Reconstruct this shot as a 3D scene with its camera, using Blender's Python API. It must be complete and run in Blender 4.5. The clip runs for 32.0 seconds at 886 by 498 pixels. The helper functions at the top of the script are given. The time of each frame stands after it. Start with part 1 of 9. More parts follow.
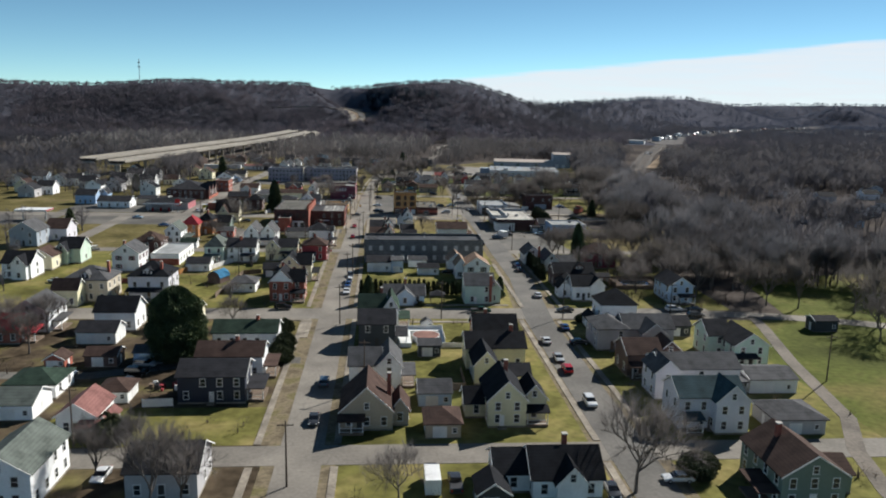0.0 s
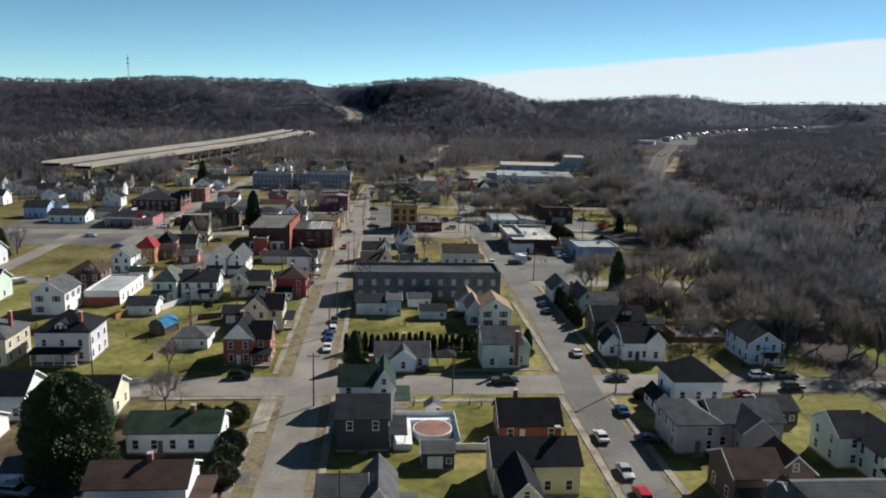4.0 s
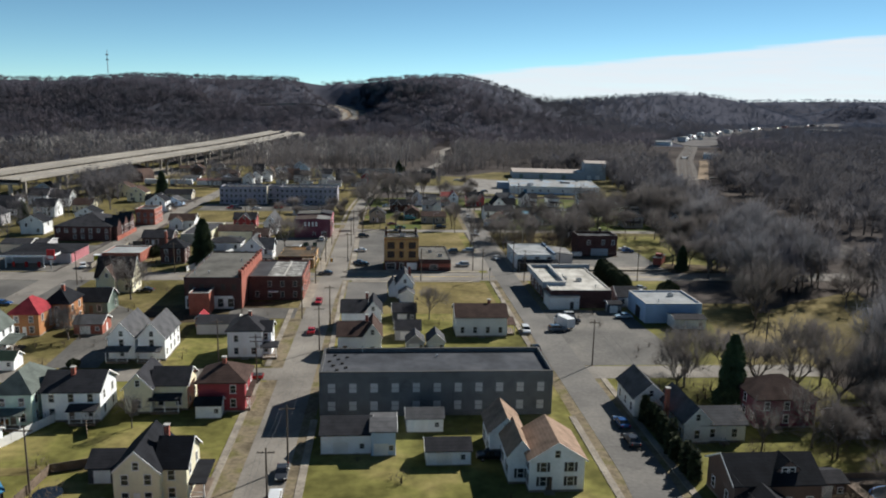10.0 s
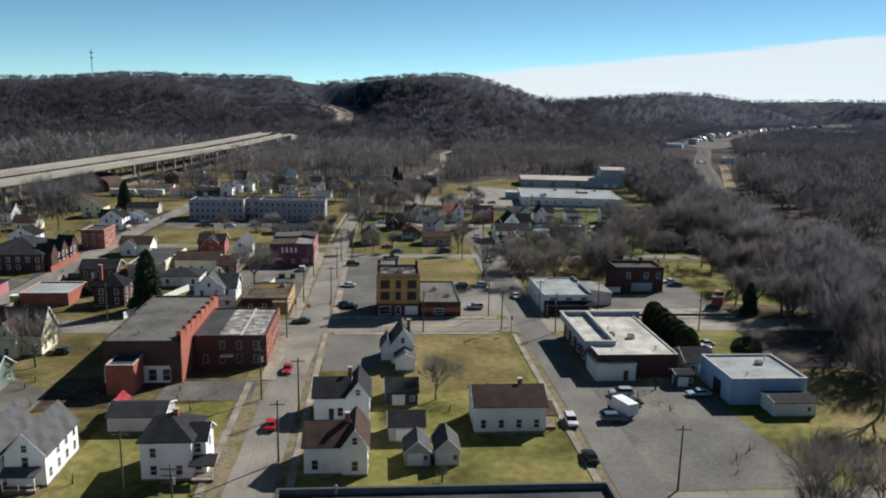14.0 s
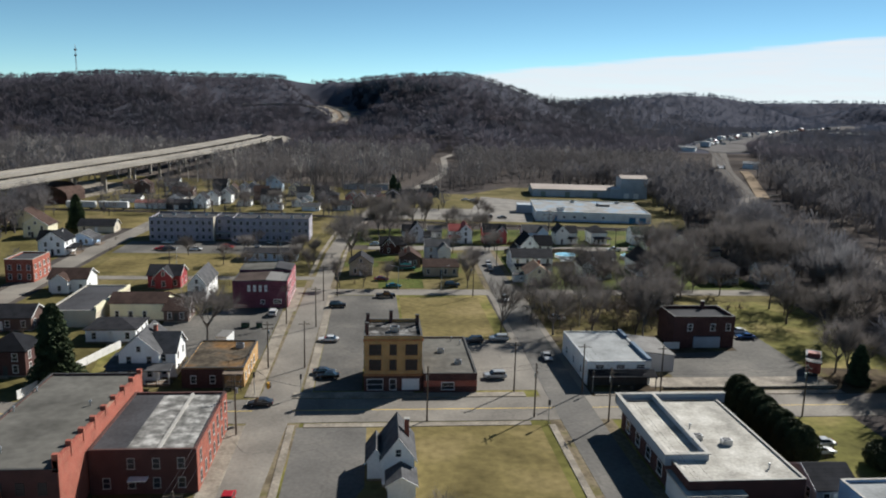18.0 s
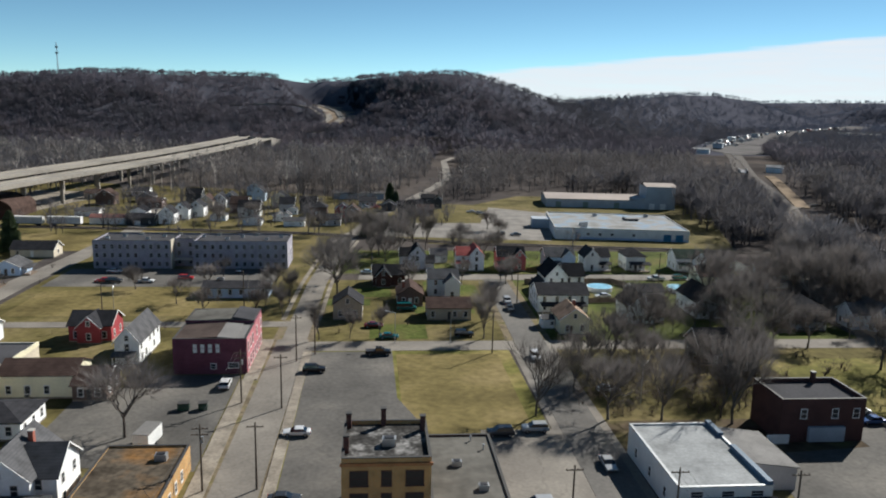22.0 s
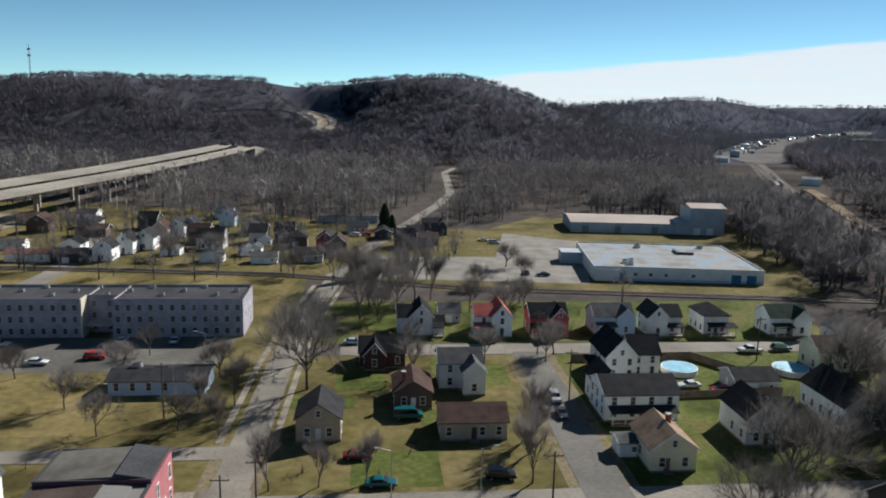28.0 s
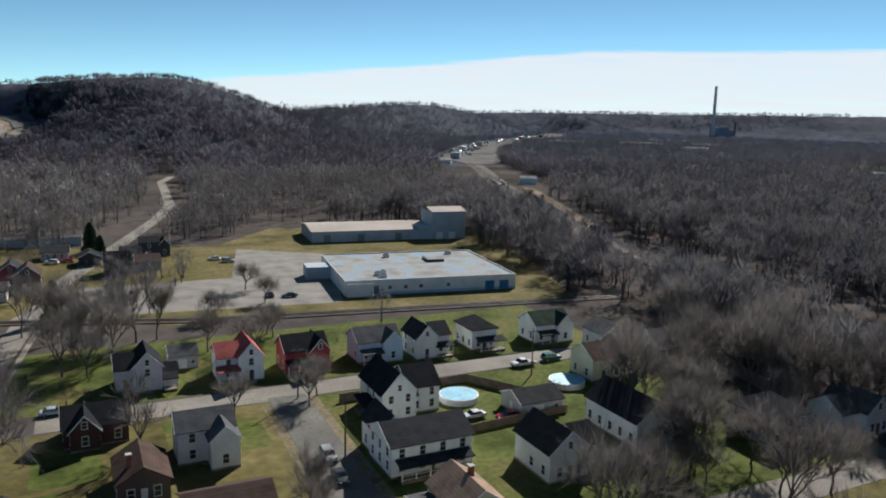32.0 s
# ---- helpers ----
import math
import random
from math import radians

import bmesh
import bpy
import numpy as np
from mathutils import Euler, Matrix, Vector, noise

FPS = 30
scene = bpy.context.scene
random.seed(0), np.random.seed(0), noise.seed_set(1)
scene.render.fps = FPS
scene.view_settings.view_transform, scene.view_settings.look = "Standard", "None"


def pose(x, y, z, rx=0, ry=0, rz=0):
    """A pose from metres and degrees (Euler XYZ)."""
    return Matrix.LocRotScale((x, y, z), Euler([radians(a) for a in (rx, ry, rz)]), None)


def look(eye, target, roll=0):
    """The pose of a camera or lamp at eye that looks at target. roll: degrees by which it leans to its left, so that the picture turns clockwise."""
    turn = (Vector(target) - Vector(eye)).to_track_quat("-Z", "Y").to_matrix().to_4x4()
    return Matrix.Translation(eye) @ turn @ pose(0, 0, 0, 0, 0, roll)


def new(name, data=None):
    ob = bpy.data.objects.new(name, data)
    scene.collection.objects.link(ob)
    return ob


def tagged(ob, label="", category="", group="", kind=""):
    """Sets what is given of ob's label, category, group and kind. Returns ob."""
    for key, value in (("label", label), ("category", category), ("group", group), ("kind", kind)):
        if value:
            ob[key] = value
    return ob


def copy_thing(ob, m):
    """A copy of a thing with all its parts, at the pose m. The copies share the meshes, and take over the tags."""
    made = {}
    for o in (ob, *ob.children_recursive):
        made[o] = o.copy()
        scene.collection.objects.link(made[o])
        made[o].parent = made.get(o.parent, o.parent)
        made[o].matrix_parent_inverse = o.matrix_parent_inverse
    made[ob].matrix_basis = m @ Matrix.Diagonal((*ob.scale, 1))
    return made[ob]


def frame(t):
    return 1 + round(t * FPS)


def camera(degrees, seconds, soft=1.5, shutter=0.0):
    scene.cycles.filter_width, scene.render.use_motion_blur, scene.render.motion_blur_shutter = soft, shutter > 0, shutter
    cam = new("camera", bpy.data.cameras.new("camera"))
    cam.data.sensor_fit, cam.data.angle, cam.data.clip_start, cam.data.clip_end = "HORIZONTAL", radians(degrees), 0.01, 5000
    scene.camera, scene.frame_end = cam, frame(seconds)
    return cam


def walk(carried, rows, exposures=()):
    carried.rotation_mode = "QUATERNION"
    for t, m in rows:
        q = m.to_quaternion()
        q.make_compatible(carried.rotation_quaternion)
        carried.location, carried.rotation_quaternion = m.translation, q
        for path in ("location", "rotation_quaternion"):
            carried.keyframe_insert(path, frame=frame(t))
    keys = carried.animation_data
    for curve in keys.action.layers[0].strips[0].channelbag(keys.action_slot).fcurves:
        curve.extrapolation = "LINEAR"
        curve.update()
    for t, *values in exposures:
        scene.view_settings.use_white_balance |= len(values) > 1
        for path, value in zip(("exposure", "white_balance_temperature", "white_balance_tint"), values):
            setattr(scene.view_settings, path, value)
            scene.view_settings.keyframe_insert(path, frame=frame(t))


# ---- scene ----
cam = camera(60.9, 32.0, 2.0)
METRES, EYE, TILT, LEAN, TURN = 390.0, 56.0, 0.0, 0.0, -4.6
ROWS = [
    (0.0, 0.0, 0.0, 0.0, 0.24, -10.88, -1.25),
    (0.5, -0.0008, 0.0168, -0.0, 0.25, -10.9, -1.28),
    (1.0, -0.0017, 0.0337, 0.0001, 0.24, -10.92, -1.29),
    (1.5, -0.0025, 0.0509, 0.0002, 0.24, -10.94, -1.3),
    (2.0, -0.0035, 0.0681, 0.0002, 0.23, -10.96, -1.32),
    (2.5, -0.0042, 0.0855, 0.0002, 0.23, -10.98, -1.32),
    (3.0, -0.0051, 0.1029, 0.0002, 0.23, -11.0, -1.33),
    (3.5, -0.0059, 0.1202, 0.0003, 0.23, -11.0, -1.32),
    (5.5, -0.0097, 0.1874, 0.0009, 0.17, -11.06, -1.27),
    (6.0, -0.0106, 0.2049, 0.0008, 0.15, -11.05, -1.26),
    (6.5, -0.0116, 0.2225, 0.0007, 0.14, -11.07, -1.25),
    (7.0, -0.0126, 0.2398, 0.0008, 0.13, -11.07, -1.25),
    (7.5, -0.0132, 0.2575, 0.0009, 0.13, -11.09, -1.22),
    (8.0, -0.0139, 0.2751, 0.001, 0.11, -11.11, -1.22),
    (8.5, -0.0147, 0.2928, 0.001, 0.09, -11.12, -1.24),
    (9.0, -0.0154, 0.3102, 0.0012, 0.09, -11.14, -1.19),
    (9.5, -0.0162, 0.3277, 0.0011, 0.1, -11.13, -1.21),
    (10.0, -0.017, 0.3451, 0.0011, 0.07, -11.14, -1.18),
    (10.5, -0.0179, 0.3625, 0.0011, 0.05, -11.13, -1.2),
    (11.0, -0.0188, 0.3799, 0.0012, 0.03, -11.14, -1.2),
    (11.5, -0.0197, 0.3973, 0.0013, 0.0, -11.14, -1.22),
    (12.0, -0.0204, 0.4146, 0.0014, -0.01, -11.14, -1.21),
    (12.5, -0.0213, 0.4321, 0.0013, -0.02, -11.15, -1.2),
    (13.0, -0.0221, 0.4495, 0.0012, -0.04, -11.15, -1.2),
    (13.5, -0.0231, 0.4667, 0.0013, -0.06, -11.15, -1.21),
    (14.0, -0.0239, 0.4839, 0.0012, -0.08, -11.14, -1.22),
    (14.5, -0.0248, 0.5011, 0.0012, -0.09, -11.14, -1.22),
    (16.5, -0.0269, 0.5673, 0.0021, -0.1, -11.16, -1.33),
    (17.0, -0.0279, 0.5845, 0.0019, -0.12, -11.16, -1.32),
    (17.5, -0.0287, 0.6019, 0.0016, -0.13, -11.17, -1.34),
    (18.0, -0.0298, 0.6188, 0.0016, -0.17, -11.12, -1.35),
    (18.5, -0.0306, 0.6356, 0.0013, -0.19, -11.11, -1.34),
    (19.0, -0.0315, 0.6523, 0.0011, -0.2, -11.12, -1.32),
    (19.5, -0.0322, 0.669, 0.0008, -0.22, -11.11, -1.3),
    (20.0, -0.0331, 0.6858, 0.0006, -0.25, -11.12, -1.29),
    (20.5, -0.0339, 0.7027, 0.0002, -0.27, -11.12, -1.29),
    (21.0, -0.0348, 0.7196, -0.0001, -0.3, -11.11, -1.31),
    (21.5, -0.0357, 0.7364, -0.0002, -0.33, -11.12, -1.31),
    (22.0, -0.0366, 0.7534, -0.0004, -0.36, -11.11, -1.31),
    (22.5, -0.0374, 0.7702, -0.0005, -0.41, -11.11, -1.31),
    (23.0, -0.0383, 0.7874, -0.0008, -0.44, -11.12, -1.33),
    (23.5, -0.0392, 0.8045, -0.0009, -0.47, -11.1, -1.33),
    (24.0, -0.0402, 0.8215, -0.0009, -0.5, -11.1, -1.34),
    (24.5, -0.041, 0.8383, -0.0008, -0.53, -11.08, -1.32),
    (25.0, -0.0419, 0.8549, -0.0008, -0.58, -11.07, -1.32),
    (25.5, -0.0427, 0.8713, -0.0008, -0.63, -10.97, -1.31),
    (26.0, -0.0436, 0.8868, -0.0006, -0.69, -10.85, -1.3),
    (26.5, -0.0445, 0.9004, -0.0005, -0.74, -10.73, -1.3),
    (28.5, -0.0469, 0.939, -0.0012, -0.67, -10.7, -1.21),
    (29.0, -0.0470, 0.9505, -0.0018, -0.61, -10.63, -1.20),
    (29.1, -0.0470, 0.9529, -0.0019, -0.65, -10.61, -1.20),
    (29.2, -0.0470, 0.9553, -0.0020, -1.21, -10.59, -1.20),
    (29.3, -0.0470, 0.9577, -0.0021, -2.20, -10.57, -1.21),
    (29.4, -0.0470, 0.9601, -0.0022, -3.56, -10.55, -1.21),
    (29.5, -0.0470, 0.9625, -0.0023, -5.01, -10.52, -1.21),
    (29.6, -0.0471, 0.9646, -0.0023, -5.90, -10.50, -1.21),
    (29.7, -0.0471, 0.9667, -0.0024, -6.50, -10.48, -1.22),
    (29.8, -0.0471, 0.9689, -0.0025, -6.76, -10.46, -1.22),
    (29.9, -0.0472, 0.9710, -0.0026, -6.85, -10.43, -1.22),
    (30.0, -0.0472, 0.9731, -0.0027, -6.90, -10.41, -1.23),
    (30.1, -0.0472, 0.9748, -0.0028, -6.86, -10.39, -1.23),
    (30.2, -0.0473, 0.9765, -0.0029, -6.80, -10.36, -1.24),
    (30.3, -0.0473, 0.9781, -0.0030, -6.86, -10.34, -1.24),
    (30.4, -0.0474, 0.9798, -0.0030, -7.32, -10.32, -1.25),
    (30.5, -0.0474, 0.9815, -0.0031, -8.25, -10.29, -1.25),
    (30.6, -0.0475, 0.9829, -0.0032, -9.36, -10.27, -1.26),
    (30.7, -0.0476, 0.9843, -0.0033, -10.26, -10.25, -1.26),
    (30.8, -0.0476, 0.9856, -0.0033, -11.05, -10.22, -1.27),
    (30.9, -0.0477, 0.9870, -0.0034, -11.65, -10.20, -1.28),
    (31.0, -0.0478, 0.9884, -0.0035, -12.04, -10.17, -1.28),
    (31.1, -0.0479, 0.9894, -0.0036, -12.40, -10.15, -1.29),
    (31.2, -0.0479, 0.9904, -0.0036, -12.72, -10.12, -1.30),
    (31.3, -0.0480, 0.9913, -0.0037, -13.10, -10.10, -1.31),
    (31.4, -0.0481, 0.9923, -0.0038, -14.10, -10.07, -1.32),
    (31.5, -0.0482, 0.9933, -0.0038, -15.92, -10.05, -1.32),
    (31.6, -0.0483, 0.9942, -0.0039, -17.28, -10.02, -1.33),
    (31.7, -0.0484, 0.9950, -0.0039, -18.39, -10.00, -1.34),
    (31.8, -0.0485, 0.9959, -0.0040, -19.51, -9.97, -1.35),
    (31.9, -0.0486, 0.9967, -0.0041, -20.62, -9.95, -1.36),
    (32.0, -0.0487, 0.9976, -0.0041, -21.45, -9.92, -1.37),
]
walk(cam, [(t, pose(0, 0, EYE, TILT, LEAN, TURN) @ pose(METRES * x, METRES * y, METRES * z, 90 + pitch, roll, yaw)) for t, x, y, z, yaw, pitch, roll in ROWS],
     exposures=((0.0, 0.64, 5940, 8), (32.0, 0.64, 5940, 8)))

# ---- sky and sun ----
SUN_AZ, SUN_EL = 47.5, 34.5
world = bpy.data.worlds.new("world")
scene.world = world
world.use_nodes = True
wn, wl = world.node_tree.nodes, world.node_tree.links
wn.clear()


def wnode(kind, **kw):
    n = wn.new(kind)
    for k, v in kw.items():
        n.inputs[k].default_value = v
    return n


def wmath(op, a, b=None, clamp=False):
    n = wn.new("ShaderNodeMath")
    n.operation, n.use_clamp = op, clamp
    for i, v in enumerate((a, b)):
        if v is None:
            continue
        if isinstance(v, (int, float)):
            n.inputs[i].default_value = v
        else:
            wl.new(v, n.inputs[i])
    return n.outputs[0]


sky = wn.new("ShaderNodeTexSky")
sky.sky_type, sky.sun_disc = "NISHITA", False
sky.sun_elevation, sky.sun_rotation = radians(SUN_EL), radians(SUN_AZ)
sky.altitude, sky.air_density, sky.dust_density, sky.ozone_density = 200, 0.52, 0.0, 1.0
# a bank of high white cloud that lies low over the valley ahead to the right
tc = wn.new("ShaderNodeTexCoord")
sep = wn.new("ShaderNodeSeparateXYZ")
wl.new(tc.outputs["Generated"], sep.inputs[0])
az = wmath("MULTIPLY", wmath("ARCTAN2", sep.outputs[0], sep.outputs[1]), 57.2958)
el = wmath("MULTIPLY", wmath("ARCSINE", sep.outputs[2]), 57.2958)
edge = wmath("MINIMUM", wmath("ADD", wmath("MULTIPLY", az, 0.098), 1.5), 5.05)
streak = wn.new("ShaderNodeMapping")
streak.inputs["Scale"].default_value = (5, 5, 60)
wl.new(tc.outputs["Generated"], streak.inputs[0])
wisp = wnode("ShaderNodeTexNoise", Scale=2.2, Detail=5.0, Roughness=0.6)
wl.new(streak.outputs[0], wisp.inputs["Vector"])
top = wmath("ADD", wmath("SUBTRACT", edge, el), wmath("MULTIPLY", wmath("SUBTRACT", wisp.outputs["Fac"], 0.5), 0.55))
cover = wmath("MULTIPLY", wmath("MULTIPLY", top, 3.2, True), wmath("MULTIPLY", wmath("SUBTRACT", az, 3.0), 0.25, True))
cover = wmath("MULTIPLY", cover, wmath("ADD", wmath("MULTIPLY", wisp.outputs["Fac"], 0.5), 0.62, True))
mix = wn.new("ShaderNodeMix")
mix.data_type = "RGBA"
mix.inputs["B"].default_value = (10.2, 10.1, 9.9, 1)
clear = wn.new("ShaderNodeMix")
clear.data_type, clear.blend_type = "RGBA", "MULTIPLY"
clear.inputs["Factor"].default_value, clear.inputs["B"].default_value = 1, (0.80, 0.985, 0.89, 1)
wl.new(sky.outputs[0], clear.inputs["A"])
wl.new(cover, mix.inputs["Factor"])
# the air whitens towards the horizon
low = wmath("ADD", wmath("MULTIPLY", wmath("SUBTRACT", 1.0, wmath("MULTIPLY", el, 1 / 18), True), 0.36), 1.0)
veil = wn.new("ShaderNodeMix")
veil.data_type, veil.blend_type = "RGBA", "MULTIPLY"
veil.inputs["Factor"].default_value = 1
wl.new(clear.outputs["Result"], veil.inputs["A"])
wl.new(low, veil.inputs["B"])
wl.new(veil.outputs["Result"], mix.inputs["A"])
bg = wnode("ShaderNodeBackground", Strength=0.054)
wl.new(mix.outputs["Result"], bg.inputs[0])
out = wn.new("ShaderNodeOutputWorld")
wl.new(bg.outputs[0], out.inputs[0])

sun = new("sun", bpy.data.lights.new("sun", "SUN"))
sun.data.energy, sun.data.angle, sun.data.color = 5.0, radians(0.55), (1.0, 0.91, 0.78)
ca, sa, ce, se = math.cos(radians(SUN_AZ)), math.sin(radians(SUN_AZ)), math.cos(radians(SUN_EL)), math.sin(radians(SUN_EL))
sun.matrix_world = look((sa * ce * 900, ca * ce * 900 + 300, se * 900), (0, 300, 0))

# ---- materials ----


def surf(name, col, rough=0.85, var=0.3, scale=0.35, fine=6.0, bump=0.0, metal=0.0, tint=None, spec=0.3, rnd=0.0):
    """A plain surface: base colour, broad stains, fine grain, relief. tint: a second colour that comes in patches."""
    m = bpy.data.materials.new(name)
    m.use_nodes = True
    n, l = m.node_tree.nodes, m.node_tree.links
    b = n["Principled BSDF"]
    b.inputs["Roughness"].default_value, b.inputs["Metallic"].default_value = rough, metal
    b.inputs["Specular IOR Level"].default_value = spec
    c = n.new("ShaderNodeTexCoord")
    big, small = n.new("ShaderNodeTexNoise"), n.new("ShaderNodeTexNoise")
    big.inputs["Scale"].default_value, big.inputs["Detail"].default_value = scale, 4
    small.inputs["Scale"].default_value, small.inputs["Detail"].default_value = fine, 3
    l.new(c.outputs["Object"], big.inputs["Vector"])
    l.new(c.outputs["Object"], small.inputs["Vector"])
    ramp = n.new("ShaderNodeValToRGB")
    lo = tuple(v * (1 - var) for v in col)
    hi = tint or tuple(min(1, v * (1 + var * 0.7)) for v in col)
    ramp.color_ramp.elements[0].position, ramp.color_ramp.elements[0].color = 0.32, (*lo, 1)
    ramp.color_ramp.elements[1].position, ramp.color_ramp.elements[1].color = 0.68, (*hi, 1)
    mid = ramp.color_ramp.elements.new(0.5)
    mid.color = (*col, 1)
    l.new(big.outputs["Fac"], ramp.inputs[0])
    mul = n.new("ShaderNodeMix")
    mul.data_type, mul.blend_type = "RGBA", "MULTIPLY"
    mul.inputs["Factor"].default_value = 1
    grey = n.new("ShaderNodeMapRange")
    grey.inputs["From Min"].default_value, grey.inputs["From Max"].default_value = 0.3, 0.7
    grey.inputs["To Min"].default_value, grey.inputs["To Max"].default_value = 1 - var * 0.6, 1 + var * 0.4
    l.new(small.outputs["Fac"], grey.inputs["Value"])
    l.new(ramp.outputs[0], mul.inputs["A"])
    l.new(grey.outputs[0], mul.inputs["B"])
    last = mul.outputs["Result"]
    if rnd:
        info = n.new("ShaderNodeObjectInfo")
        r2 = n.new("ShaderNodeMapRange")
        r2.inputs["To Min"].default_value, r2.inputs["To Max"].default_value = 1 - rnd, 1 + rnd
        l.new(info.outputs["Random"], r2.inputs["Value"])
        mul2 = n.new("ShaderNodeMix")
        mul2.data_type, mul2.blend_type = "RGBA", "MULTIPLY"
        mul2.inputs["Factor"].default_value = 1
        l.new(last, mul2.inputs["A"])
        l.new(r2.outputs[0], mul2.inputs["B"])
        last = mul2.outputs["Result"]
    l.new(last, b.inputs["Base Color"])
    if bump:
        bp = n.new("ShaderNodeBump")
        bp.inputs["Strength"].default_value, bp.inputs["Distance"].default_value = bump, 0.05
        l.new(small.outputs["Fac"], bp.inputs["Height"])
        l.new(bp.outputs[0], b.inputs["Normal"])
    return m


def banded(m, step, depth=0.35, axis=2, dark=0.72):
    """Adds courses (boards, shingle rows, ribs) of that step in metres to a material."""
    n, l = m.node_tree.nodes, m.node_tree.links
    b = n["Principled BSDF"]
    src = b.inputs["Base Color"].links[0].from_socket
    c = n.new("ShaderNodeTexCoord")
    s = n.new("ShaderNodeSeparateXYZ")
    l.new(c.outputs["Object"], s.inputs[0])
    f = n.new("ShaderNodeMath")
    f.operation = "MULTIPLY"
    f.inputs[1].default_value = 1 / step
    l.new(s.outputs[axis], f.inputs[0])
    g = n.new("ShaderNodeMath")
    g.operation = "FRACT"
    l.new(f.outputs[0], g.inputs[0])
    r = n.new("ShaderNodeValToRGB")
    r.color_ramp.elements[0].position, r.color_ramp.elements[0].color = 0.0, (dark, dark, dark, 1)
    r.color_ramp.elements[1].position, r.color_ramp.elements[1].color = 0.3, (1, 1, 1, 1)
    l.new(g.outputs[0], r.inputs[0])
    mul = n.new("ShaderNodeMix")
    mul.data_type, mul.blend_type = "RGBA", "MULTIPLY"
    mul.inputs["Factor"].default_value = 1
    l.new(src, mul.inputs["A"])
    l.new(r.outputs[0], mul.inputs["B"])
    l.new(mul.outputs["Result"], b.inputs["Base Color"])
    bp = n.new("ShaderNodeBump")
    bp.inputs["Strength"].default_value, bp.inputs["Distance"].default_value = depth, 0.03
    l.new(g.outputs[0], bp.inputs["Height"])
    l.new(bp.outputs[0], b.inputs["Normal"])
    return m


def bricked(m, mortar=(0.36, 0.33, 0.3)):
    """Adds brick courses with pale joints to a material."""
    n, l = m.node_tree.nodes, m.node_tree.links
    b = n["Principled BSDF"]
    src = b.inputs["Base Color"].links[0].from_socket
    c = n.new("ShaderNodeTexCoord")
    s = n.new("ShaderNodeSeparateXYZ")
    l.new(c.outputs["Object"], s.inputs[0])
    a = n.new("ShaderNodeMath")
    l.new(s.outputs[0], a.inputs[0])
    l.new(s.outputs[1], a.inputs[1])
    v = n.new("ShaderNodeCombineXYZ")
    l.new(a.outputs[0], v.inputs[0])
    l.new(s.outputs[2], v.inputs[1])
    t = n.new("ShaderNodeTexBrick")
    t.inputs["Scale"].default_value = 4.4
    t.inputs["Mortar Size"].default_value = 0.012
    t.inputs["Mortar"].default_value = (*mortar, 1)
    l.new(v.outputs[0], t.inputs["Vector"])
    l.new(src, t.inputs["Color1"])
    k = n.new("ShaderNodeMix")
    k.data_type, k.blend_type = "RGBA", "MULTIPLY"
    k.inputs["Factor"].default_value, k.inputs["B"].default_value = 1, (0.72, 0.7, 0.72, 1)
    l.new(src, k.inputs["A"])
    l.new(k.outputs["Result"], t.inputs["Color2"])
    l.new(t.outputs["Color"], b.inputs["Base Color"])
    return m


def cracked(m, size, dark=0.62, width=0.012):
    """Adds wandering dark cracks and tar seams to a paving material."""
    n, l = m.node_tree.nodes, m.node_tree.links
    b = n["Principled BSDF"]
    src = b.inputs["Base Color"].links[0].from_socket
    c, w = n.new("ShaderNodeTexCoord"), n.new("ShaderNodeTexNoise")
    w.inputs["Scale"].default_value = 0.5
    l.new(c.outputs["Object"], w.inputs["Vector"])
    a = n.new("ShaderNodeMix")
    a.data_type, a.blend_type = "RGBA", "ADD"
    a.inputs["Factor"].default_value = 2.4
    a.clamp_factor = False
    l.new(c.outputs["Object"], a.inputs["A"]), l.new(w.outputs["Color"], a.inputs["B"])
    v = n.new("ShaderNodeTexVoronoi")
    v.feature = "DISTANCE_TO_EDGE"
    v.inputs["Scale"].default_value = 1 / size
    l.new(a.outputs["Result"], v.inputs["Vector"])
    r = n.new("ShaderNodeValToRGB")
    r.color_ramp.elements[0].position, r.color_ramp.elements[0].color = width, (dark, dark, dark, 1)
    r.color_ramp.elements[1].position, r.color_ramp.elements[1].color = width * 1.8, (1, 1, 1, 1)
    l.new(v.outputs["Distance"], r.inputs[0])
    k = n.new("ShaderNodeMix")
    k.data_type, k.blend_type = "RGBA", "MULTIPLY"
    k.inputs["Factor"].default_value = 1
    l.new(src, k.inputs["A"]), l.new(r.outputs[0], k.inputs["B"])
    l.new(k.outputs["Result"], b.inputs["Base Color"])
    return m


PAINT = {"white": (0.86, 0.87, 0.88), "lilac": (0.66, 0.65, 0.70), "cream": (0.76, 0.71, 0.52), "mint": (0.58, 0.70, 0.60), "pale": (0.74, 0.75, 0.74), "grey": (0.44, 0.43, 0.44),
         "slate": (0.035, 0.04, 0.06), "charcoal": (0.05, 0.056, 0.065), "brown": (0.12, 0.078, 0.066), "tan": (0.44, 0.37, 0.28), "yellow": (0.66, 0.62, 0.42), "ice": (0.50, 0.62, 0.76),
         "blue": (0.36, 0.48, 0.66), "red": (0.33, 0.05, 0.06), "barn": (0.30, 0.07, 0.05), "rosewall": (0.42, 0.16, 0.18), "maroon": (0.16, 0.035, 0.06), "beige": (0.56, 0.50, 0.40), "green": (0.17, 0.22, 0.19), "steel": (0.36, 0.40, 0.45), "dustyblue": (0.10, 0.16, 0.24)}
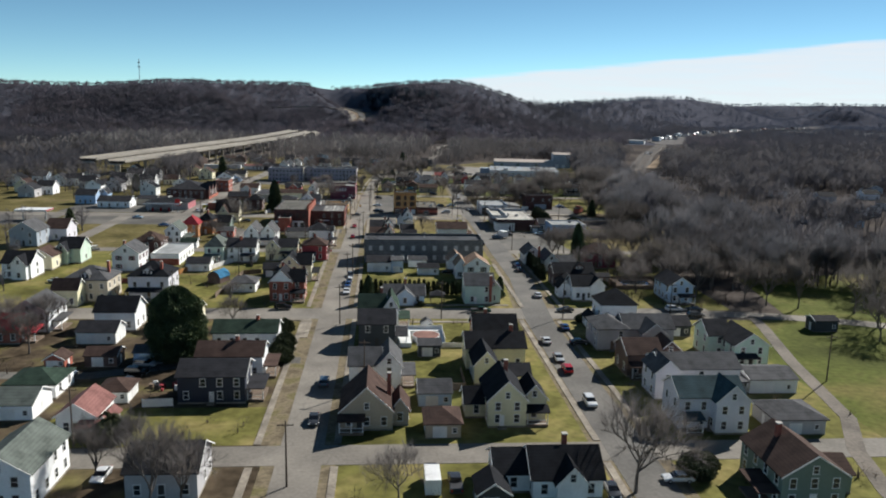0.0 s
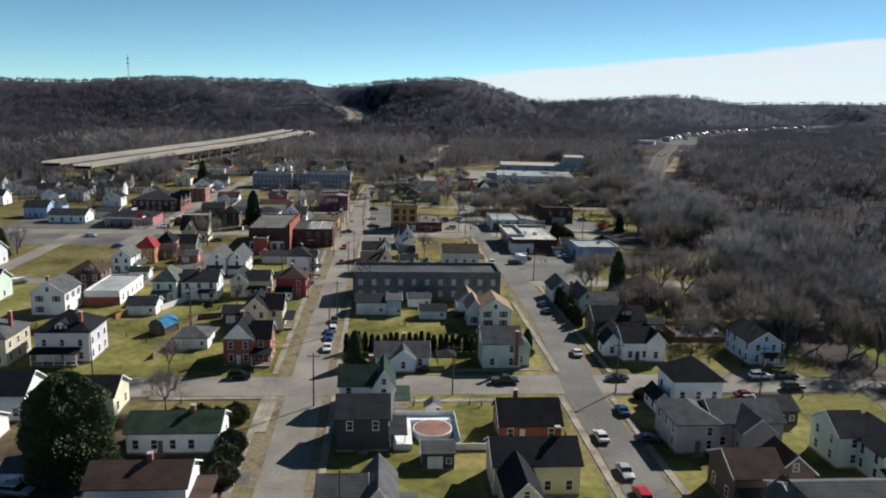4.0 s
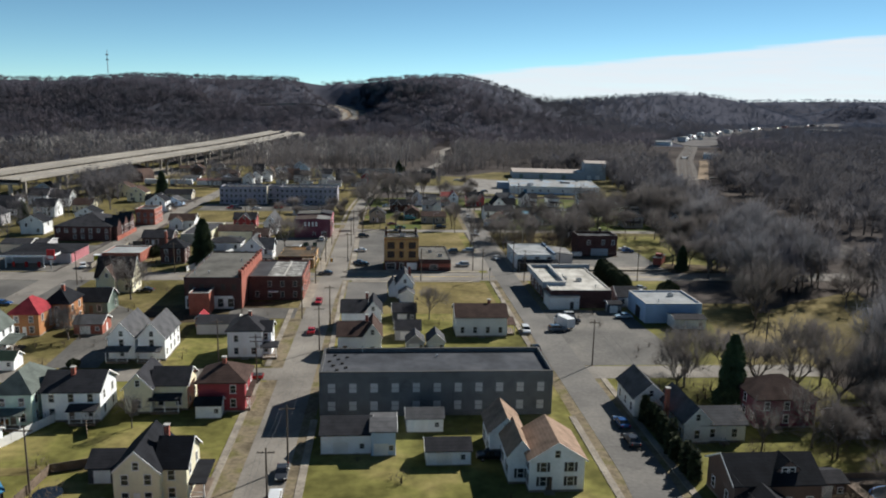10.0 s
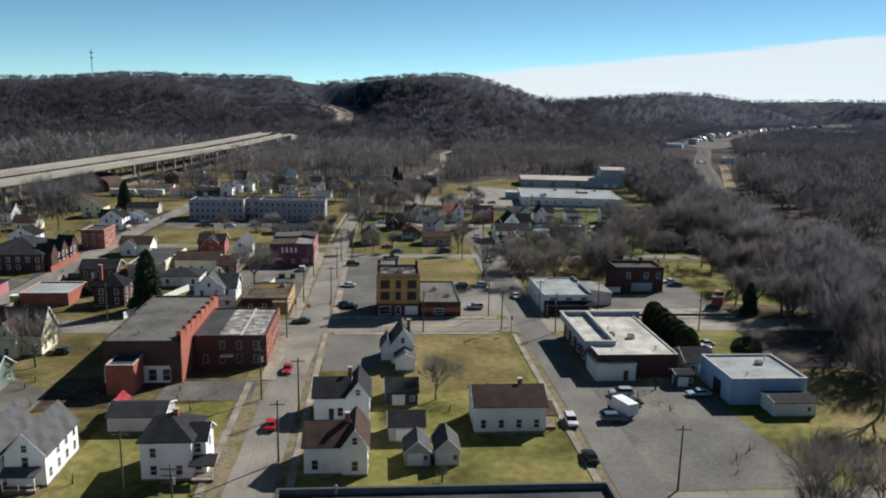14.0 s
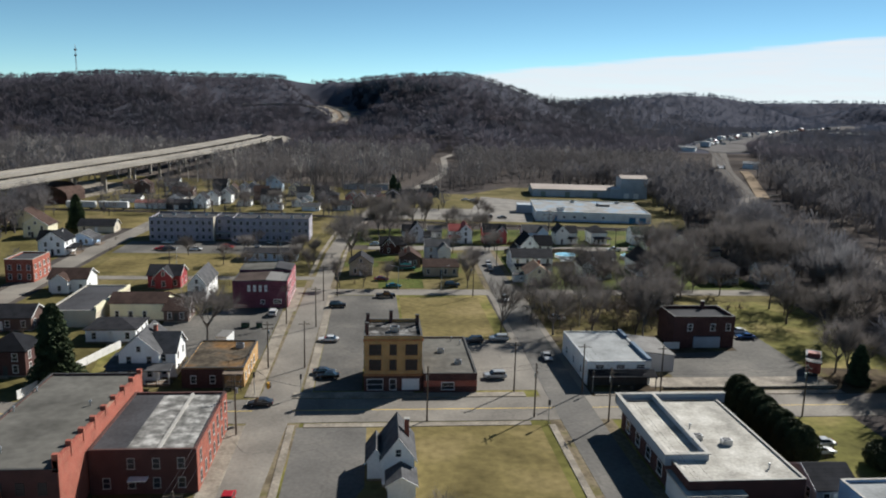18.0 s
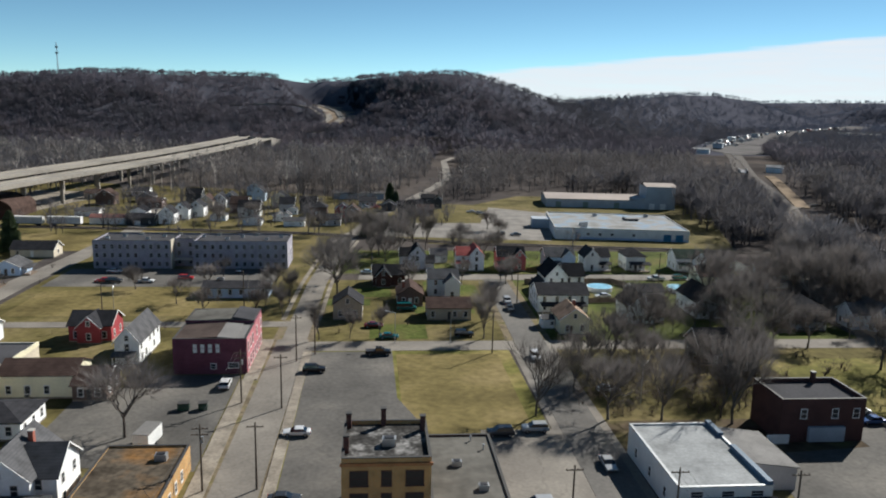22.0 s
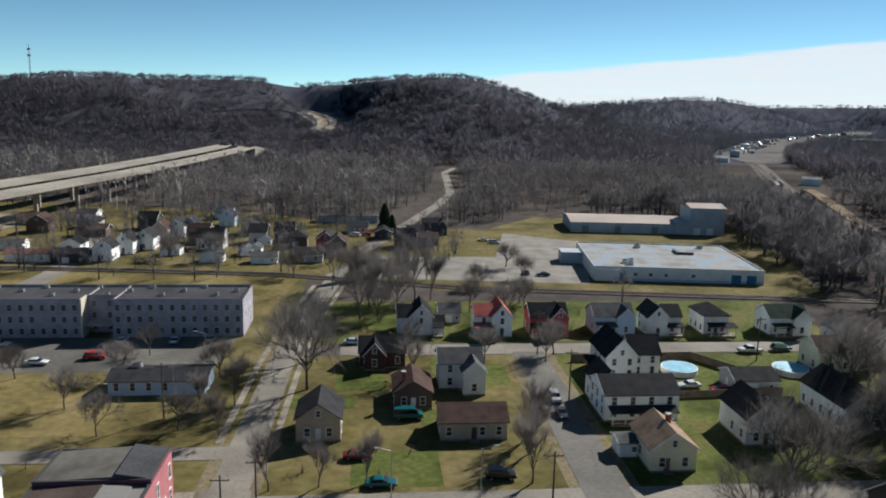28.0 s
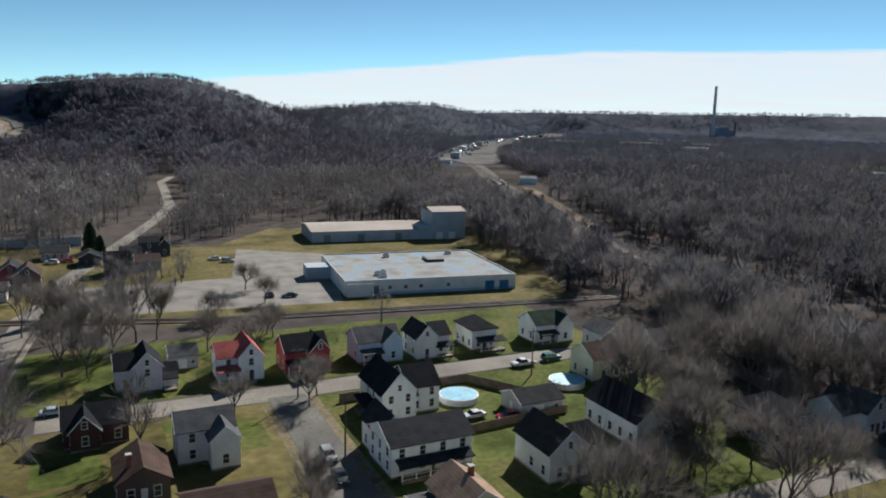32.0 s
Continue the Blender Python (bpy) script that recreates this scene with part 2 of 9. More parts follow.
SIDING = {k: banded(surf("siding_" + k, c, 0.6, 0.12, 0.25, 3.0), 0.16, 0.4, 2, 0.82) for k, c in PAINT.items()}
BRICK = {k: bricked(surf("brick_" + k, c, 0.9, 0.25, 0.5, 5.0), tuple(min(0.34, v * 1.7 + 0.02) for v in c)) for k, c in
         {"brick": (0.34, 0.10, 0.068), "darkbrick": (0.085, 0.04, 0.035), "ochre": (0.52, 0.30, 0.115), "orange": (0.42, 0.17, 0.07), "purple": (0.15, 0.05, 0.075), "greyblock": (0.115, 0.12, 0.125), "lilacblock": (0.37, 0.355, 0.42)}.items()}
WALL = {**SIDING, **BRICK}
ROOF = {k: banded(surf("shingle_" + k, c, 0.96, 0.3, 0.5, 9.0, spec=0.08), 0.3, 0.5, 2, 0.74) for k, c in
        {"black": (0.018, 0.019, 0.023), "grey": (0.092, 0.092, 0.097), "brown": (0.072, 0.048, 0.041), "greygreen": (0.115, 0.130, 0.118), "green": (0.035, 0.055, 0.042), "pink": (0.22, 0.11, 0.10), "red": (0.30, 0.045, 0.055),
         "tan": (0.27, 0.19, 0.14), "teal": (0.055, 0.085, 0.095), "rose": (0.35, 0.10, 0.09), "darkgrey": (0.036, 0.036, 0.041), "bluetin": (0.06, 0.19, 0.33)}.items()}
MEMBRANE = {"white": surf("membrane_white", (0.43, 0.41, 0.37), 0.95, 0.35, 0.22, 2.0, spec=0.08, tint=(0.56, 0.54, 0.50)), "grey": surf("membrane_grey", (0.17, 0.165, 0.16), 0.95, 0.2, 0.1, 2.5), "dark": surf("tar_dark", (0.062, 0.062, 0.068), 0.95, 0.3, 0.12, 2.0, spec=0.05), "brown": surf("tar_brown", (0.075, 0.058, 0.052), 0.95, 0.3, 0.2, 2.0, spec=0.05),
            "worn": surf("tar_worn", (0.20, 0.195, 0.185), 0.95, 0.5, 0.45, 1.5, spec=0.08, tint=(0.46, 0.45, 0.43)), "slate": surf("tar_slate", (0.058, 0.062, 0.072), 0.95, 0.3, 0.12, 0.6, spec=0.1, tint=(0.085, 0.088, 0.098)), "scuffed": surf("tar_scuffed", (0.060, 0.058, 0.056), 0.95, 0.5, 0.5, 2.0, spec=0.05, tint=(0.24, 0.235, 0.23)), "mid": surf("tar_mid", (0.118, 0.113, 0.102), 0.95, 0.3, 0.14, 0.7, spec=0.08), "mill": surf("tin_tan", (0.36, 0.31, 0.28), 0.95, 0.15, 0.05, 0.5), "rust": surf("tar_rust", (0.10, 0.083, 0.064), 0.95, 0.6, 0.14, 1.2, spec=0.05, tint=(0.19, 0.105, 0.042)), "pale": surf("membrane_pale", (0.29, 0.29, 0.285), 0.95, 0.3, 0.16, 1.5, spec=0.08, tint=(0.22, 0.31, 0.42)),
            "lightgrey": surf("membrane_light", (0.29, 0.30, 0.305), 0.95, 0.25, 0.2, 2.0, spec=0.08)}
ASPHALT = surf("asphalt_old", (0.180, 0.163, 0.142), 0.92, 0.24, 0.09, 1.6, 0.3, tint=(0.232, 0.211, 0.182))
ASPHALT3 = surf("asphalt_dark", (0.118, 0.111, 0.103), 0.92, 0.26, 0.08, 1.4, 0.3, tint=(0.155, 0.144, 0.130))
ASPHALT2 = surf("asphalt_lot", (0.100, 0.094, 0.086), 0.92, 0.32, 0.07, 1.2, 0.3, tint=(0.152, 0.140, 0.124))
for m in (ASPHALT, ASPHALT2, ASPHALT3):
    cracked(m, 13, 0.86, 0.006)
CONCRETE = surf("concrete", (0.230, 0.200, 0.162), 0.9, 0.35, 0.25, 2.0, 0.2, tint=(0.306, 0.272, 0.221))
DECK = surf("bridge_concrete", (0.268, 0.246, 0.214), 0.9, 0.2, 0.03, 0.6)
GRAVEL = surf("gravel", (0.195, 0.180, 0.162), 0.95, 0.3, 0.15, 2.0, 0.4)
BALLAST = surf("ballast", (0.088, 0.076, 0.068), 0.95, 0.35, 0.2, 2.5, 0.4, spec=0.05)
GRASS = surf("winter_grass", (0.150, 0.142, 0.043), 0.95, 0.5, 0.07, 0.5, 0.5, tint=(0.236, 0.194, 0.080), spec=0.05)
DRYGRASS = surf("dry_grass", (0.165, 0.134, 0.056), 0.95, 0.42, 0.06, 0.6, 0.5, tint=(0.222, 0.176, 0.084), spec=0.05)
DIRT = surf("bare_soil", (0.088, 0.067, 0.045), 0.95, 0.55, 0.12, 0.5, 0.5, tint=(0.125, 0.110, 0.045), spec=0.05)
FLOORWOOD = surf("leaf_litter", (0.084, 0.075, 0.072), 0.95, 0.4, 0.012, 0.15, 0.5, tint=(0.112, 0.096, 0.084), spec=0.0)
VERGE = surf("worn_verge", (0.190, 0.156, 0.106), 0.95, 0.45, 0.22, 1.4, 0.4, tint=(0.128, 0.116, 0.05), spec=0.05)
LANE = surf("lane_gravel", (0.145, 0.125, 0.105), 0.95, 0.35, 0.12, 1.6, 0.4)
RAILBED = surf("cinder", (0.115, 0.104, 0.096), 0.95, 0.35, 0.1, 0.8, 0.4, spec=0.05)
YARD = surf("yard_ballast", (0.155, 0.148, 0.146), 0.95, 0.3, 0.03, 0.4, spec=0.0)
FIELD = surf("rough_field", (0.124, 0.106, 0.042), 0.95, 0.48, 0.06, 0.5, 0.5, tint=(0.176, 0.142, 0.070), spec=0.05)
GREENLAWN = surf("green_lawn", (0.084, 0.102, 0.026), 0.95, 0.5, 0.08, 0.8, 0.5, tint=(0.128, 0.112, 0.045), spec=0.05)
PARKGRASS = surf("park_grass", (0.094, 0.108, 0.024), 0.95, 0.42, 0.04, 0.7, 0.5, tint=(0.165, 0.138, 0.050), spec=0.05)
EARTH = surf("cut_earth", (0.25, 0.20, 0.15), 0.95, 0.3, 0.03, 0.3, spec=0.0)
TRIM = surf("white_trim", (0.78, 0.77, 0.75), 0.6, 0.1, 0.5, 4.0)
DARKTRIM = surf("dark_trim", (0.05, 0.048, 0.047), 0.7, 0.15, 0.5, 4.0)
COPING = surf("coping_stone", (0.36, 0.345, 0.32), 0.85, 0.2, 0.5, 4.0)
GLASS = surf("window_glass", (0.03, 0.035, 0.042), 0.12, 0.15, 0.6, 2.0, spec=0.6)
BOARDED = surf("boarded_pane", (0.05, 0.04, 0.035), 0.8, 0.2, 0.6, 3.0)
WOOD = surf("weathered_wood", (0.16, 0.12, 0.09), 0.9, 0.3, 0.6, 5.0)
POLEWOOD = surf("pole_wood", (0.10, 0.078, 0.06), 0.9, 0.25, 0.5, 4.0)
METAL = surf("galvanised", (0.42, 0.43, 0.44), 0.45, 0.15, 0.5, 3.0, metal=0.7)
DARKMETAL = surf("dark_metal", (0.05, 0.05, 0.055), 0.5, 0.15, 0.5, 3.0, metal=0.5)
WHITEMETAL = surf("painted_white_metal", (0.72, 0.72, 0.72), 0.45, 0.12, 0.4, 3.0)
BARK = surf("bark", (0.125, 0.108, 0.096), 0.95, 0.3, 0.8, 6.0, 0.6, rnd=0.2)
TWIG = surf("twig", (0.168, 0.152, 0.145), 0.95, 0.3, 0.25, 2.0, rnd=0.3, spec=0.0)
# blue-grey instead of brown: haze of the distance put into the twig colour
HAZED_TWIG = surf("hazed_woodland_twig", (0.132, 0.134, 0.160), 0.95, 0.3, 0.012, 0.09, tint=(0.158, 0.152, 0.172), spec=0.0)
RIVER_TWIG = surf("riverside_twig", (0.155, 0.145, 0.146), 0.95, 0.36, 0.012, 0.09, tint=(0.204, 0.188, 0.182), spec=0.0)
PALE_BARK = surf("pale_bark", (0.40, 0.37, 0.34), 0.95, 0.3, 0.3, 2.0, spec=0.0)
# lighter and bluer for the ridge: its veil of haze is in this colour
HAZED_RIDGE_TWIG = surf("hazed_ridge_twig", (0.186, 0.176, 0.214), 0.95, 0.3, 0.006, 0.05, tint=(0.226, 0.198, 0.222), spec=0.0)
CONIFER = surf("conifer_wood", (0.088, 0.112, 0.146), 0.95, 0.4, 0.02, 0.1, spec=0.0)
# violet-grey rather than brown: a little haze is mixed into these two colours
NEAR_WOOD = surf("near_wood_twig", (0.136, 0.129, 0.136), 0.95, 0.36, 0.035, 0.12, tint=(0.184, 0.170, 0.171), spec=0.0)
GREY_WOOD = surf("grey_wood_twig", (0.180, 0.177, 0.190), 0.95, 0.3, 0.035, 0.12, tint=(0.225, 0.217, 0.224), spec=0.0)
BRUSH = surf("brush_twig", (0.118, 0.096, 0.080), 0.95, 0.36, 0.08, 0.5, tint=(0.170, 0.138, 0.105), spec=0.0)
# bluish far ground and far woods: aerial haze painted as base colour
HAZED_GROUND = surf("hazed_ground", (0.082, 0.084, 0.104), 0.95, 0.3, 0.004, 0.03, spec=0.0)
HAZED_HILL = surf("hazed_far_twig", (0.112, 0.132, 0.190), 0.95, 0.22, 0.004, 0.03, tint=(0.126, 0.138, 0.184), spec=0.0)


def sheer(m, share):
    """Lets part of the sun through a haze of fine twigs."""
    n, l = m.node_tree.nodes, m.node_tree.links
    b, o = n["Principled BSDF"], n["Material Output"]
    t, k = n.new("ShaderNodeBsdfTranslucent"), n.new("ShaderNodeMixShader")
    l.new(b.inputs["Base Color"].links[0].from_socket, t.inputs["Color"])
    k.inputs[0].default_value = share
    l.new(b.outputs[0], k.inputs[1]), l.new(t.outputs[0], k.inputs[2]), l.new(k.outputs[0], o.inputs["Surface"])


for m in (TWIG, NEAR_WOOD, GREY_WOOD, BRUSH, HAZED_TWIG, RIVER_TWIG, CONIFER):
    sheer(m, 0.38)
for m in (HAZED_RIDGE_TWIG, HAZED_HILL):
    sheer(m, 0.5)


def soft_crown(m):
    """Twigs too fine to tell apart: shaded like the crown's top, not like single blades."""
    n, l = m.node_tree.nodes, m.node_tree.links
    up = n.new("ShaderNodeCombineXYZ")
    up.inputs[1].default_value, up.inputs[2].default_value = -0.35, 0.94
    for node in list(n):
        if node.type in ("BSDF_PRINCIPLED", "BSDF_TRANSLUCENT"):
            l.new(up.outputs[0], node.inputs["Normal"])


for m in (HAZED_RIDGE_TWIG, HAZED_HILL, HAZED_TWIG, CONIFER):
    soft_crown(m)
NEEDLE = surf("needles", (0.066, 0.088, 0.038), 0.9, 0.4, 0.5, 3.0, rnd=0.2)
CEDAR = surf("cedar_leaf", (0.060, 0.070, 0.031), 0.9, 0.4, 0.6, 4.0, rnd=0.15)
TYRE = surf("rubber", (0.02, 0.02, 0.02), 0.85, 0.2, 1.0, 8.0)
RIM = surf("wheel_rim", (0.45, 0.45, 0.46), 0.35, 0.1, 1.0, 8.0, metal=0.8)
AUTOGLASS = surf("auto_glass", (0.012, 0.014, 0.018), 0.06, 0.1, 1.0, 5.0, spec=0.7)
LAMPLENS = surf("lamp_lens", (0.65, 0.65, 0.62), 0.15, 0.1, 1.0, 5.0)
TAILLENS = surf("tail_lens", (0.30, 0.012, 0.012), 0.2, 0.1, 1.0, 5.0)
WATER = surf("pool_water", (0.10, 0.12, 0.135), 0.05, 0.15, 0.5, 2.0, spec=0.6)
TARP = surf("pool_cover", (0.16, 0.38, 0.52), 0.5, 0.25, 0.5, 2.0)
ROADPAINT = surf("road_paint", (0.5, 0.36, 0.1), 0.8, 0.3, 0.4, 2.0)
CAR = {k: surf("car_" + k, c, 0.22, 0.06, 0.5, 3.0, 0.0, 0.25, spec=0.6) for k, c in
       {"white": (0.72, 0.72, 0.72), "silver": (0.42, 0.43, 0.44), "dark": (0.045, 0.048, 0.055), "black": (0.012, 0.012, 0.014), "red": (0.42, 0.02, 0.025), "maroon": (0.16, 0.015, 0.025), "blue": (0.03, 0.08, 0.22), "slate": (0.10, 0.14, 0.19), "green": (0.02, 0.06, 0.045), "teal": (0.01, 0.11, 0.12), "ice": (0.40, 0.52, 0.62)}.items()}

# ---- building blocks ----


def part(name, bm, material, parent=None, label="", smooth=False):
    """Links a bmesh as ONE mesh object, under a thing or part if one is given."""
    me = bpy.data.meshes.new(name)
    bm.to_mesh(me)
    bm.free()
    me.materials.append(material)
    if smooth:
        me.shade_smooth()
    ob = new(name, me)
    if parent is not None:
        ob.parent = parent
    if label:
        ob["label"] = label
    return ob


def arrays(name, verts, tris, material, parent=None):
    """Links triangles from arrays as one mesh object."""
    me = bpy.data.meshes.new(name)
    v, f = np.asarray(verts, np.float32), np.asarray(tris, np.int32)
    me.vertices.add(len(v))
    me.vertices.foreach_set("co", v.ravel())
    me.loops.add(f.size)
    me.loops.foreach_set("vertex_index", f.ravel())
    me.polygons.add(len(f))
    me.polygons.foreach_set("loop_start", np.arange(0, f.size, 3, dtype=np.int32))
    me.update(calc_edges=True)
    me.materials.append(material)
    ob = new(name, me)
    if parent is not None:
        ob.parent = parent
    return ob


def empty(name, x, y, z=0, rz=0):
    ob = new(name)
    ob.matrix_basis = pose(x, y, z, 0, 0, rz)
    return ob


def box(bm, x0, x1, y0, y1, z0, z1):
    v = [bm.verts.new(p) for p in ((x0, y0, z0), (x1, y0, z0), (x1, y1, z0), (x0, y1, z0), (x0, y0, z1), (x1, y0, z1), (x1, y1, z1), (x0, y1, z1))]
    for f in ((3, 2, 1, 0), (4, 5, 6, 7), (0, 1, 5, 4), (1, 2, 6, 5), (2, 3, 7, 6), (3, 0, 4, 7)):
        bm.faces.new([v[i] for i in f])
    return bm


def boxes(*bs):
    bm = bmesh.new()
    for b in bs:
        box(bm, *b)
    return bm


def solid(bm, loop_a, loop_b):
    """A closed solid between two loops with the same count of points."""
    a, b = [bm.verts.new(p) for p in loop_a], [bm.verts.new(p) for p in loop_b]
    n = len(a)
    bm.faces.new(a[::-1])
    bm.faces.new(b)
    for i in range(n):
        bm.faces.new((a[i], a[(i + 1) % n], b[(i + 1) % n], b[i]))
    return bm


def tube(bm, p, q, r0, r1, n=6):
    p, q = Vector(p), Vector(q)
    d = (q - p).normalized()
    u = d.orthogonal().normalized()
    w = d.cross(u)
    ring = lambda c, r: [c + (u * math.cos(k * 2 * math.pi / n) + w * math.sin(k * 2 * math.pi / n)) * r for k in range(n)]
    return solid(bm, ring(p, r0), ring(q, r1))


def slab(name, points, z0, z1, material, label, category, kind="structure"):
    """A flat piece of the setting over a polygon."""
    bm = bmesh.new()
    if sum(a[0] * b[1] - b[0] * a[1] for a, b in zip(points, points[1:] + points[:1])) < 0:
        points = points[::-1]
    solid(bm, [(x, y, z0) for x, y in points], [(x, y, z1) for x, y in points])
    return tagged(part(name, bm, material), label, category, kind=kind)


def ribbon(name, points, width, z0, z1, material, label, category, thick=None):
    """A road or strip along a line; the points may carry a height of their own."""
    pts = [Vector((*p, 0)[:3]) for p in points]
    left, right = [], []
    for i, p in enumerate(pts):
        d = (pts[min(i + 1, len(pts) - 1)] - pts[max(i - 1, 0)])
        d = Vector((d.x, d.y, 0)).normalized()
        s = Vector((-d.y, d.x, 0)) * width / 2
        left.append(p + s), right.append(p - s)
    bm = bmesh.new()
    up = lambda v, z: bm.verts.new((v.x, v.y, v.z + z))
    rows = [(up(a, z1), up(b, z1), up(b, z0), up(a, z0)) for a, b in zip(left, right)]
    for r, s in zip(rows, rows[1:]):
        for k in range(4):
            bm.faces.new((r[k], r[(k + 1) % 4], s[(k + 1) % 4], s[k]))
    bm.faces.new(rows[0][::-1])
    bm.faces.new(rows[-1])
    bmesh.ops.recalc_face_normals(bm, faces=bm.faces[:])
    return tagged(part(name, bm, material), label, category, kind="structure")


WINDOW_MESH = {}


def window(parent, x, y, z, w, h, turn, pane=None, frame_mat=None, shutter=None):
    """A framed window on a wall; turn 0 looks to -y, 90 to +x, -90 to -x."""
    key = (round(w, 2), round(h, 2), (frame_mat or TRIM).name, (pane or GLASS).name)
    if key not in WINDOW_MESH:
        bm = boxes((-w / 2 - 0.1, -w / 2, -0.07, 0.03, 0, h), (w / 2, w / 2 + 0.1, -0.07, 0.03, 0, h), (-w / 2 - 0.1, w / 2 + 0.1, -0.07, 0.03, h, h + 0.12),
                   (-w / 2 - 0.16, w / 2 + 0.16, -0.13, 0.03, -0.1, 0), (-w / 2, w / 2, -0.05, 0.02, h / 2 - 0.03, h / 2 + 0.03))
        a = bpy.data.meshes.new("window")
        bm.to_mesh(a), bm.free()
        a.materials.append(frame_mat or TRIM)
        b = bpy.data.meshes.new("pane")
        bm = boxes((-w / 2, w / 2, -0.025, 0.02, 0, h))
        bm.to_mesh(b), bm.free()
        b.materials.append(pane or GLASS)
        WINDOW_MESH[key] = a, b
    a, b = WINDOW_MESH[key]
    ob = new("window", a)
    ob.parent = parent
    ob.matrix_basis = pose(x, y, z, 0, 0, turn)
    p = new("pane", b)
    p.parent = ob
    if shutter:
        for side in (-1, 1):
            c = side * (w / 2 + 0.32)
            part("shutter", boxes((c - 0.2, c + 0.2, -0.06, -0.005, 0, h)), shutter, ob)
    return ob


def windows_on(parent, side, a0, a1, at, floors, rnd, z0=1.0, storey=2.8, gap=2.7, w=0.9, h=1.5, pane=None, frame_mat=None, skip=0.12, shutter=None):
    n = max(1, int((a1 - a0 - 0.6) / gap))
    for f in range(floors):
        for k in range(n):
            if rnd.random() < skip:
                continue
            a = a0 + (a1 - a0) * (k + 0.5) / n
            z = z0 + f * storey
            if side == "S":
                window(parent, a, at, z, w, h, 0, pane, frame_mat, shutter)
            elif side == "E":
                window(parent, at, a, z, w, h, 90, pane, frame_mat, shutter)
            else:
                window(parent, at, a, z, w, h, -90, pane, frame_mat, shutter)


def gable_roof(x0, x1, y0, y1, eave, rise, ridge, over=0.4, thick=0.16):
    """Two slopes as one closed piece with overhang."""
    swap = ridge == "x"
    if swap:
        x0, x1, y0, y1 = y0, y1, x0, x1
    mid, half = (x0 + x1) / 2, (x1 - x0) / 2
    k = rise / half
    low = eave - over * k
    sec = [(x0 - over, low), (x0 - over, low + thick), (mid, eave + rise + thick), (x1 + over, low + thick), (x1 + over, low), (mid, eave + rise)]
    put = (lambda x, y, z: (y, x, z)) if swap else (lambda x, y, z: (x, y, z))
    bm = bmesh.new()
    a = [bm.verts.new(put(x, y0 - over, z)) for x, z in sec]
    b = [bm.verts.new(put(x, y1 + over, z)) for x, z in sec]
    for i in range(6):
        bm.faces.new((a[i], a[(i + 1) % 6], b[(i + 1) % 6], b[i]))
    for e in (a, b):
        bm.faces.new((e[0], e[1], e[2], e[5]))
        bm.faces.new((e[5], e[2], e[3], e[4]))
    bmesh.ops.recalc_face_normals(bm, faces=bm.faces[:])
    return bm


def hip_roof(x0, x1, y0, y1, eave, rise, over=0.45):
    x0, x1, y0, y1 = x0 - over, x1 + over, y0 - over, y1 + over
    w, d = x1 - x0, y1 - y0
    bm = bmesh.new()
    lo = [bm.verts.new(p) for p in ((x0, y0, eave - 0.05), (x1, y0, eave - 0.05), (x1, y1, eave - 0.05), (x0, y1, eave - 0.05))]
    up = [bm.verts.new((v.co.x, v.co.y, eave + 0.14)) for v in lo]
    i = min(w, d) * 0.5 - 0.02
    if w >= d:
        i0, i1 = (x0 + i, (y0 + y1) / 2), (x1 - i, (y0 + y1) / 2)
    else:
        i0, i1 = ((x0 + x1) / 2, y0 + i), ((x0 + x1) / 2, y1 - i)
    r0, r1 = bm.verts.new((*i0, eave + rise)), bm.verts.new((*i1, eave + rise))
    bm.faces.new(lo[::-1])
    for k in range(4):
        bm.faces.new((lo[k], lo[(k + 1) % 4], up[(k + 1) % 4], up[k]))
    if w >= d:
        for f in ((up[0], up[1], r1, r0), (up[1], up[2], r1), (up[2], up[3], r0, r1), (up[3], up[0], r0)):
            bm.faces.new(f)
    else:
        for f in ((up[0], up[1], r0), (up[1], up[2], r1, r0), (up[2], up[3], r1), (up[3], up[0], r0, r1)):
            bm.faces.new(f)
    return bm


def gable_walls(x0, x1, y0, y1, eave, rise, ridge):
    bm = bmesh.new()
    if ridge == "x":
        m = (y0 + y1) / 2
        sec = [(y0, 0), (y1, 0), (y1, eave), (m, eave + rise), (y0, eave)]
        solid(bm, [(x0, y, z) for y, z in sec], [(x1, y, z) for y, z in sec])
    else:
        m = (x0 + x1) / 2
        sec = [(x0, 0), (x1, 0), (x1, eave), (m, eave + rise), (x0, eave)]
        solid(bm, [(x, y0, z) for x, z in sec], [(x, y1, z) for x, z in sec])
    bmesh.ops.recalc_face_normals(bm, faces=bm.faces[:])
    return bm


def rake_boards(x0, x1, y0, y1, eave, rise, ridge, over=0.4, far_end=False):
    """White boards along the gable edge that looks to the street."""
    bm = bmesh.new()
    swap = ridge == "x"
    if swap:
        x0, x1, y0, y1 = y0, y1, x0, x1
    mid, half = (x0 + x1) / 2, (x1 - x0) / 2
    k = rise / half
    low = eave - over * k
    put = (lambda x, y, z: (y, x, z)) if swap else (lambda x, y, z: (x, y, z))
    for y, s in (((y1 + over, 1),) if far_end else ((y0 - over, -1),)):
        for xe in (x0 - over, x1 + over):
            sec = [(xe, low - 0.06), (xe, low + 0.19), (mid, eave + rise + 0.19), (mid, eave + rise - 0.06)]
            solid(bm, [put(x, y + 0.002 * s, z) for x, z in sec], [put(x, y + 0.06 * s, z) for x, z in sec])
    bmesh.ops.recalc_face_normals(bm, faces=bm.faces[:])
    return bm


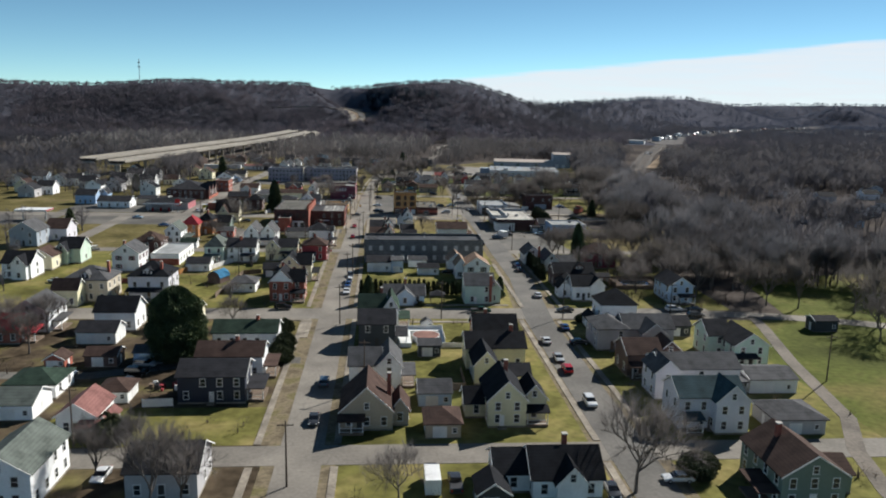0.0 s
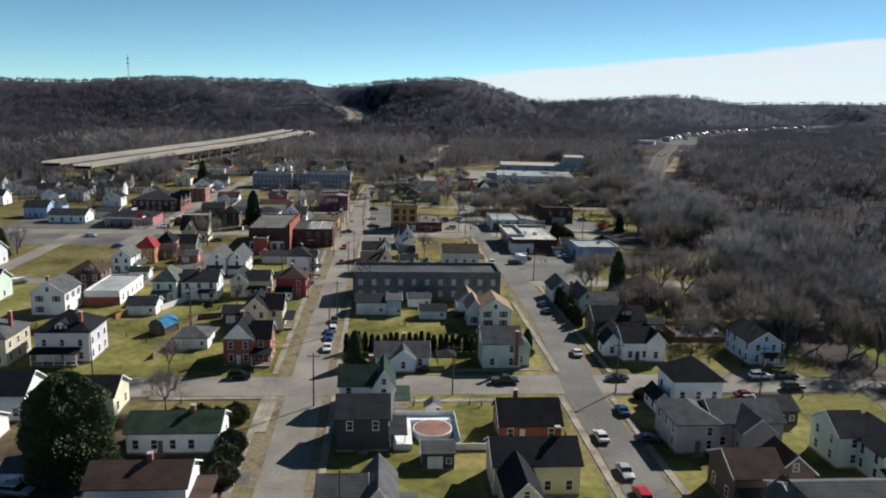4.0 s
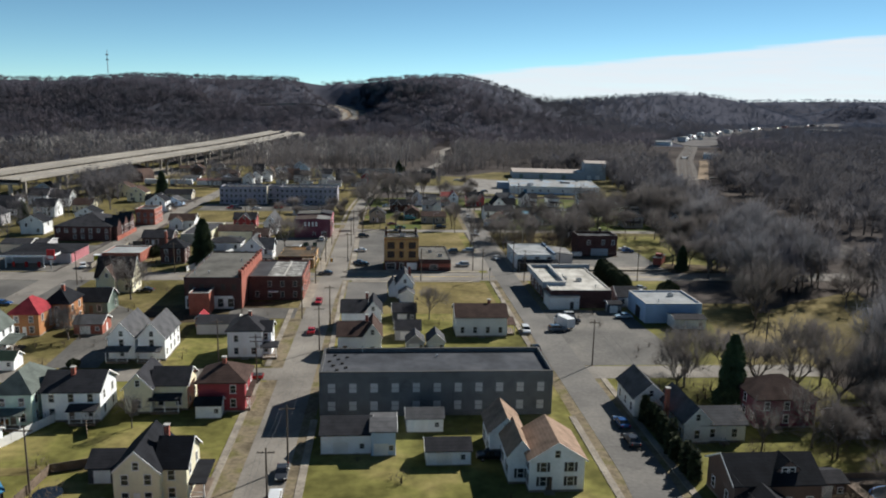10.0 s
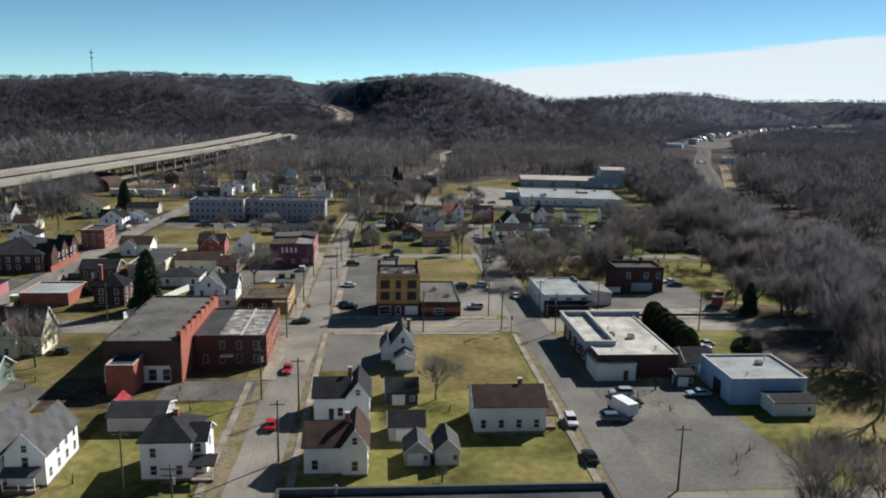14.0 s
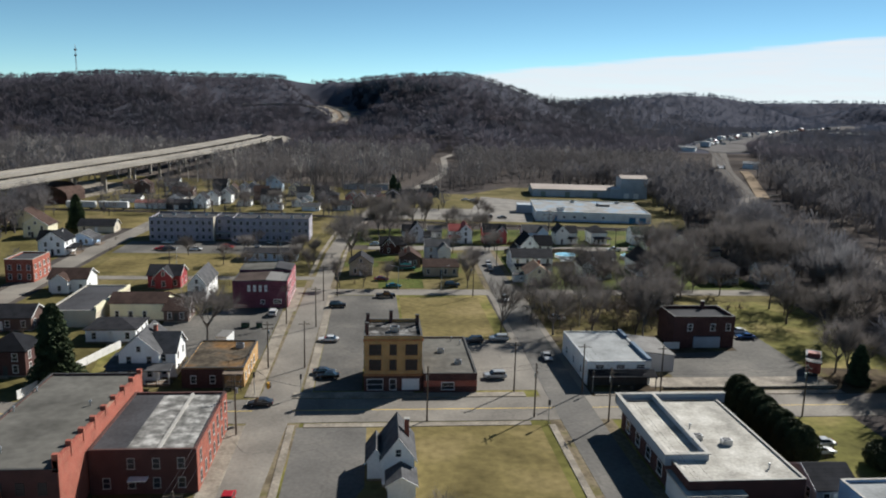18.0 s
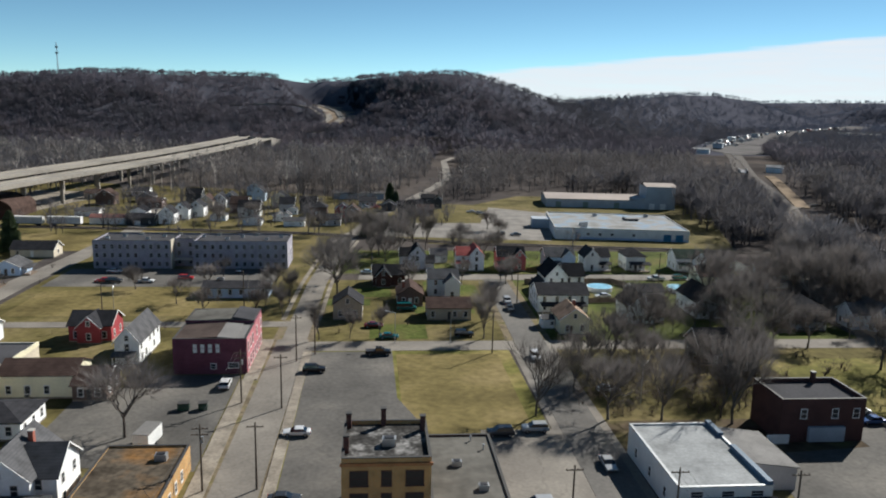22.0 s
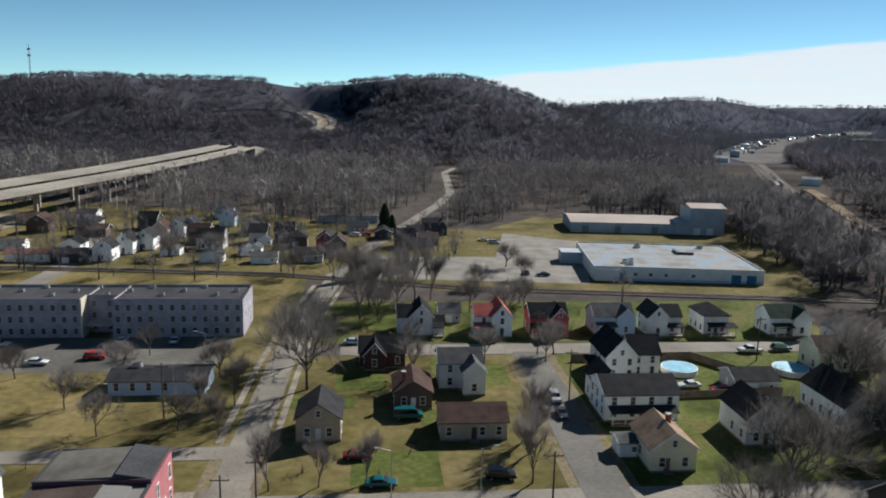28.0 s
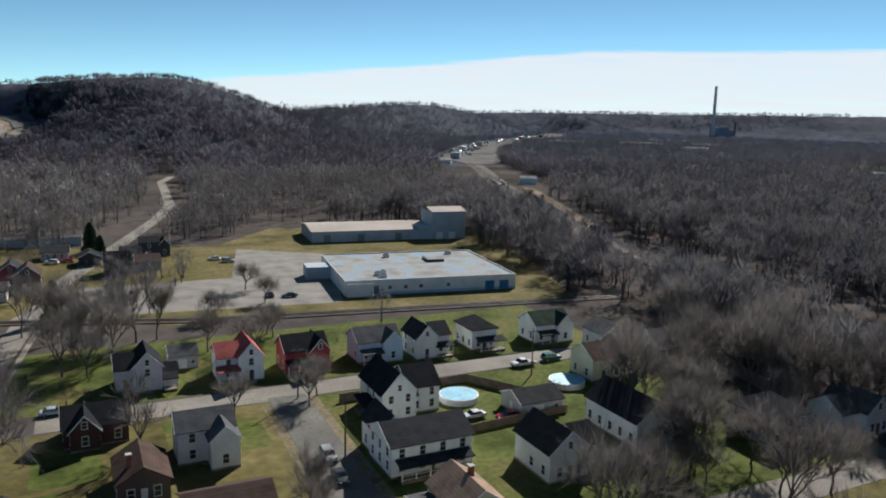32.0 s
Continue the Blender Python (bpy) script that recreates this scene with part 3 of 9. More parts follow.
def porch(thing, x0, x1, y0, y1, h, roof_mat, rail=True):
    part("porch_floor", boxes((x0, x1, y0, y1, 0, 0.45)), WOOD, thing)
    bm = bmesh.new()
    solid(bm, [(x0 - 0.3, y0 - 0.3, h), (x1 + 0.3, y0 - 0.3, h), (x1 + 0.3, y1, h + 0.55), (x0 - 0.3, y1, h + 0.55)],
          [(x0 - 0.3, y0 - 0.3, h + 0.18), (x1 + 0.3, y0 - 0.3, h + 0.18), (x1 + 0.3, y1, h + 0.75), (x0 - 0.3, y1, h + 0.75)])
    part("porch_roof", bm, roof_mat, thing)
    n = max(2, round((x1 - x0) / 2.6) + 1)
    for k in range(n):
        x = x0 + 0.1 + (x1 - x0 - 0.2) * k / (n - 1)
        part("porch_post", boxes((x - 0.08, x + 0.08, y0 + 0.02, y0 + 0.18, 0.45, h + 0.02)), TRIM, thing)
    if rail:
        part("porch_rail", boxes((x0 + 0.2, x1 - 0.2, y0 + 0.06, y0 + 0.12, 1.25, 1.33), (x0 + 0.2, x1 - 0.2, y0 + 0.06, y0 + 0.12, 0.6, 0.66)), TRIM, thing)


def chimney(thing, x, y, top, mat=None, w=0.35, cap=None):
    c = part("chimney", boxes((x - w, x + w, y - w, y + w, 1, top)), mat or BRICK["brick"], thing)
    part("chimney_cap", boxes((x - w - 0.08, x + w + 0.08, y - w - 0.08, y + w + 0.08, top, top + 0.15)), cap or COPING, c)


def dormer(thing, x, y, z, w, h, d, wall, roof):
    """A gabled dormer that looks to -y from (x, y, z)."""
    o = part("dormer", gable_walls(-w / 2, w / 2, 0, d, h, w * 0.4, "y"), wall, thing)
    o.location = (x, y, z)
    part("dormer_roof", gable_roof(-w / 2, w / 2, 0, d, h, w * 0.4, "y", 0.2, 0.1), roof, o)
    n = 2 if w > 2.2 else 1
    for k in range(n):
        window(o, (k - (n - 1) / 2) * 1.1, 0, 0.4, 0.75, 1.0, 0)


HOUSE_COUNT = [0]


PLOTS = []


def house(label, wall, roof, bs, porches=(), chim=(), dorm=(), category="house", name="house", frame_mat=None, win=True, shutters=None, trim=True, at=None):
    """A house. bs: blocks (x0, x1, y0, y1, eave, rise, ridge) with ridge x, y or h (hipped); the first is the main one.
    porches: (x0, x1, y0, y1, height); chim: (x, y, top); dorm: (x, y, z, width, height, depth). at: (x, y, turn) of a house in places of its own."""
    HOUSE_COUNT[0] += 1
    if at is None:
        PLOTS.extend(b[:4] for b in bs)
    rnd = random.Random(HOUSE_COUNT[0])
    x0, x1, y0, y1 = bs[0][:4]
    cx, cy = ((x0 + x1) / 2, (y0 + y1) / 2) if at is None else (0, 0)
    thing = empty(name, cx, cy) if at is None else empty(name, at[0], at[1], 0, at[2])
    tagged(thing, label, category)
    wm, rm = WALL[wall], ROOF[roof]
    for i, (a0, a1, b0, b1, eave, rise, ridge) in enumerate(bs):
        a0, a1, b0, b1 = a0 - cx, a1 - cx, b0 - cy, b1 - cy
        part("foundation", boxes((a0 - 0.04, a1 + 0.04, b0 - 0.04, b1 + 0.04, -0.2, 0.35)), CONCRETE, thing)
        if ridge == "h":
            part("wall", boxes((a0, a1, b0, b1, 0.3, eave)), wm, thing)
            part("roof", hip_roof(a0, a1, b0, b1, eave, rise), rm, thing)
        else:
            part("wall", gable_walls(a0, a1, b0, b1, eave, rise, ridge), wm, thing)
            part("roof", gable_roof(a0, a1, b0, b1, eave, rise, ridge), rm, thing)
            if trim:
                part("rake_trim", rake_boards(a0, a1, b0, b1, eave, rise, ridge, 0.4, ridge == "x" and a0 + cx < 5), TRIM, thing)
        if win:
            fl = max(1, int((eave + 0.4) / 2.7))
            covered = [(p[0] - cx, p[1] - cx, p[3] - cy) for p in porches]
            up = min(2.8, (eave - 2.95) / max(1, fl - 1))
            if fl > 1 and up < 2.1:
                fl = 1
            high = min(1.5, eave - 1.35) if fl == 1 else 1.45
            windows_on(thing, "S", a0, a1, b0, fl, rnd, gap=2.7 if b0 + cy < 600 and x0 > -98 else 3.8, storey=up, h=high, frame_mat=frame_mat, shutter=shutters)
            right_of_path = (x0 + x1) / 2 + (at[0] if at else 0) > 8
            windows_on(thing, "W" if right_of_path else "E", b0, b1, a0 if right_of_path else a1, fl, rnd, gap=2.7 if b0 + cy < 600 and x0 > -98 else 4.6, storey=up, h=high, frame_mat=frame_mat, shutter=shutters)
            if ridge == "y" and rise > 2.2 and eave > 3:
                window(thing, (a0 + a1) / 2, b0, eave + 0.25, 0.75, 1.1, 0, None, frame_mat)
    a0, a1, b0, b1 = (v - c for v, c in zip(bs[0][:4], (cx, cx, cy, cy)))
    dx = a0 + (a1 - a0) * rnd.choice((0.5, 0.5, 0.36))
    if win:
        part("door", boxes((dx - 0.45, dx + 0.45, b0 - 0.06, b0, 0.35, 2.4)), rnd.choice((TRIM, WOOD, DARKTRIM)), thing)
        part("door_step", boxes((dx - 0.8, dx + 0.8, b0 - 1.0, b0 - 0.05, 0, 0.28)), CONCRETE, thing)
    for p in porches:
        porch(thing, p[0] - cx, p[1] - cx, p[2] - cy, p[3] - cy, p[4], rm)
    for c in chim:
        chimney(thing, c[0] - cx, c[1] - cy, c[2])
    for d in dorm:
        dormer(thing, d[0] - cx, d[1] - cy, *d[2:], wm, rm)
    return thing


def outbuilding(label, wall, roof, b, category="garage", name="garage", bay=True, win=False):
    """A garage or shed with a big door."""
    x0, x1, y0, y1, eave, rise, ridge = b
    cx, cy = (x0 + x1) / 2, (y0 + y1) / 2
    PLOTS.append(b[:4])
    thing = tagged(empty(name, cx, cy), label, category)
    w, d = (x1 - x0) / 2, (y1 - y0) / 2
    part("floor_slab", boxes((-w - 0.1, w + 0.1, -d - 0.1, d + 0.1, -0.1, 0.12)), CONCRETE, thing)
    if ridge == "h":
        part("wall", boxes((-w, w, -d, d, 0.1, eave)), WALL[wall], thing)
        part("roof", hip_roof(-w, w, -d, d, eave, rise), ROOF[roof], thing)
    else:
        part("wall", gable_walls(-w, w, -d, d, eave, rise, ridge), WALL[wall], thing)
        part("roof", gable_roof(-w, w, -d, d, eave, rise, ridge, 0.3), ROOF[roof], thing)
        part("rake_trim", rake_boards(-w, w, -d, d, eave, rise, ridge, 0.3, ridge == "x" and cx < 5), TRIM, thing)
    if bay:
        bw = min(2.4, w * 1.2)
        part("bay_door", boxes((-bw / 2 - 0.2 * w, bw / 2 - 0.2 * w, -d - 0.05, -d, 0.12, min(2.15, eave - 0.2))), TRIM, thing)
    window(thing, w * 0.65, -d, 1.0, 0.7, 0.8, 0)
    side = 1 if cx < 8 else -1
    part("side_door", boxes((side * w if side > 0 else -w - 0.05, w + 0.05 if side > 0 else -w, -0.4, 0.45, 0.12, 2.1)), WHITEMETAL, thing)
    if win:
        window(thing, side * w, -d * 0.6, 1.0, 0.8, 0.8, 90 * side)
    return thing


def flat_building(thing, x0, x1, y0, y1, h, wall, roof, lip=0.6, cap=None, thick=0.3):
    """Four walls, a roof deck and a parapet with its cap, as parts of a thing (in its own places)."""
    part("wall", boxes((x0, x1, y0, y1, -0.1, h - 0.15)), wall, thing)
    part("roof_deck", boxes((x0 + thick, x1 - thick, y0 + thick, y1 - thick, h - 0.15, h)), roof, thing)
    t = h + lip
    part("parapet", boxes((x0, x1, y0, y0 + thick, h - 0.15, t), (x0, x1, y1 - thick, y1, h - 0.15, t), (x0, x0 + thick, y0 + thick, y1 - thick, h - 0.15, t), (x1 - thick, x1, y0 + thick, y1 - thick, h - 0.15, t)), wall, thing)
    e = 0.05
    part("parapet_cap", boxes((x0 - e, x1 + e, y0 - e, y0 + thick + e, t, t + 0.1), (x0 - e, x1 + e, y1 - thick - e, y1 + e, t, t + 0.1), (x0 - e, x0 + thick + e, y0 + thick + e, y1 - thick - e, t, t + 0.1), (x1 - thick - e, x1 + e, y0 + thick + e, y1 - thick - e, t, t + 0.1)), cap or COPING, thing)


def roof_unit(thing, x, y, z, s=1.0):
    u = part("roof_unit", boxes((x - 0.7 * s, x + 0.7 * s, y - 0.5 * s, y + 0.5 * s, z, z + 0.8 * s)), METAL, thing)
    part("unit_grille", boxes((x - 0.5 * s, x + 0.5 * s, y - 0.35 * s, y + 0.35 * s, z + 0.8 * s, z + 0.9 * s)), DARKMETAL, u)


def roof_pipe(thing, x, y, z, h=0.7):
    bm = bmesh.new()
    tube(bm, (x, y, z - 0.05), (x, y, z + h), 0.12, 0.12, 7)
    tube(bm, (x, y, z + h), (x, y, z + h + 0.2), 0.22, 0.16, 7)
    part("vent_pipe", bm, METAL, thing)


# ---- trees ----


def rot_to(d):
    d = d / np.linalg.norm(d)
    a = np.array((0, 0, 1.0)) if abs(d[2]) < 0.9 else np.array((1.0, 0, 0))
    u = np.cross(d, a)
    u /= np.linalg.norm(u)
    return u, np.cross(d, u)


def bare_tree(seed, h, spread, limbs=5, forks=3, depth=3, twigs=7, twig_len=1.1, twig_w=0.05, trunk_r=0.28, low=0.25):
    """The triangles of a leafless tree: trunk with limbs, and the crown's twigs, which grow along the outer branches too."""
    rng = np.random.default_rng(seed)
    wv, wf, tv, tf = [], [], [], []

    def stick(p, q, r0, r1, n):
        u, w = rot_to(q - p)
        b = len(wv)
        for c, r in ((p, r0), (q, r1)):
            for k in range(n):
                a = 2 * math.pi * k / n
                wv.append(c + (u * math.cos(a) + w * math.sin(a)) * r)
        for k in range(n):
            i, j = b + k, b + (k + 1) % n
            wf.append((i, j, j + n)), wf.append((i, j + n, i + n))

    def twig(p, d, ln, w):
        u, _ = rot_to(d)
        b = len(tv)
        tv.extend((p - u * w / 2, p + u * w / 2, p + d * ln))
        tf.append((b, b + 1, b + 2))

    def grow(p, d, ln, r, lvl):
        m = p + d * ln * 0.5
        d2 = d + rng.normal(0, 0.13, 3) + np.array((0, 0, 0.10))
        d2 /= np.linalg.norm(d2)
        q = m + d2 * ln * 0.5
        n = 6 if lvl == 0 else 4 if lvl == 1 else 3
        stick(p, m, r, r * 0.82, n), stick(m, q, r * 0.82, r * 0.6, n)
        if lvl >= depth - 1:
            for _ in range(twigs if lvl >= depth else twigs // 2):
                o = p + (q - p) * rng.uniform(0.1, 1)
                e = d2 * 1.1 + rng.normal(0, 0.42, 3) + np.array((0, 0, 0.12))
                e /= np.linalg.norm(e)
                twig(o, e, twig_len * rng.uniform(0.6, 1.5), twig_w)
        if lvl >= depth:
            return
        k = limbs if lvl == 0 else forks
        off = rng.uniform(0, 6.28)
        for i in range(k):
            a = off + i * 6.283 / k + rng.normal(0, 0.35)
            u, w = rot_to(d2)
            open_ = spread * rng.uniform(0.5, 1.25)
            e = d2 + (u * math.cos(a) + w * math.sin(a)) * open_
            e /= np.linalg.norm(e)
            s = rng.uniform(0.6, 1) if lvl == 0 else rng.uniform(0.45, 1)
            grow(p + (q - p) * s, e, ln * (rng.uniform(0.85, 1.15) if lvl == 0 else rng.uniform(0.62, 0.88)), r * (0.55 if lvl == 0 else 0.6), lvl + 1)

    grow(np.zeros(3), np.array((rng.normal(0, 0.04), rng.normal(0, 0.04), 1.0)), h * (low + 0.17), trunk_r, 0)
    wv, tv = np.array(wv), np.array(tv)
    k = h / max(wv[:, 2].max(), tv[:, 2].max())
    return wv * k, np.array(wf), tv * k, np.array(tf)


def leaf_tree(seed, h, r, n, size, shape, droop=-0.25, core=True):
    """Triangles of an evergreen: a tapered core and many leaf sprays. shape(s): radius share at height share s."""
    rng = np.random.default_rng(seed)
    v, f = [], []
    if core:
        for k in range(9):
            s0 = k / 9
            for i in range(10):
                a0, a1 = i * 0.6283, (i + 1) * 0.6283
                b = len(v)
                for s, a in ((s0, a0), (s0, a1), (s0 + 1 / 9, a1), (s0 + 1 / 9, a0)):
                    rr = r * shape(min(s, 0.999)) * 0.78 * (1 + 0.12 * math.sin(3 * a + 9 * s))
                    v.append((rr * math.cos(a), rr * math.sin(a), h * (0.06 + 0.9 * s)))
                f.append((b, b + 1, b + 2)), f.append((b, b + 2, b + 3))
    for _ in range(n):
        s = rng.uniform(0.0, 1.0) ** 1.15
        a = rng.uniform(0, 6.2832)
        rr = r * shape(s) * rng.uniform(0.62, 1.08) * (1 + 0.07 * math.sin(2 * a + 7 * s + seed) + 0.05 * math.sin(7 * a + 23 * s))
        p = np.array((rr * math.cos(a), rr * math.sin(a), h * (0.05 + 0.93 * s)))
        d = np.array((math.cos(a), math.sin(a), droop + rng.normal(0, 0.35)))
        d /= np.linalg.norm(d)
        u, w = rot_to(d)
        e = u * math.cos(rng.uniform(0, 3)) + w * math.sin(rng.uniform(0, 3))
        b = len(v)
        sz = size * rng.uniform(0.6, 1.3)
        v.extend((p - e * sz * 0.5, p + e * sz * 0.5, p + d * sz * 1.1))
        f.append((b, b + 1, b + 2))
    return np.array(v), np.array(f)


def scatter(template, places, seed):
    """Joined copies of a template (verts, tris) at places (x, y, z, scale, width)."""
    tv, tf = template
    P = np.asarray(places)
    a = np.random.default_rng(seed).uniform(0, 6.28, len(P))
    c, s = np.cos(a)[:, None], np.sin(a)[:, None]
    x = (tv[None, :, 0] * c - tv[None, :, 1] * s) * P[:, 4:5] + P[:, 0:1]
    y = (tv[None, :, 0] * s + tv[None, :, 1] * c) * P[:, 4:5] + P[:, 1:2]
    z = tv[None, :, 2] * P[:, 3:4] + P[:, 2:3]
    V = np.stack((x, y, z), 2).reshape(-1, 3)
    Fc = (tf[None] + (np.arange(len(P)) * len(tv))[:, None, None]).reshape(-1, 3)
    return V, Fc


# ---- vehicles ----


def car_template(kind, colour):
    """A parked vehicle, 0 at the middle of its wheels, nose to +y."""
    thing = tagged(empty("car" if kind in ("sedan", "suv") else kind if kind != "pickup" else "pickup_truck", 0, 0), {"sedan": f"{colour} sedan parked on the ground", "suv": f"{colour} sport utility car parked on the ground", "pickup": f"{colour} pickup truck with an open bed", "van": f"{colour} panel van parked on the ground"}[kind].replace("ice", "light blue").replace("slate", "slate blue").replace("dark ", "dark grey "), "car" if kind in ("sedan", "suv") else "truck" if kind == "pickup" else "van")
    L, W, hood, belt, top = {"sedan": (4.7, 1.8, 0.88, 0.95, 1.45), "suv": (4.7, 1.88, 1.05, 1.1, 1.72), "pickup": (5.6, 1.95, 1.08, 1.15, 1.8), "van": (5.4, 2.0, 1.15, 1.25, 2.15)}[kind]
    h, w = L / 2, W / 2
    prof = {"sedan": [(-h, 0.35), (-h - 0.02, 0.8), (-h + 0.15, belt), (-h + 0.8, belt + 0.02), (h - 1.35, belt), (h - 0.15, hood - 0.12), (h, 0.62), (h - 0.02, 0.35)],
            "suv": [(-h, 0.4), (-h - 0.02, 0.95), (-h + 0.05, belt), (h - 1.2, belt), (h - 0.12, hood - 0.08), (h, 0.7), (h - 0.02, 0.4)],
            "pickup": [(-h, 0.5), (-h, belt - 0.05), (h - 1.3, belt), (h - 0.12, hood - 0.02), (h, 0.75), (h - 0.02, 0.45)],
            "van": [(-h, 0.4), (-h, belt), (h - 1.0, belt), (h - 0.1, hood - 0.1), (h, 0.7), (h - 0.02, 0.4)]}[kind]
    bm = bmesh.new()
    solid(bm, [(-w, y, z) for y, z in prof], [(w, y, z) for y, z in prof])
    bmesh.ops.recalc_face_normals(bm, faces=bm.faces[:])
    bmesh.ops.bevel(bm, geom=bm.edges[:], offset=0.07, segments=2, affect="EDGES", profile=0.6)
    body = part("body", bm, CAR[colour], thing, "", True)
    cab = {"sedan": (-h + 0.55, -h + 1.25, h - 2.05, h - 1.25), "suv": (-h + 0.08, -h + 0.4, h - 1.95, h - 1.15), "pickup": (-0.7, -0.55, h - 2.0, h - 1.25), "van": (-h + 0.05, -h + 0.12, h - 1.5, h - 0.85)}[kind]
    i = 0.16
    bm = bmesh.new()
    solid(bm, [(-w + 0.05, cab[0], belt - 0.04), (w - 0.05, cab[0], belt - 0.04), (w - 0.05, cab[3], belt - 0.04), (-w + 0.05, cab[3], belt - 0.04)],
          [(-w + i, cab[1], top - 0.06), (w - i, cab[1], top - 0.06), (w - i, cab[2], top - 0.06), (-w + i, cab[2], top - 0.06)])
    part("cabin_glass", bm, AUTOGLASS, thing)
    bm = bmesh.new()
    solid(bm, [(-w + i - 0.03, cab[1] - 0.04, top - 0.07), (w - i + 0.03, cab[1] - 0.04, top - 0.07), (w - i + 0.03, cab[2] + 0.04, top - 0.07), (-w + i - 0.03, cab[2] + 0.04, top - 0.07)],
          [(-w + i + 0.05, cab[1] + 0.08, top), (w - i - 0.05, cab[1] + 0.08, top), (w - i - 0.05, cab[2] - 0.1, top), (-w + i + 0.05, cab[2] - 0.1, top)])
    part("car_roof", bm, CAR[colour], thing)
    if kind == "pickup":
        part("bed", boxes((-w + 0.12, w - 0.12, -h + 0.1, -0.8, belt - 0.02, belt + 0.015)), DARKMETAL, thing)
    for sx in (-1, 1):
        for yy in (-h + 0.85, h - 0.9):
            bm = bmesh.new()
            tube(bm, (sx * (w - 0.2), yy, 0.34), (sx * (w + 0.01), yy, 0.34), 0.34, 0.34, 14)
            wheel = part("wheel", bm, TYRE, thing)
            bm = bmesh.new()
            tube(bm, (sx * (w - 0.02), yy, 0.34), (sx * (w + 0.03), yy, 0.34), 0.2, 0.17, 10)
            part("rim", bm, RIM, wheel)
        part("headlight", boxes((sx * w * 0.72 - 0.17, sx * w * 0.72 + 0.17, h - 0.06, h + 0.015, 0.6, 0.74)), LAMPLENS, thing)
        part("tail_light", boxes((sx * w * 0.78 - 0.12, sx * w * 0.78 + 0.12, -h - 0.035, -h + 0.05, 0.72, 0.92)), TAILLENS, thing)
    part("bumper", boxes((-w + 0.1, w - 0.1, h - 0.03, h + 0.05, 0.38, 0.55)), DARKTRIM, thing)
    part("bumper", boxes((-w + 0.1, w - 0.1, -h - 0.06, -h + 0.02, 0.4, 0.58)), DARKTRIM, thing)
    return thing


CARS = {}


def put_car(kind, colour, x, y, turn, z=0.06):
    rnd = random.Random(int(x * 7 + y * 13))
    m = pose(x, y, z, 0, 0, turn + rnd.choice((0, 180)) + rnd.uniform(-2, 2))
    if (kind, colour) in CARS:
        return copy_thing(CARS[kind, colour], m)
    CARS[kind, colour] = car_template(kind, colour)
    CARS[kind, colour].matrix_basis = m
    return CARS[kind, colour]

# ---- ground: flat valley floor, wooded hills behind ----
RIDGES = (
    ((-2600, 1150, 64), (-1600, 1300, 70), (-900, 1420, 74), (-500, 1450, 78), (-380, 1450, 85), (-282, 1500, 88), (-177, 1500, 86), (-128, 1540, 81), (-75, 1560, 80)),
    ((-80, 1560, 80), (-38, 1500, 85), (44, 1450, 93), (117, 1450, 96), (207, 1450, 88), (304, 1500, 78), (388, 1600, 72)),
    ((388, 1600, 70), (600, 2000, 74), (852, 2400, 88), (1166, 2600, 100), (1506, 2800, 98), (1850, 3000, 82), (2150, 3200, 45)),
    ((1500, 4050, 70), (2300, 3900, 92), (2900, 3500, 98), (3400, 3000, 105), (3800, 2400, 110), (4100, 1600, 105)),
)
YARD_LINE = ((323, 920), (385, 1060), (440, 1200), (560, 1420), (700, 1630), (800, 1765), (970, 1968), (1331, 2356), (1685, 2811))
WIDTHS = (420, 400, 270, 700)
HIGHWAY = ((-104, 1090, 14.6), (-97, 1150, 8), (-80, 1210, 9), (-54, 1270, 19), (-38, 1320, 30), (-46, 1370, 38), (-68, 1420, 44), (-96, 1480, 47), (-130, 1540, 48))
HIGHWAY_X, HIGHWAY_Y, HIGHWAY_Z = ([p[k] for p in HIGHWAY] for k in range(3))


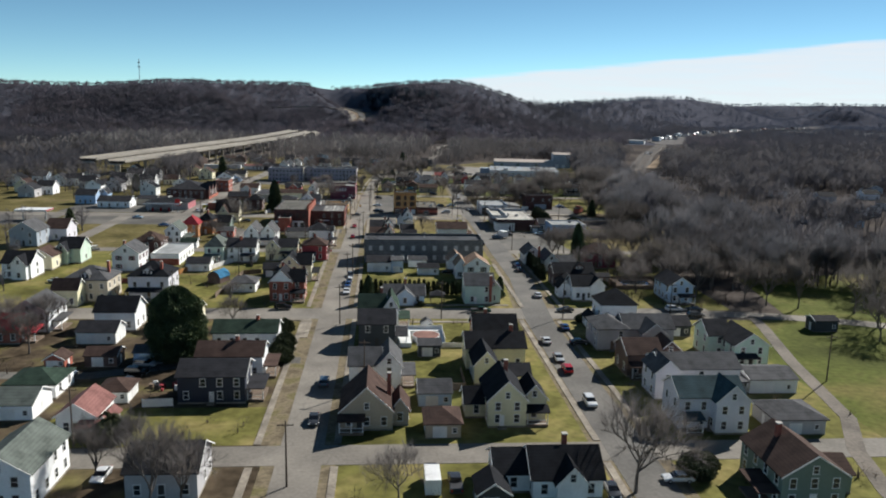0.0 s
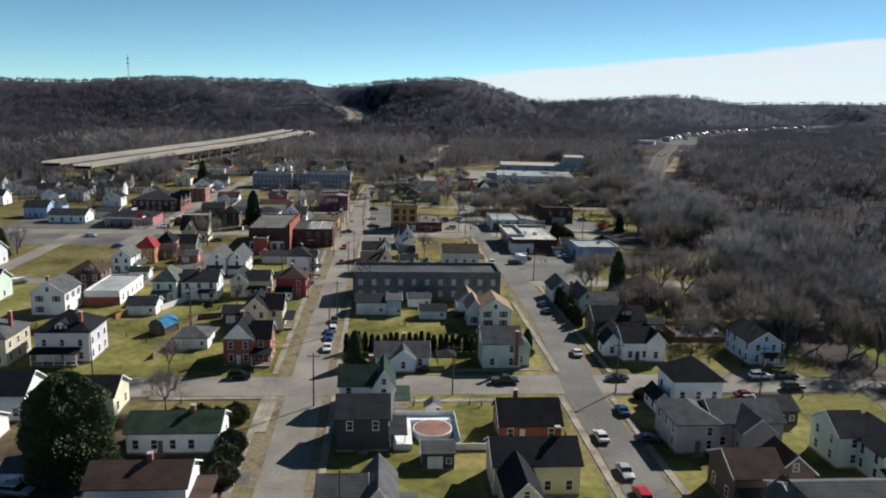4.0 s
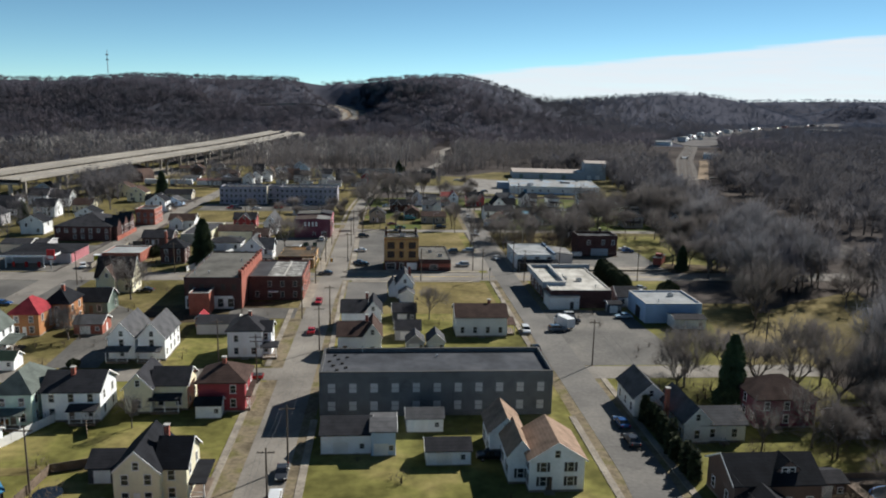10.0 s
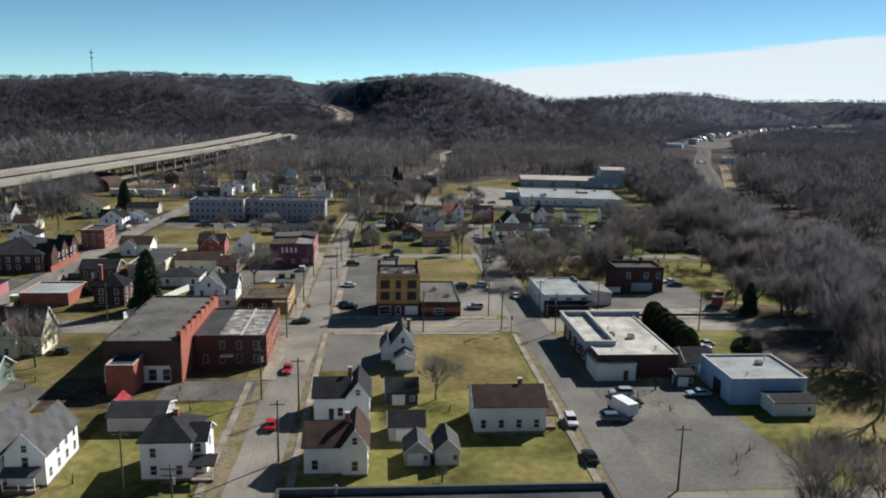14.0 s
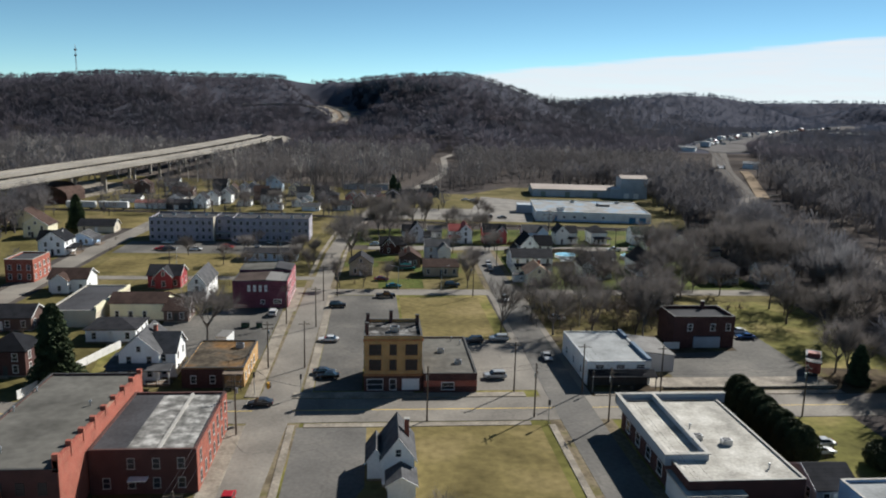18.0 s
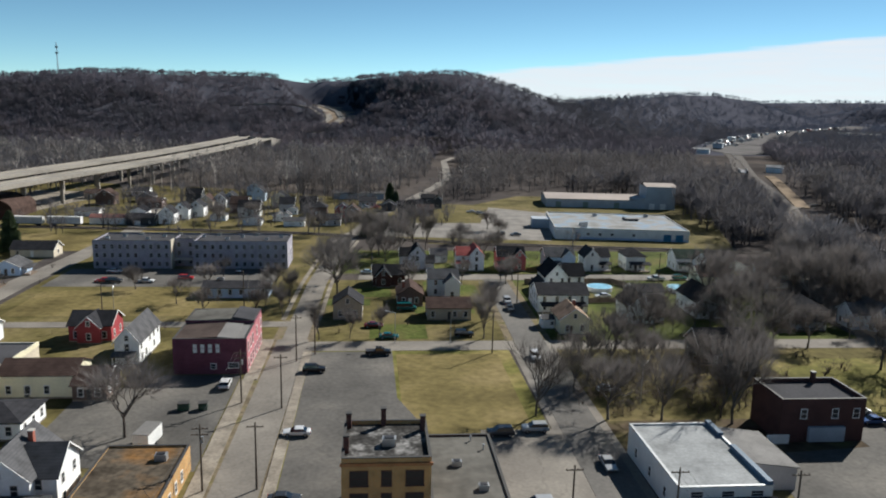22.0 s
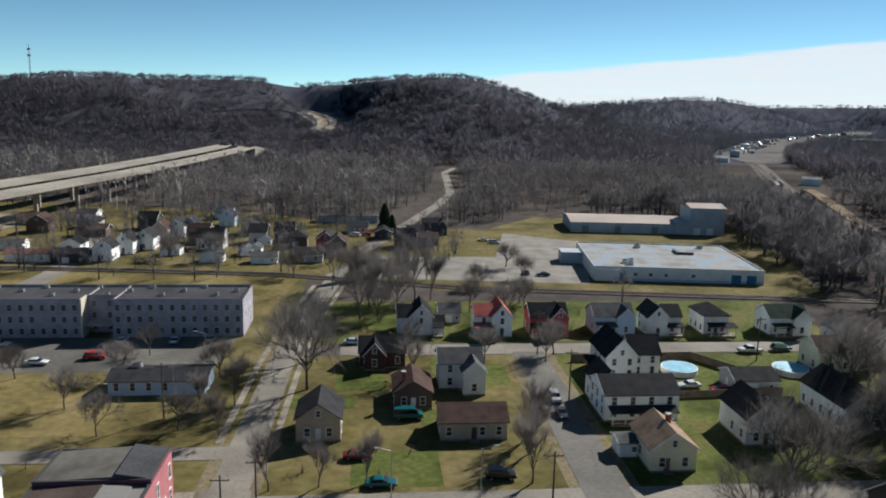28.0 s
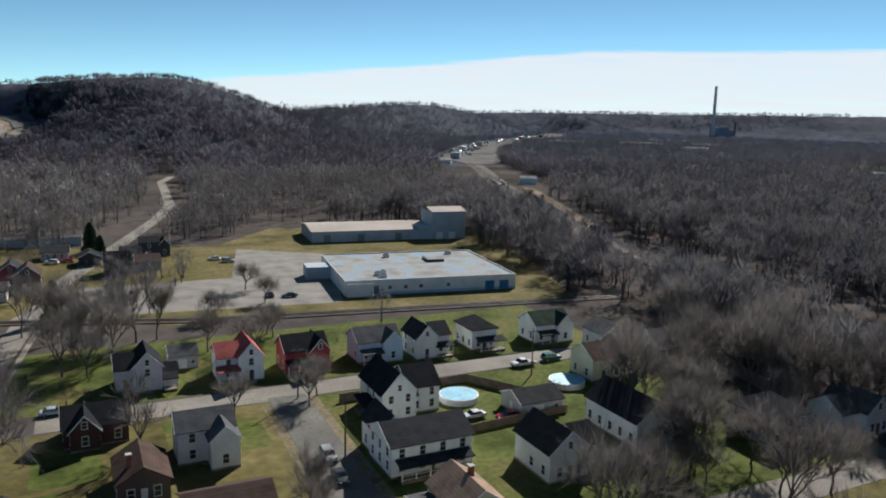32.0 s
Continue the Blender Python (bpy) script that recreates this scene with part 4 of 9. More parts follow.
def terrain(x, y):
    x, y = np.asarray(x, float), np.asarray(y, float)
    z = np.zeros_like(x)
    for line, width in zip(RIDGES, WIDTHS):
        best = np.zeros_like(x)
        for (ax, ay, az_), (bx, by, bz) in zip(line, line[1:]):
            dx, dy = bx - ax, by - ay
            s = np.clip(((x - ax) * dx + (y - ay) * dy) / (dx * dx + dy * dy), 0, 1)
            d = np.hypot(x - ax - s * dx, y - ay - s * dy) / width
            f = np.clip(1 - d, 0, 1)
            best = np.maximum(best, (az_ + s * (bz - az_)) * f * f * (3 - 2 * f) ** 0.9)
        z = np.maximum(z, best)
    spur = np.sin(x / 74 + np.sin(y / 210) * 1.3) * np.clip(1 - np.abs(z - 42) / 42, 0, 1)
    bumps = 6.5 * spur + 2.0 * np.sin(x / 43 + np.sin(y / 83) * 1.7) * np.sin(y / 71 + 1.3 * np.sin(x / 97))
    z = z + bumps * np.clip(z / 40, 0, 1)
    hx, hz = np.interp(y, HIGHWAY_Y, HIGHWAY_X), np.interp(y, HIGHWAY_Y, HIGHWAY_Z)
    side = np.clip((np.abs(x - hx - 8) - 26) / 40, 0, 1)
    side = side * side * (3 - 2 * side)
    fade = np.clip((y - 1180) / 60, 0, 1) * np.clip((1500 - y) / 50, 0, 1)
    low = np.minimum(z, hz - 1.2)
    z = z + (low - z) * (1 - side) * fade
    gap = np.full_like(z, 1e6)
    for (ax, ay), (bx, by) in zip(YARD_LINE, YARD_LINE[1:]):
        dx, dy = bx - ax, by - ay
        s = np.clip(((x - ax) * dx + (y - ay) * dy) / (dx * dx + dy * dy), 0, 1)
        gap = np.minimum(gap, np.hypot(x - ax - s * dx, y - ay - s * dy))
    m = np.clip((gap - 60) / 320, 0, 1)
    return z * m * m * (3 - 2 * m)


gx = np.concatenate((np.arange(-2600, -400, 50), np.arange(-400, 700, 20), np.arange(700, 4600, 50)))
gy = np.concatenate((np.arange(-600, 1000, 50), np.arange(1000, 1800, 18), np.arange(1800, 4700, 50)))
X, Y = np.meshgrid(gx, gy)
Z = terrain(X, Y)
nx, ny = len(gx), len(gy)
I = (np.arange(ny - 1)[:, None] * nx + np.arange(nx - 1)[None]).ravel()
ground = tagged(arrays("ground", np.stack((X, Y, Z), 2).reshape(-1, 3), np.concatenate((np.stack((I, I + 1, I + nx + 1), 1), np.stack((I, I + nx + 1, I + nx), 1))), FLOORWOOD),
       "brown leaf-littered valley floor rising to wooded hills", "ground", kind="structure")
# the hills and far plain take the ground colour that holds painted haze
ground.data.materials.append(HAZED_GROUND)
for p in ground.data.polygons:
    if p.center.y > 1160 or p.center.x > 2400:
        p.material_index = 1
for x0, x1, y0, y1 in ((4, 14, 505, 516), (20, 36, 488, 495), (24, 28, 513, 524), (31, 40, 507, 520), (-4, 8, 496, 503), (8, 22, 466, 478)):
    slab("lawn", [(x0, y0), (x1, y0), (x1, y1), (x0, y1)], 0, 0.034, GREENLAWN, "small green lawn between houses", "lawn")

# lawns and lots of the town blocks
XM0, XM1 = -16.8, -9.4          # the main street


def right_x(y):
    """The middle line of the second street."""
    return float(np.interp(y, (60, 190, 240, 300, 380, 460, 530), (40.5, 41.5, 45.2, 45.0, 45.0, 46.0, 47.5)))


def block(name, x0, x1, y0, y1, mat, label):
    return slab(name, [(x0, y0), (x1, y0), (x1, y1), (x0, y1)], -0.3, 0.02, mat, label, "lawn")


for i, (x0, x1, y0, y1, m) in enumerate(((-130, -17, 60, 110.5, DIRT), (-130, -17, 117.5, 192.5, DIRT), (-130, -17, 203, 282, GRASS), (-110, -14, 289, 368, FIELD), (-90, -12, 379, 476, FIELD), (-90, -9.2, 481, 608, FIELD),
                                         (-9, 37, 60, 110.5, GRASS), (-9, 37, 117, 192.5, GRASS), (-9, 40, 203, 368, GRASS), (-9, 40, 379, 457.5, GRASS), (-9, 43, 464, 526, FIELD), (-9, 130, 535, 574, GREENLAWN),
                                         (45, 105, 60, 110.5, GRASS), (46, 88, 117, 191, GRASS), (88, 130, 117, 191, PARKGRASS), (49, 99, 201, 281.5, GRASS), (49, 97, 288, 368, GRASS), (49, 130, 379, 418, DIRT), (49, 130, 418, 457.5, FIELD), (51, 130, 464, 526, GREENLAWN))):
    block("lawn", x0, x1, y0, y1, m, "winter lawn, patchy green and straw coloured" if m in (GRASS, PARKGRASS, GREENLAWN, FIELD) else "dry straw-coloured grass yard" if m is DRYGRASS else "bare brown yard with thin grass")
slab("lawn", [(-280, 560), (-118, 585), (-40, 608), (-2, 600), (26, 705), (-60, 760), (-180, 790), (-300, 700)], -0.3, 0.025, FIELD, "patchy winter grass round the houses beyond the railway", "lawn")
slab("lawn", [(-250, 200), (-103, 200), (-103, 590), (-250, 545)], -0.3, 0.015, FIELD, "winter lawn, patchy green and straw coloured", "lawn")
slab("lawn", [(30, 588), (150, 572), (190, 690), (175, 740), (95, 745), (60, 700)], -0.3, 0.03, FIELD, "dry grass round the warehouses", "lawn")
slab("lawn", [(100, 125), (170, 90), (175, 250), (120, 240)], -0.3, 0.012, PARKGRASS, "green park grass beside the gravel lane", "lawn")
slab("lawn", [(82, 284), (97, 284), (112, 340), (96, 340)], 0, 0.03, DRYGRASS, "straw grass at the edge of the wood", "lawn")
slab("lawn", [(98, 284), (112, 292), (150, 338), (152, 354), (128, 342), (104, 326)], 0, 0.039, DRYGRASS, "sunlit straw grass clearing in the wood", "lawn")
slab("lawn", [(-5, 611), (36, 589), (74, 700), (27, 712)], -0.3, 0.027, FIELD, "straw grass beside the road", "lawn")
slab("lawn", [(-58, 118), (-19, 118), (-19, 134), (-58, 134)], 0, 0.03, GRASS, "green corner lawn", "lawn")
slab("lawn", [(100, 395), (128, 392), (130, 450), (95, 450)], 0, 0.035, GRASS, "bright green lawn beside the street", "lawn")
slab("lawn", [(15, 383), (37, 415), (37, 455), (14, 455)], 0, 0.034, DRYGRASS, "mown straw-green corner lawn", "lawn")
slab("lawn", [(-85, 486), (-24, 486), (-24, 516), (-85, 512)], 0, 0.033, DRYGRASS, "broad mown field in winter colour", "lawn")
slab("lawn", [(2, 330), (37, 330), (37, 366), (2, 366)], 0, 0.033, DRYGRASS, "straw-coloured vacant lot", "lawn")
slab("lawn", [(-42, 289.5), (-21.4, 289.5), (-21.4, 325), (-42, 325)], 0, 0.033, GRASS, "green side lawn between white houses", "lawn")
slab("lawn", [(-53, 408), (-45.6, 408), (-45.6, 388), (-50, 388)], 0, 0.033, GRASS, "small green lawn behind a white fence", "lawn")
slab("soil_patch", [(-58, 321), (-22, 325.6), (-21, 341), (-31, 343), (-58, 338)], 0, 0.037, DIRT, "bare brown yard behind the brick buildings", "lot")
slab("soil_patch", [(-40, 177.5), (-19, 177.5), (-19, 190), (-40, 190)], 0, 0.031, FIELD, "bare brown corner lot edged with pavement", "lot")

# ---- streets ----
ribbon("road_main", [(-12.6, 20), (-13.1, 114), (-13.4, 240), (-12.6, 345), (-10.8, 384), (-10.2, 440), (-9.8, 466)], 7.2, -0.3, 0.06, ASPHALT, "worn grey asphalt street", "road")
slab("lawn", [(-132, 572), (-92, 569), (-91, 600), (-130, 605)], 0, 0.041, DRYGRASS, "orange-brown dry field before the railway", "lawn")
slab("paving", [(-154, 654), (-146, 700), (-139, 716), (-158, 742), (-186, 748), (-186, 700), (-170, 664)], 0, 0.05, CONCRETE, "pale paved yard under the viaduct", "pavement")
slab("lawn", [(-88, 560), (-17, 560), (-12, 603), (-88, 611)], 0, 0.036, DRYGRASS, "orange-brown dry field before the railway", "lawn")
for off in (-4.6, 4.4):
    ribbon("pavement", [(-9.4 + off, 482), (-8.5 + off, 520), (-6 + off, 560), (-2 + off, 594)], 1.2, -0.2, 0.12, CONCRETE, "pale concrete footpath beside the street", "pavement")
ribbon("road_main_north", [(-9.9, 455), (-9.4, 470), (-8.5, 520), (-6, 560), (-1, 600), (7, 648), (28, 719), (48, 788), (62, 849), (69, 942), (73, 1005), (92, 1075)], 5.8, -0.3, 0.062, ASPHALT, "worn grey asphalt street", "road")
ribbon("verge", [(-12.6, 20), (-13.1, 114), (-13.4, 240), (-12.6, 345), (-10.8, 384)], 11.6, -0.3, 0.026, VERGE, "sandy worn verge beside the street", "verge")
ribbon("verge", [(right_x(y), y) for y in (40, 115, 190, 215, 240, 300, 345, 380)], 11.8, -0.3, 0.028, VERGE, "sandy worn verge beside the street", "verge")
ribbon("verge", [(-10.8, 384.3), (-10.2, 440), (-9.8, 466), (-9.2, 482)], 9.6, -0.3, 0.026, VERGE, "sandy worn verge beside the street", "verge")
ribbon("apron", [(right_x(y), y) for y in (378, 400, 420, 458)], 10.4, -0.3, 0.03, ASPHALT, "worn asphalt apron beside the street", "road")
ribbon("verge", [(right_x(y), y) for y in (464, 500, 527)], 11.0, -0.3, 0.028, VERGE, "sandy worn verge beside the street", "verge")
ribbon("road_second", [(right_x(y), y) for y in (40, 115, 190, 215, 240, 300, 345, 380, 420, 460, 500, 528)], 7.4, -0.3, 0.064, ASPHALT3, "worn grey asphalt street", "road")
for y, x0, x1, w, z in ((114.1, -130, 90, 7.0, 0.052), (197.6, -130, 92, 10.4, 0.05), (285.4, -110, -14, 7.0, 0.054), (284.8, 44, 100, 7.4, 0.054), (373.6, -260, 175, 10.8, 0.05), (461, -12, 150, 6.8, 0.052), (530.3, 4, 128, 7.5, 0.05), (478.6, -92, -12, 4.6, 0.05)):
    ribbon("road_cross", [(x0, y), ((x0 + x1) / 2, y), (x1, y)], w, -0.3, z, ASPHALT, "worn grey asphalt side street", "road")
slab("parking_lot", [(-190, 341), (-152, 341), (-152, 369), (-190, 369)], -0.2, 0.043, ASPHALT2, "grey asphalt forecourt", "parking lot")
ribbon("road_far_west", [(-120, 120), (-118, 197), (-121, 290), (-123, 368)], 6, -0.3, 0.045, ASPHALT, "worn grey asphalt side street", "road")
ribbon("road_west", [(-96, 340), (-96, 440), (-96, 520), (-93, 560), (-91, 612), (-100, 680)], 8, -0.3, 0.056, ASPHALT, "asphalt street past the brick buildings", "road")
ribbon("lane", [(70, 60), (76, 99), (80, 113), (86.8, 126), (93.1, 157.7), (100, 184), (102, 194)], 3.0, -0.3, 0.075, LANE, "brown gravel lane beside the park", "road")
ribbon("road_park", [(90, 197.4), (104, 195.6), (117, 192.1), (128, 188.3), (146, 181)], 6.0, -0.3, 0.056, ASPHALT, "grey asphalt road along the park", "road")
ribbon("lane", [(156, 534), (150, 522), (145, 508), (142, 495), (138, 480), (134, 468), (131, 462)], 5.5, -0.3, 0.07, LANE, "pale gravel lane among the trees", "road")
ribbon("lane", [(-92, 152), (-60, 151), (-38, 159), (-18, 160)], 4.0, -0.3, 0.045, ASPHALT2, "narrow asphalt back lane", "road")
ribbon("lane", [(-100, 246), (-60, 244), (-35, 246), (-20.1, 246)], 2.6, -0.3, 0.044, DRYGRASS, "worn grass back lane", "road")
ribbon("road_paint", [(-60, 373.6), (40, 373.6), (100, 373.6)], 0.3, 0.051, 0.056, ROADPAINT, "worn yellow centre line", "road marking")

for x0, x1, y0, y1 in ((-20, -17.2, 204, 281), (-20, -17.2, 118, 192), (-9.2, -8.0, 204, 262), (-19.4, -17, 290, 335)):
    slab("verge", [(x0, y0), (x1, y0), (x1, y1), (x0, y1)], 0, 0.04, VERGE, "worn straw-coloured verge beside the road", "verge")
# pavements along the streets, raised over the carriageway
for x, y0, y1 in ((-20.6, 60, 110), (-20.6, 118, 192), (-20.6, 204, 281), (-20, 290, 335), (-7.4, 60, 110), (-7.4, 118, 192), (-7.6, 204, 262), (-7.2, 290, 367), (36.0, 60, 110), (36.6, 118, 191), (39.2, 204, 262), (39.2, 290, 366), (50.6, 204, 281), (46.6, 118, 190)):
    slab("pavement", [(x - 0.6, y0), (x + 0.6, y0), (x + 0.6, y1), (x - 0.6, y1)], -0.2, 0.15, CONCRETE, "pale concrete pavement slabs with a kerb", "pavement")
for x0, x1, y0, y1 in ((-18.2, -15.2, 336, 367), (-17.5, -14.8, 380, 440), (-17.0, -14.2, 440, 466), (-6.6, -4.8, 382.3, 457), (-8.4, 15, 379.2, 382.2), (15, 37, 379.2, 381.4), (-42, -18.6, 190.6, 191.9), (-20.6, -18.2, 176, 190.6), (51, 103, 379.2, 381.0), (63.6, 103, 383.4, 388.6)):
    slab("pavement", [(x0, y0), (x1, y0), (x1, y1), (x0, y1)], -0.2, 0.16, CONCRETE, "pale concrete pavement with a kerb", "pavement")
for y0, y1 in ((188.6, 190.2), (205.4, 206.6), (366, 367.6)):
    slab("pavement", [(-5, y0), (35.5, y0), (35.5, y1), (-5, y1)], -0.2, 0.14, CONCRETE, "pale concrete pavement slabs with a kerb", "pavement")

# paved lots
slab("parking_lot", [(-4.6, 383), (4.8, 383), (4.8, 396), (18.2, 396), (18.2, 416), (13.6, 430), (13.2, 457), (-4.8, 457)], -0.2, 0.048, ASPHALT2, "dark asphalt parking lot", "parking lot")
slab("parking_lot", [(27.6, 382.6), (41, 382.6), (41, 415), (27.6, 415)], -0.2, 0.046, ASPHALT, "grey asphalt parking lot", "parking lot")
slab("parking_lot", [(47, 289), (74, 289), (72, 316), (72, 332), (49, 334)], -0.2, 0.046, ASPHALT2, "cracked grey asphalt parking lot", "parking lot")
slab("parking_lot", [(70, 383), (103, 383), (103, 420), (93, 420), (93, 406), (72, 404)], -0.2, 0.046, ASPHALT2, "grey asphalt parking lot", "parking lot")
slab("parking_lot", [(-88, 517), (-22, 517), (-21, 540.5), (-88, 540.5)], -0.2, 0.046, ASPHALT2, "dark parking lot before the apartment block", "parking lot")
slab("parking_lot", [(-5, 606), (82, 596), (101, 672), (70, 694), (58, 640), (10, 640)], -0.2, 0.05, GRAVEL, "pale gravel lot beside the warehouse", "parking lot")
slab("parking_lot", [(-36, 326), (-18.4, 326), (-18.4, 336), (-36, 336)], -0.2, 0.046, ASPHALT2, "grey asphalt yard", "parking lot")
slab("parking_lot", [(-46, 405), (-17.8, 402), (-17.8, 443), (-33, 443), (-46, 430)], -0.2, 0.046, ASPHALT2, "grey asphalt yard between buildings", "parking lot")
slab("parking_lot", [(-6.2, 341), (4.4, 341), (6, 345), (6, 366.2), (-6.2, 366.2)], -0.2, 0.046, ASPHALT3, "grey gravelled corner lot", "parking lot")
slab("parking_lot", [(-150, 344), (-85, 344), (-85, 368), (-150, 368)], -0.2, 0.043, ASPHALT2, "grey forecourt of the filling station", "parking lot")
slab("parking_lot", [(-160, 380), (-101, 380), (-101, 424), (-160, 424)], -0.2, 0.043, ASPHALT2, "grey forecourt of the filling station", "parking lot")
slab("parking_lot", [(-66, 290), (-55, 290), (-57, 330), (-68, 340)], -0.2, 0.043, ASPHALT2, "asphalt drive", "parking lot")

# ---- railways ----


def railway(name, pts, width, label, ties=False):
    ribbon(name, pts, width, -0.3, 0.3, BALLAST, label, "railway")
    for off in (-0.72, 0.72):
        q = [(x, y + off) for x, y in pts] if abs(pts[-1][0] - pts[0][0]) > abs(pts[-1][1] - pts[0][1]) else [(x + off, y) for x, y in pts]
        ribbon("rail", q, 0.14, 0.3, 0.46, DARKMETAL, "steel rail on dark ballast", "rail")


railway("railway_town", [(-400, 640), (-119, 619), (-70, 615), (-20, 609), (43, 589), (130, 577), (165, 572)], 5.0, "single railway track on dark ballast")
for off in (0, 6.5):
    railway("railway_river", [(187 + off, 380), (187 + off, 499), (190 + off, 540), (196 + off, 580), (206 + off, 618), (222 + off, 662), (262 + off, 766), (323 + off, 920), (385 + off, 1060), (440 + off, 1200), (560 + off, 1420)], 4.6, "railway track on grey ballast along the wood")
ribbon("rail_yard", YARD_LINE[3:], 78, -0.3, 1.0, YARD, "wide grey-brown gravel rail yard", "rail yard")
ribbon("rail_bed", [(189, 380), (190, 500), (194, 545), (200, 585), (209, 626), (225, 664), (246, 716), (268, 770), (318, 900), (362, 1000), (392, 1066), (446, 1190), (470, 1240)], 17, -0.3, 0.2, RAILBED, "grey-brown cinder strip along the railway", "railway")
ribbon("bank", [(254, 704), (280, 764), (323, 862), (337, 898)], 8, -0.3, 0.6, EARTH, "orange-brown bare earth bank beside the tracks", "bank")
ribbon("lane", [(272, 720), (254, 708), (238, 694), (226, 674), (217, 652), (212, 636)], 5, -0.3, 0.5, LANE, "curved gravel track joining the railway", "road")
slab("yard_ground", [(436, 1168), (470, 1176), (660, 1440), (905, 1790), (1680, 2800), (1760, 2960), (1002, 2070), (640, 1620), (524, 1424), (450, 1290)], -0.3, 0.6, YARD, "wide pale gravel ground of the rail yard", "rail yard")
for gx, gy, turn in ((334, 938, -24), (203, 581, 10)):
    girder = tagged(empty("rail_bridge", gx, gy, 0, turn), "dark steel girder bridge beside the tracks", "bridge")
    for off in (-3.0, 3.0):
        part("girder", boxes((off - 0.3, off + 0.3, -16, 16, 0.2, 2.6)), DARKMETAL, girder)
    part("bridge_deck", boxes((-2.7, 2.7, -16, 16, 0.2, 0.9)), DARKMETAL, girder)
for x, y, w, d in ((362, 936, 14, 8), (404, 1200, 30, 12), (242, 1054, 62, 14)):
    t = tagged(empty("rail_shed", x, y, 0, -30), "pale metal shed beside the railway", "shed")
    part("wall", boxes((-w / 2, w / 2, -d / 2, d / 2, 0, 5)), SIDING["pale"], t)
    part("roof", gable_roof(-w / 2, w / 2, -d / 2, d / 2, 5, 1.6, "x", 0.4), MEMBRANE["lightgrey"], t)

# ---- viaduct ----
near = [(-178, 520), (-165, 600), (-150, 692), (-138, 760), (-128, 822), (-117, 921), (-109, 1016), (-104, 1092)]
far_deck = [(x - 22 - (y - 692) * 0.004, y + 8) for x, y in near]
viaduct = tagged(empty("viaduct", 0, 0), "pale concrete highway viaduct with two decks on slender piers", "bridge", kind="structure")
for k, line in enumerate((near, far_deck)):
    bm = bmesh.new()
    rows = []
    for i, (x, y) in enumerate(line):
        d = (Vector(line[min(i + 1, len(line) - 1)]) - Vector(line[max(i - 1, 0)])).normalized()
        s = Vector((-d.y, d.x))
        z = 14.0 + k * 0.8
        sec = ((-6.0, 0.9), (-5.7, 0.9), (-5.7, 0), (5.7, 0), (5.7, 0.9), (6.0, 0.9), (6.0, -0.9), (3.5, -1.7), (-3.5, -1.7), (-6.0, -0.9))
        rows.append([bm.verts.new((x - s.x * a, y - s.y * a, z + b)) for a, b in sec])
    for r, q in zip(rows, rows[1:]):
        for j in range(10):
            bm.faces.new((r[j], r[(j + 1) % 10], q[(j + 1) % 10], q[j]))
    bmesh.ops.recalc_face_normals(bm, faces=bm.faces[:])
    part("deck", bm, DECK, viaduct)
    for (x0, y0), (x1, y1) in zip(line, line[1:]):
        n = max(1, round(math.hypot(x1 - x0, y1 - y0) / 36))
        for j in range(n):
            x, y = x0 + (x1 - x0) * j / n, y0 + (y1 - y0) * j / n
            pier = part("pier", boxes((x - 0.8, x + 0.8, y - 0.7, y + 0.7, -0.5, 11.5)), DECK, viaduct)
            part("pier_cap", boxes((x - 4.2, x + 4.2, y - 0.8, y + 0.8, 11.5, 12.4 + k * 0.8)), DECK, pier)
ribbon("cut_floor", [(-30, 1290, 23.4), (-26, 1330, 31.2), (-35, 1370, 37.4), (-60, 1420, 43.4), (-84, 1470, 46)], 58, -16, 0, EARTH, "sunlit bare earth floor of the highway cut", "bank")
for off in (-8, 8):
    ribbon("road_highway", [(x + off - 6, y, z) for x, y, z in HIGHWAY], 8, -14, 0.5, DECK, "pale concrete highway climbing into the cut", "road")
ribbon("road_hillside", [(x, y, float(terrain(x, y))) for x, y in ((-190, 1318), (-160, 1330), (-130, 1338), (-104, 1342), (-80, 1338), (-60, 1328))], 8, -6, 1.6, DECK, "pale road along the foot of the hill", "road")

# ---- houses west of the main street ----
house("white wooden house with a grey-green gable roof", "white", "greygreen", [(-56, -47.6, 98.5, 111, 5.6, 2.6, "y")])
house("small white house with a dull pink gable roof", "pale", "pink", [(-54.2, -47.8, 122.3, 131, 3.6, 2.2, "y"), (-47.8, -45.8, 123, 128, 2.4, 0.8, "y")], porches=[(-50, -47, 120.4, 122.2, 2.3)])
house("low white house with a dark green hip roof", "white", "green", [(-70.1, -61, 138.5, 147, 3.0, 2.0, "h")])
outbuilding("white garage with a grey-green roof", "white", "greygreen", (-68, -61, 129, 137, 2.9, 1.8, "x"))
house("dark blue two-storey house with a grey roof", "slate", "darkgrey", [(-38, -25.6, 135.8, 144.3, 5.4, 2.0, "x")], porches=[(-25.4, -22.4, 136.6, 143, 2.6)])
house("long white house with a brown roof", "white", "brown", [(-37.6, -24.4, 148.5, 156, 5.0, 2.0, "x")], porches=[(-24.2, -21.8, 149, 155, 2.6)], chim=[(-30, 152.4, 8)])
house("long white house with a dark green roof", "white", "green", [(-38.7, -24.3, 168.3, 176, 3.8, 2.0, "x")], chim=[(-29, 172, 6.8)])
house("grey house with a dark roof behind bare trees", "grey", "darkgrey", [(-36, -26, 100.6, 109.6, 4.4, 2.6, "x")])
outbuilding("white shed with a pale blue front", "ice", "grey", (-53, -47, 158, 163, 2.6, 1.0, "x"), "shed", "shed")
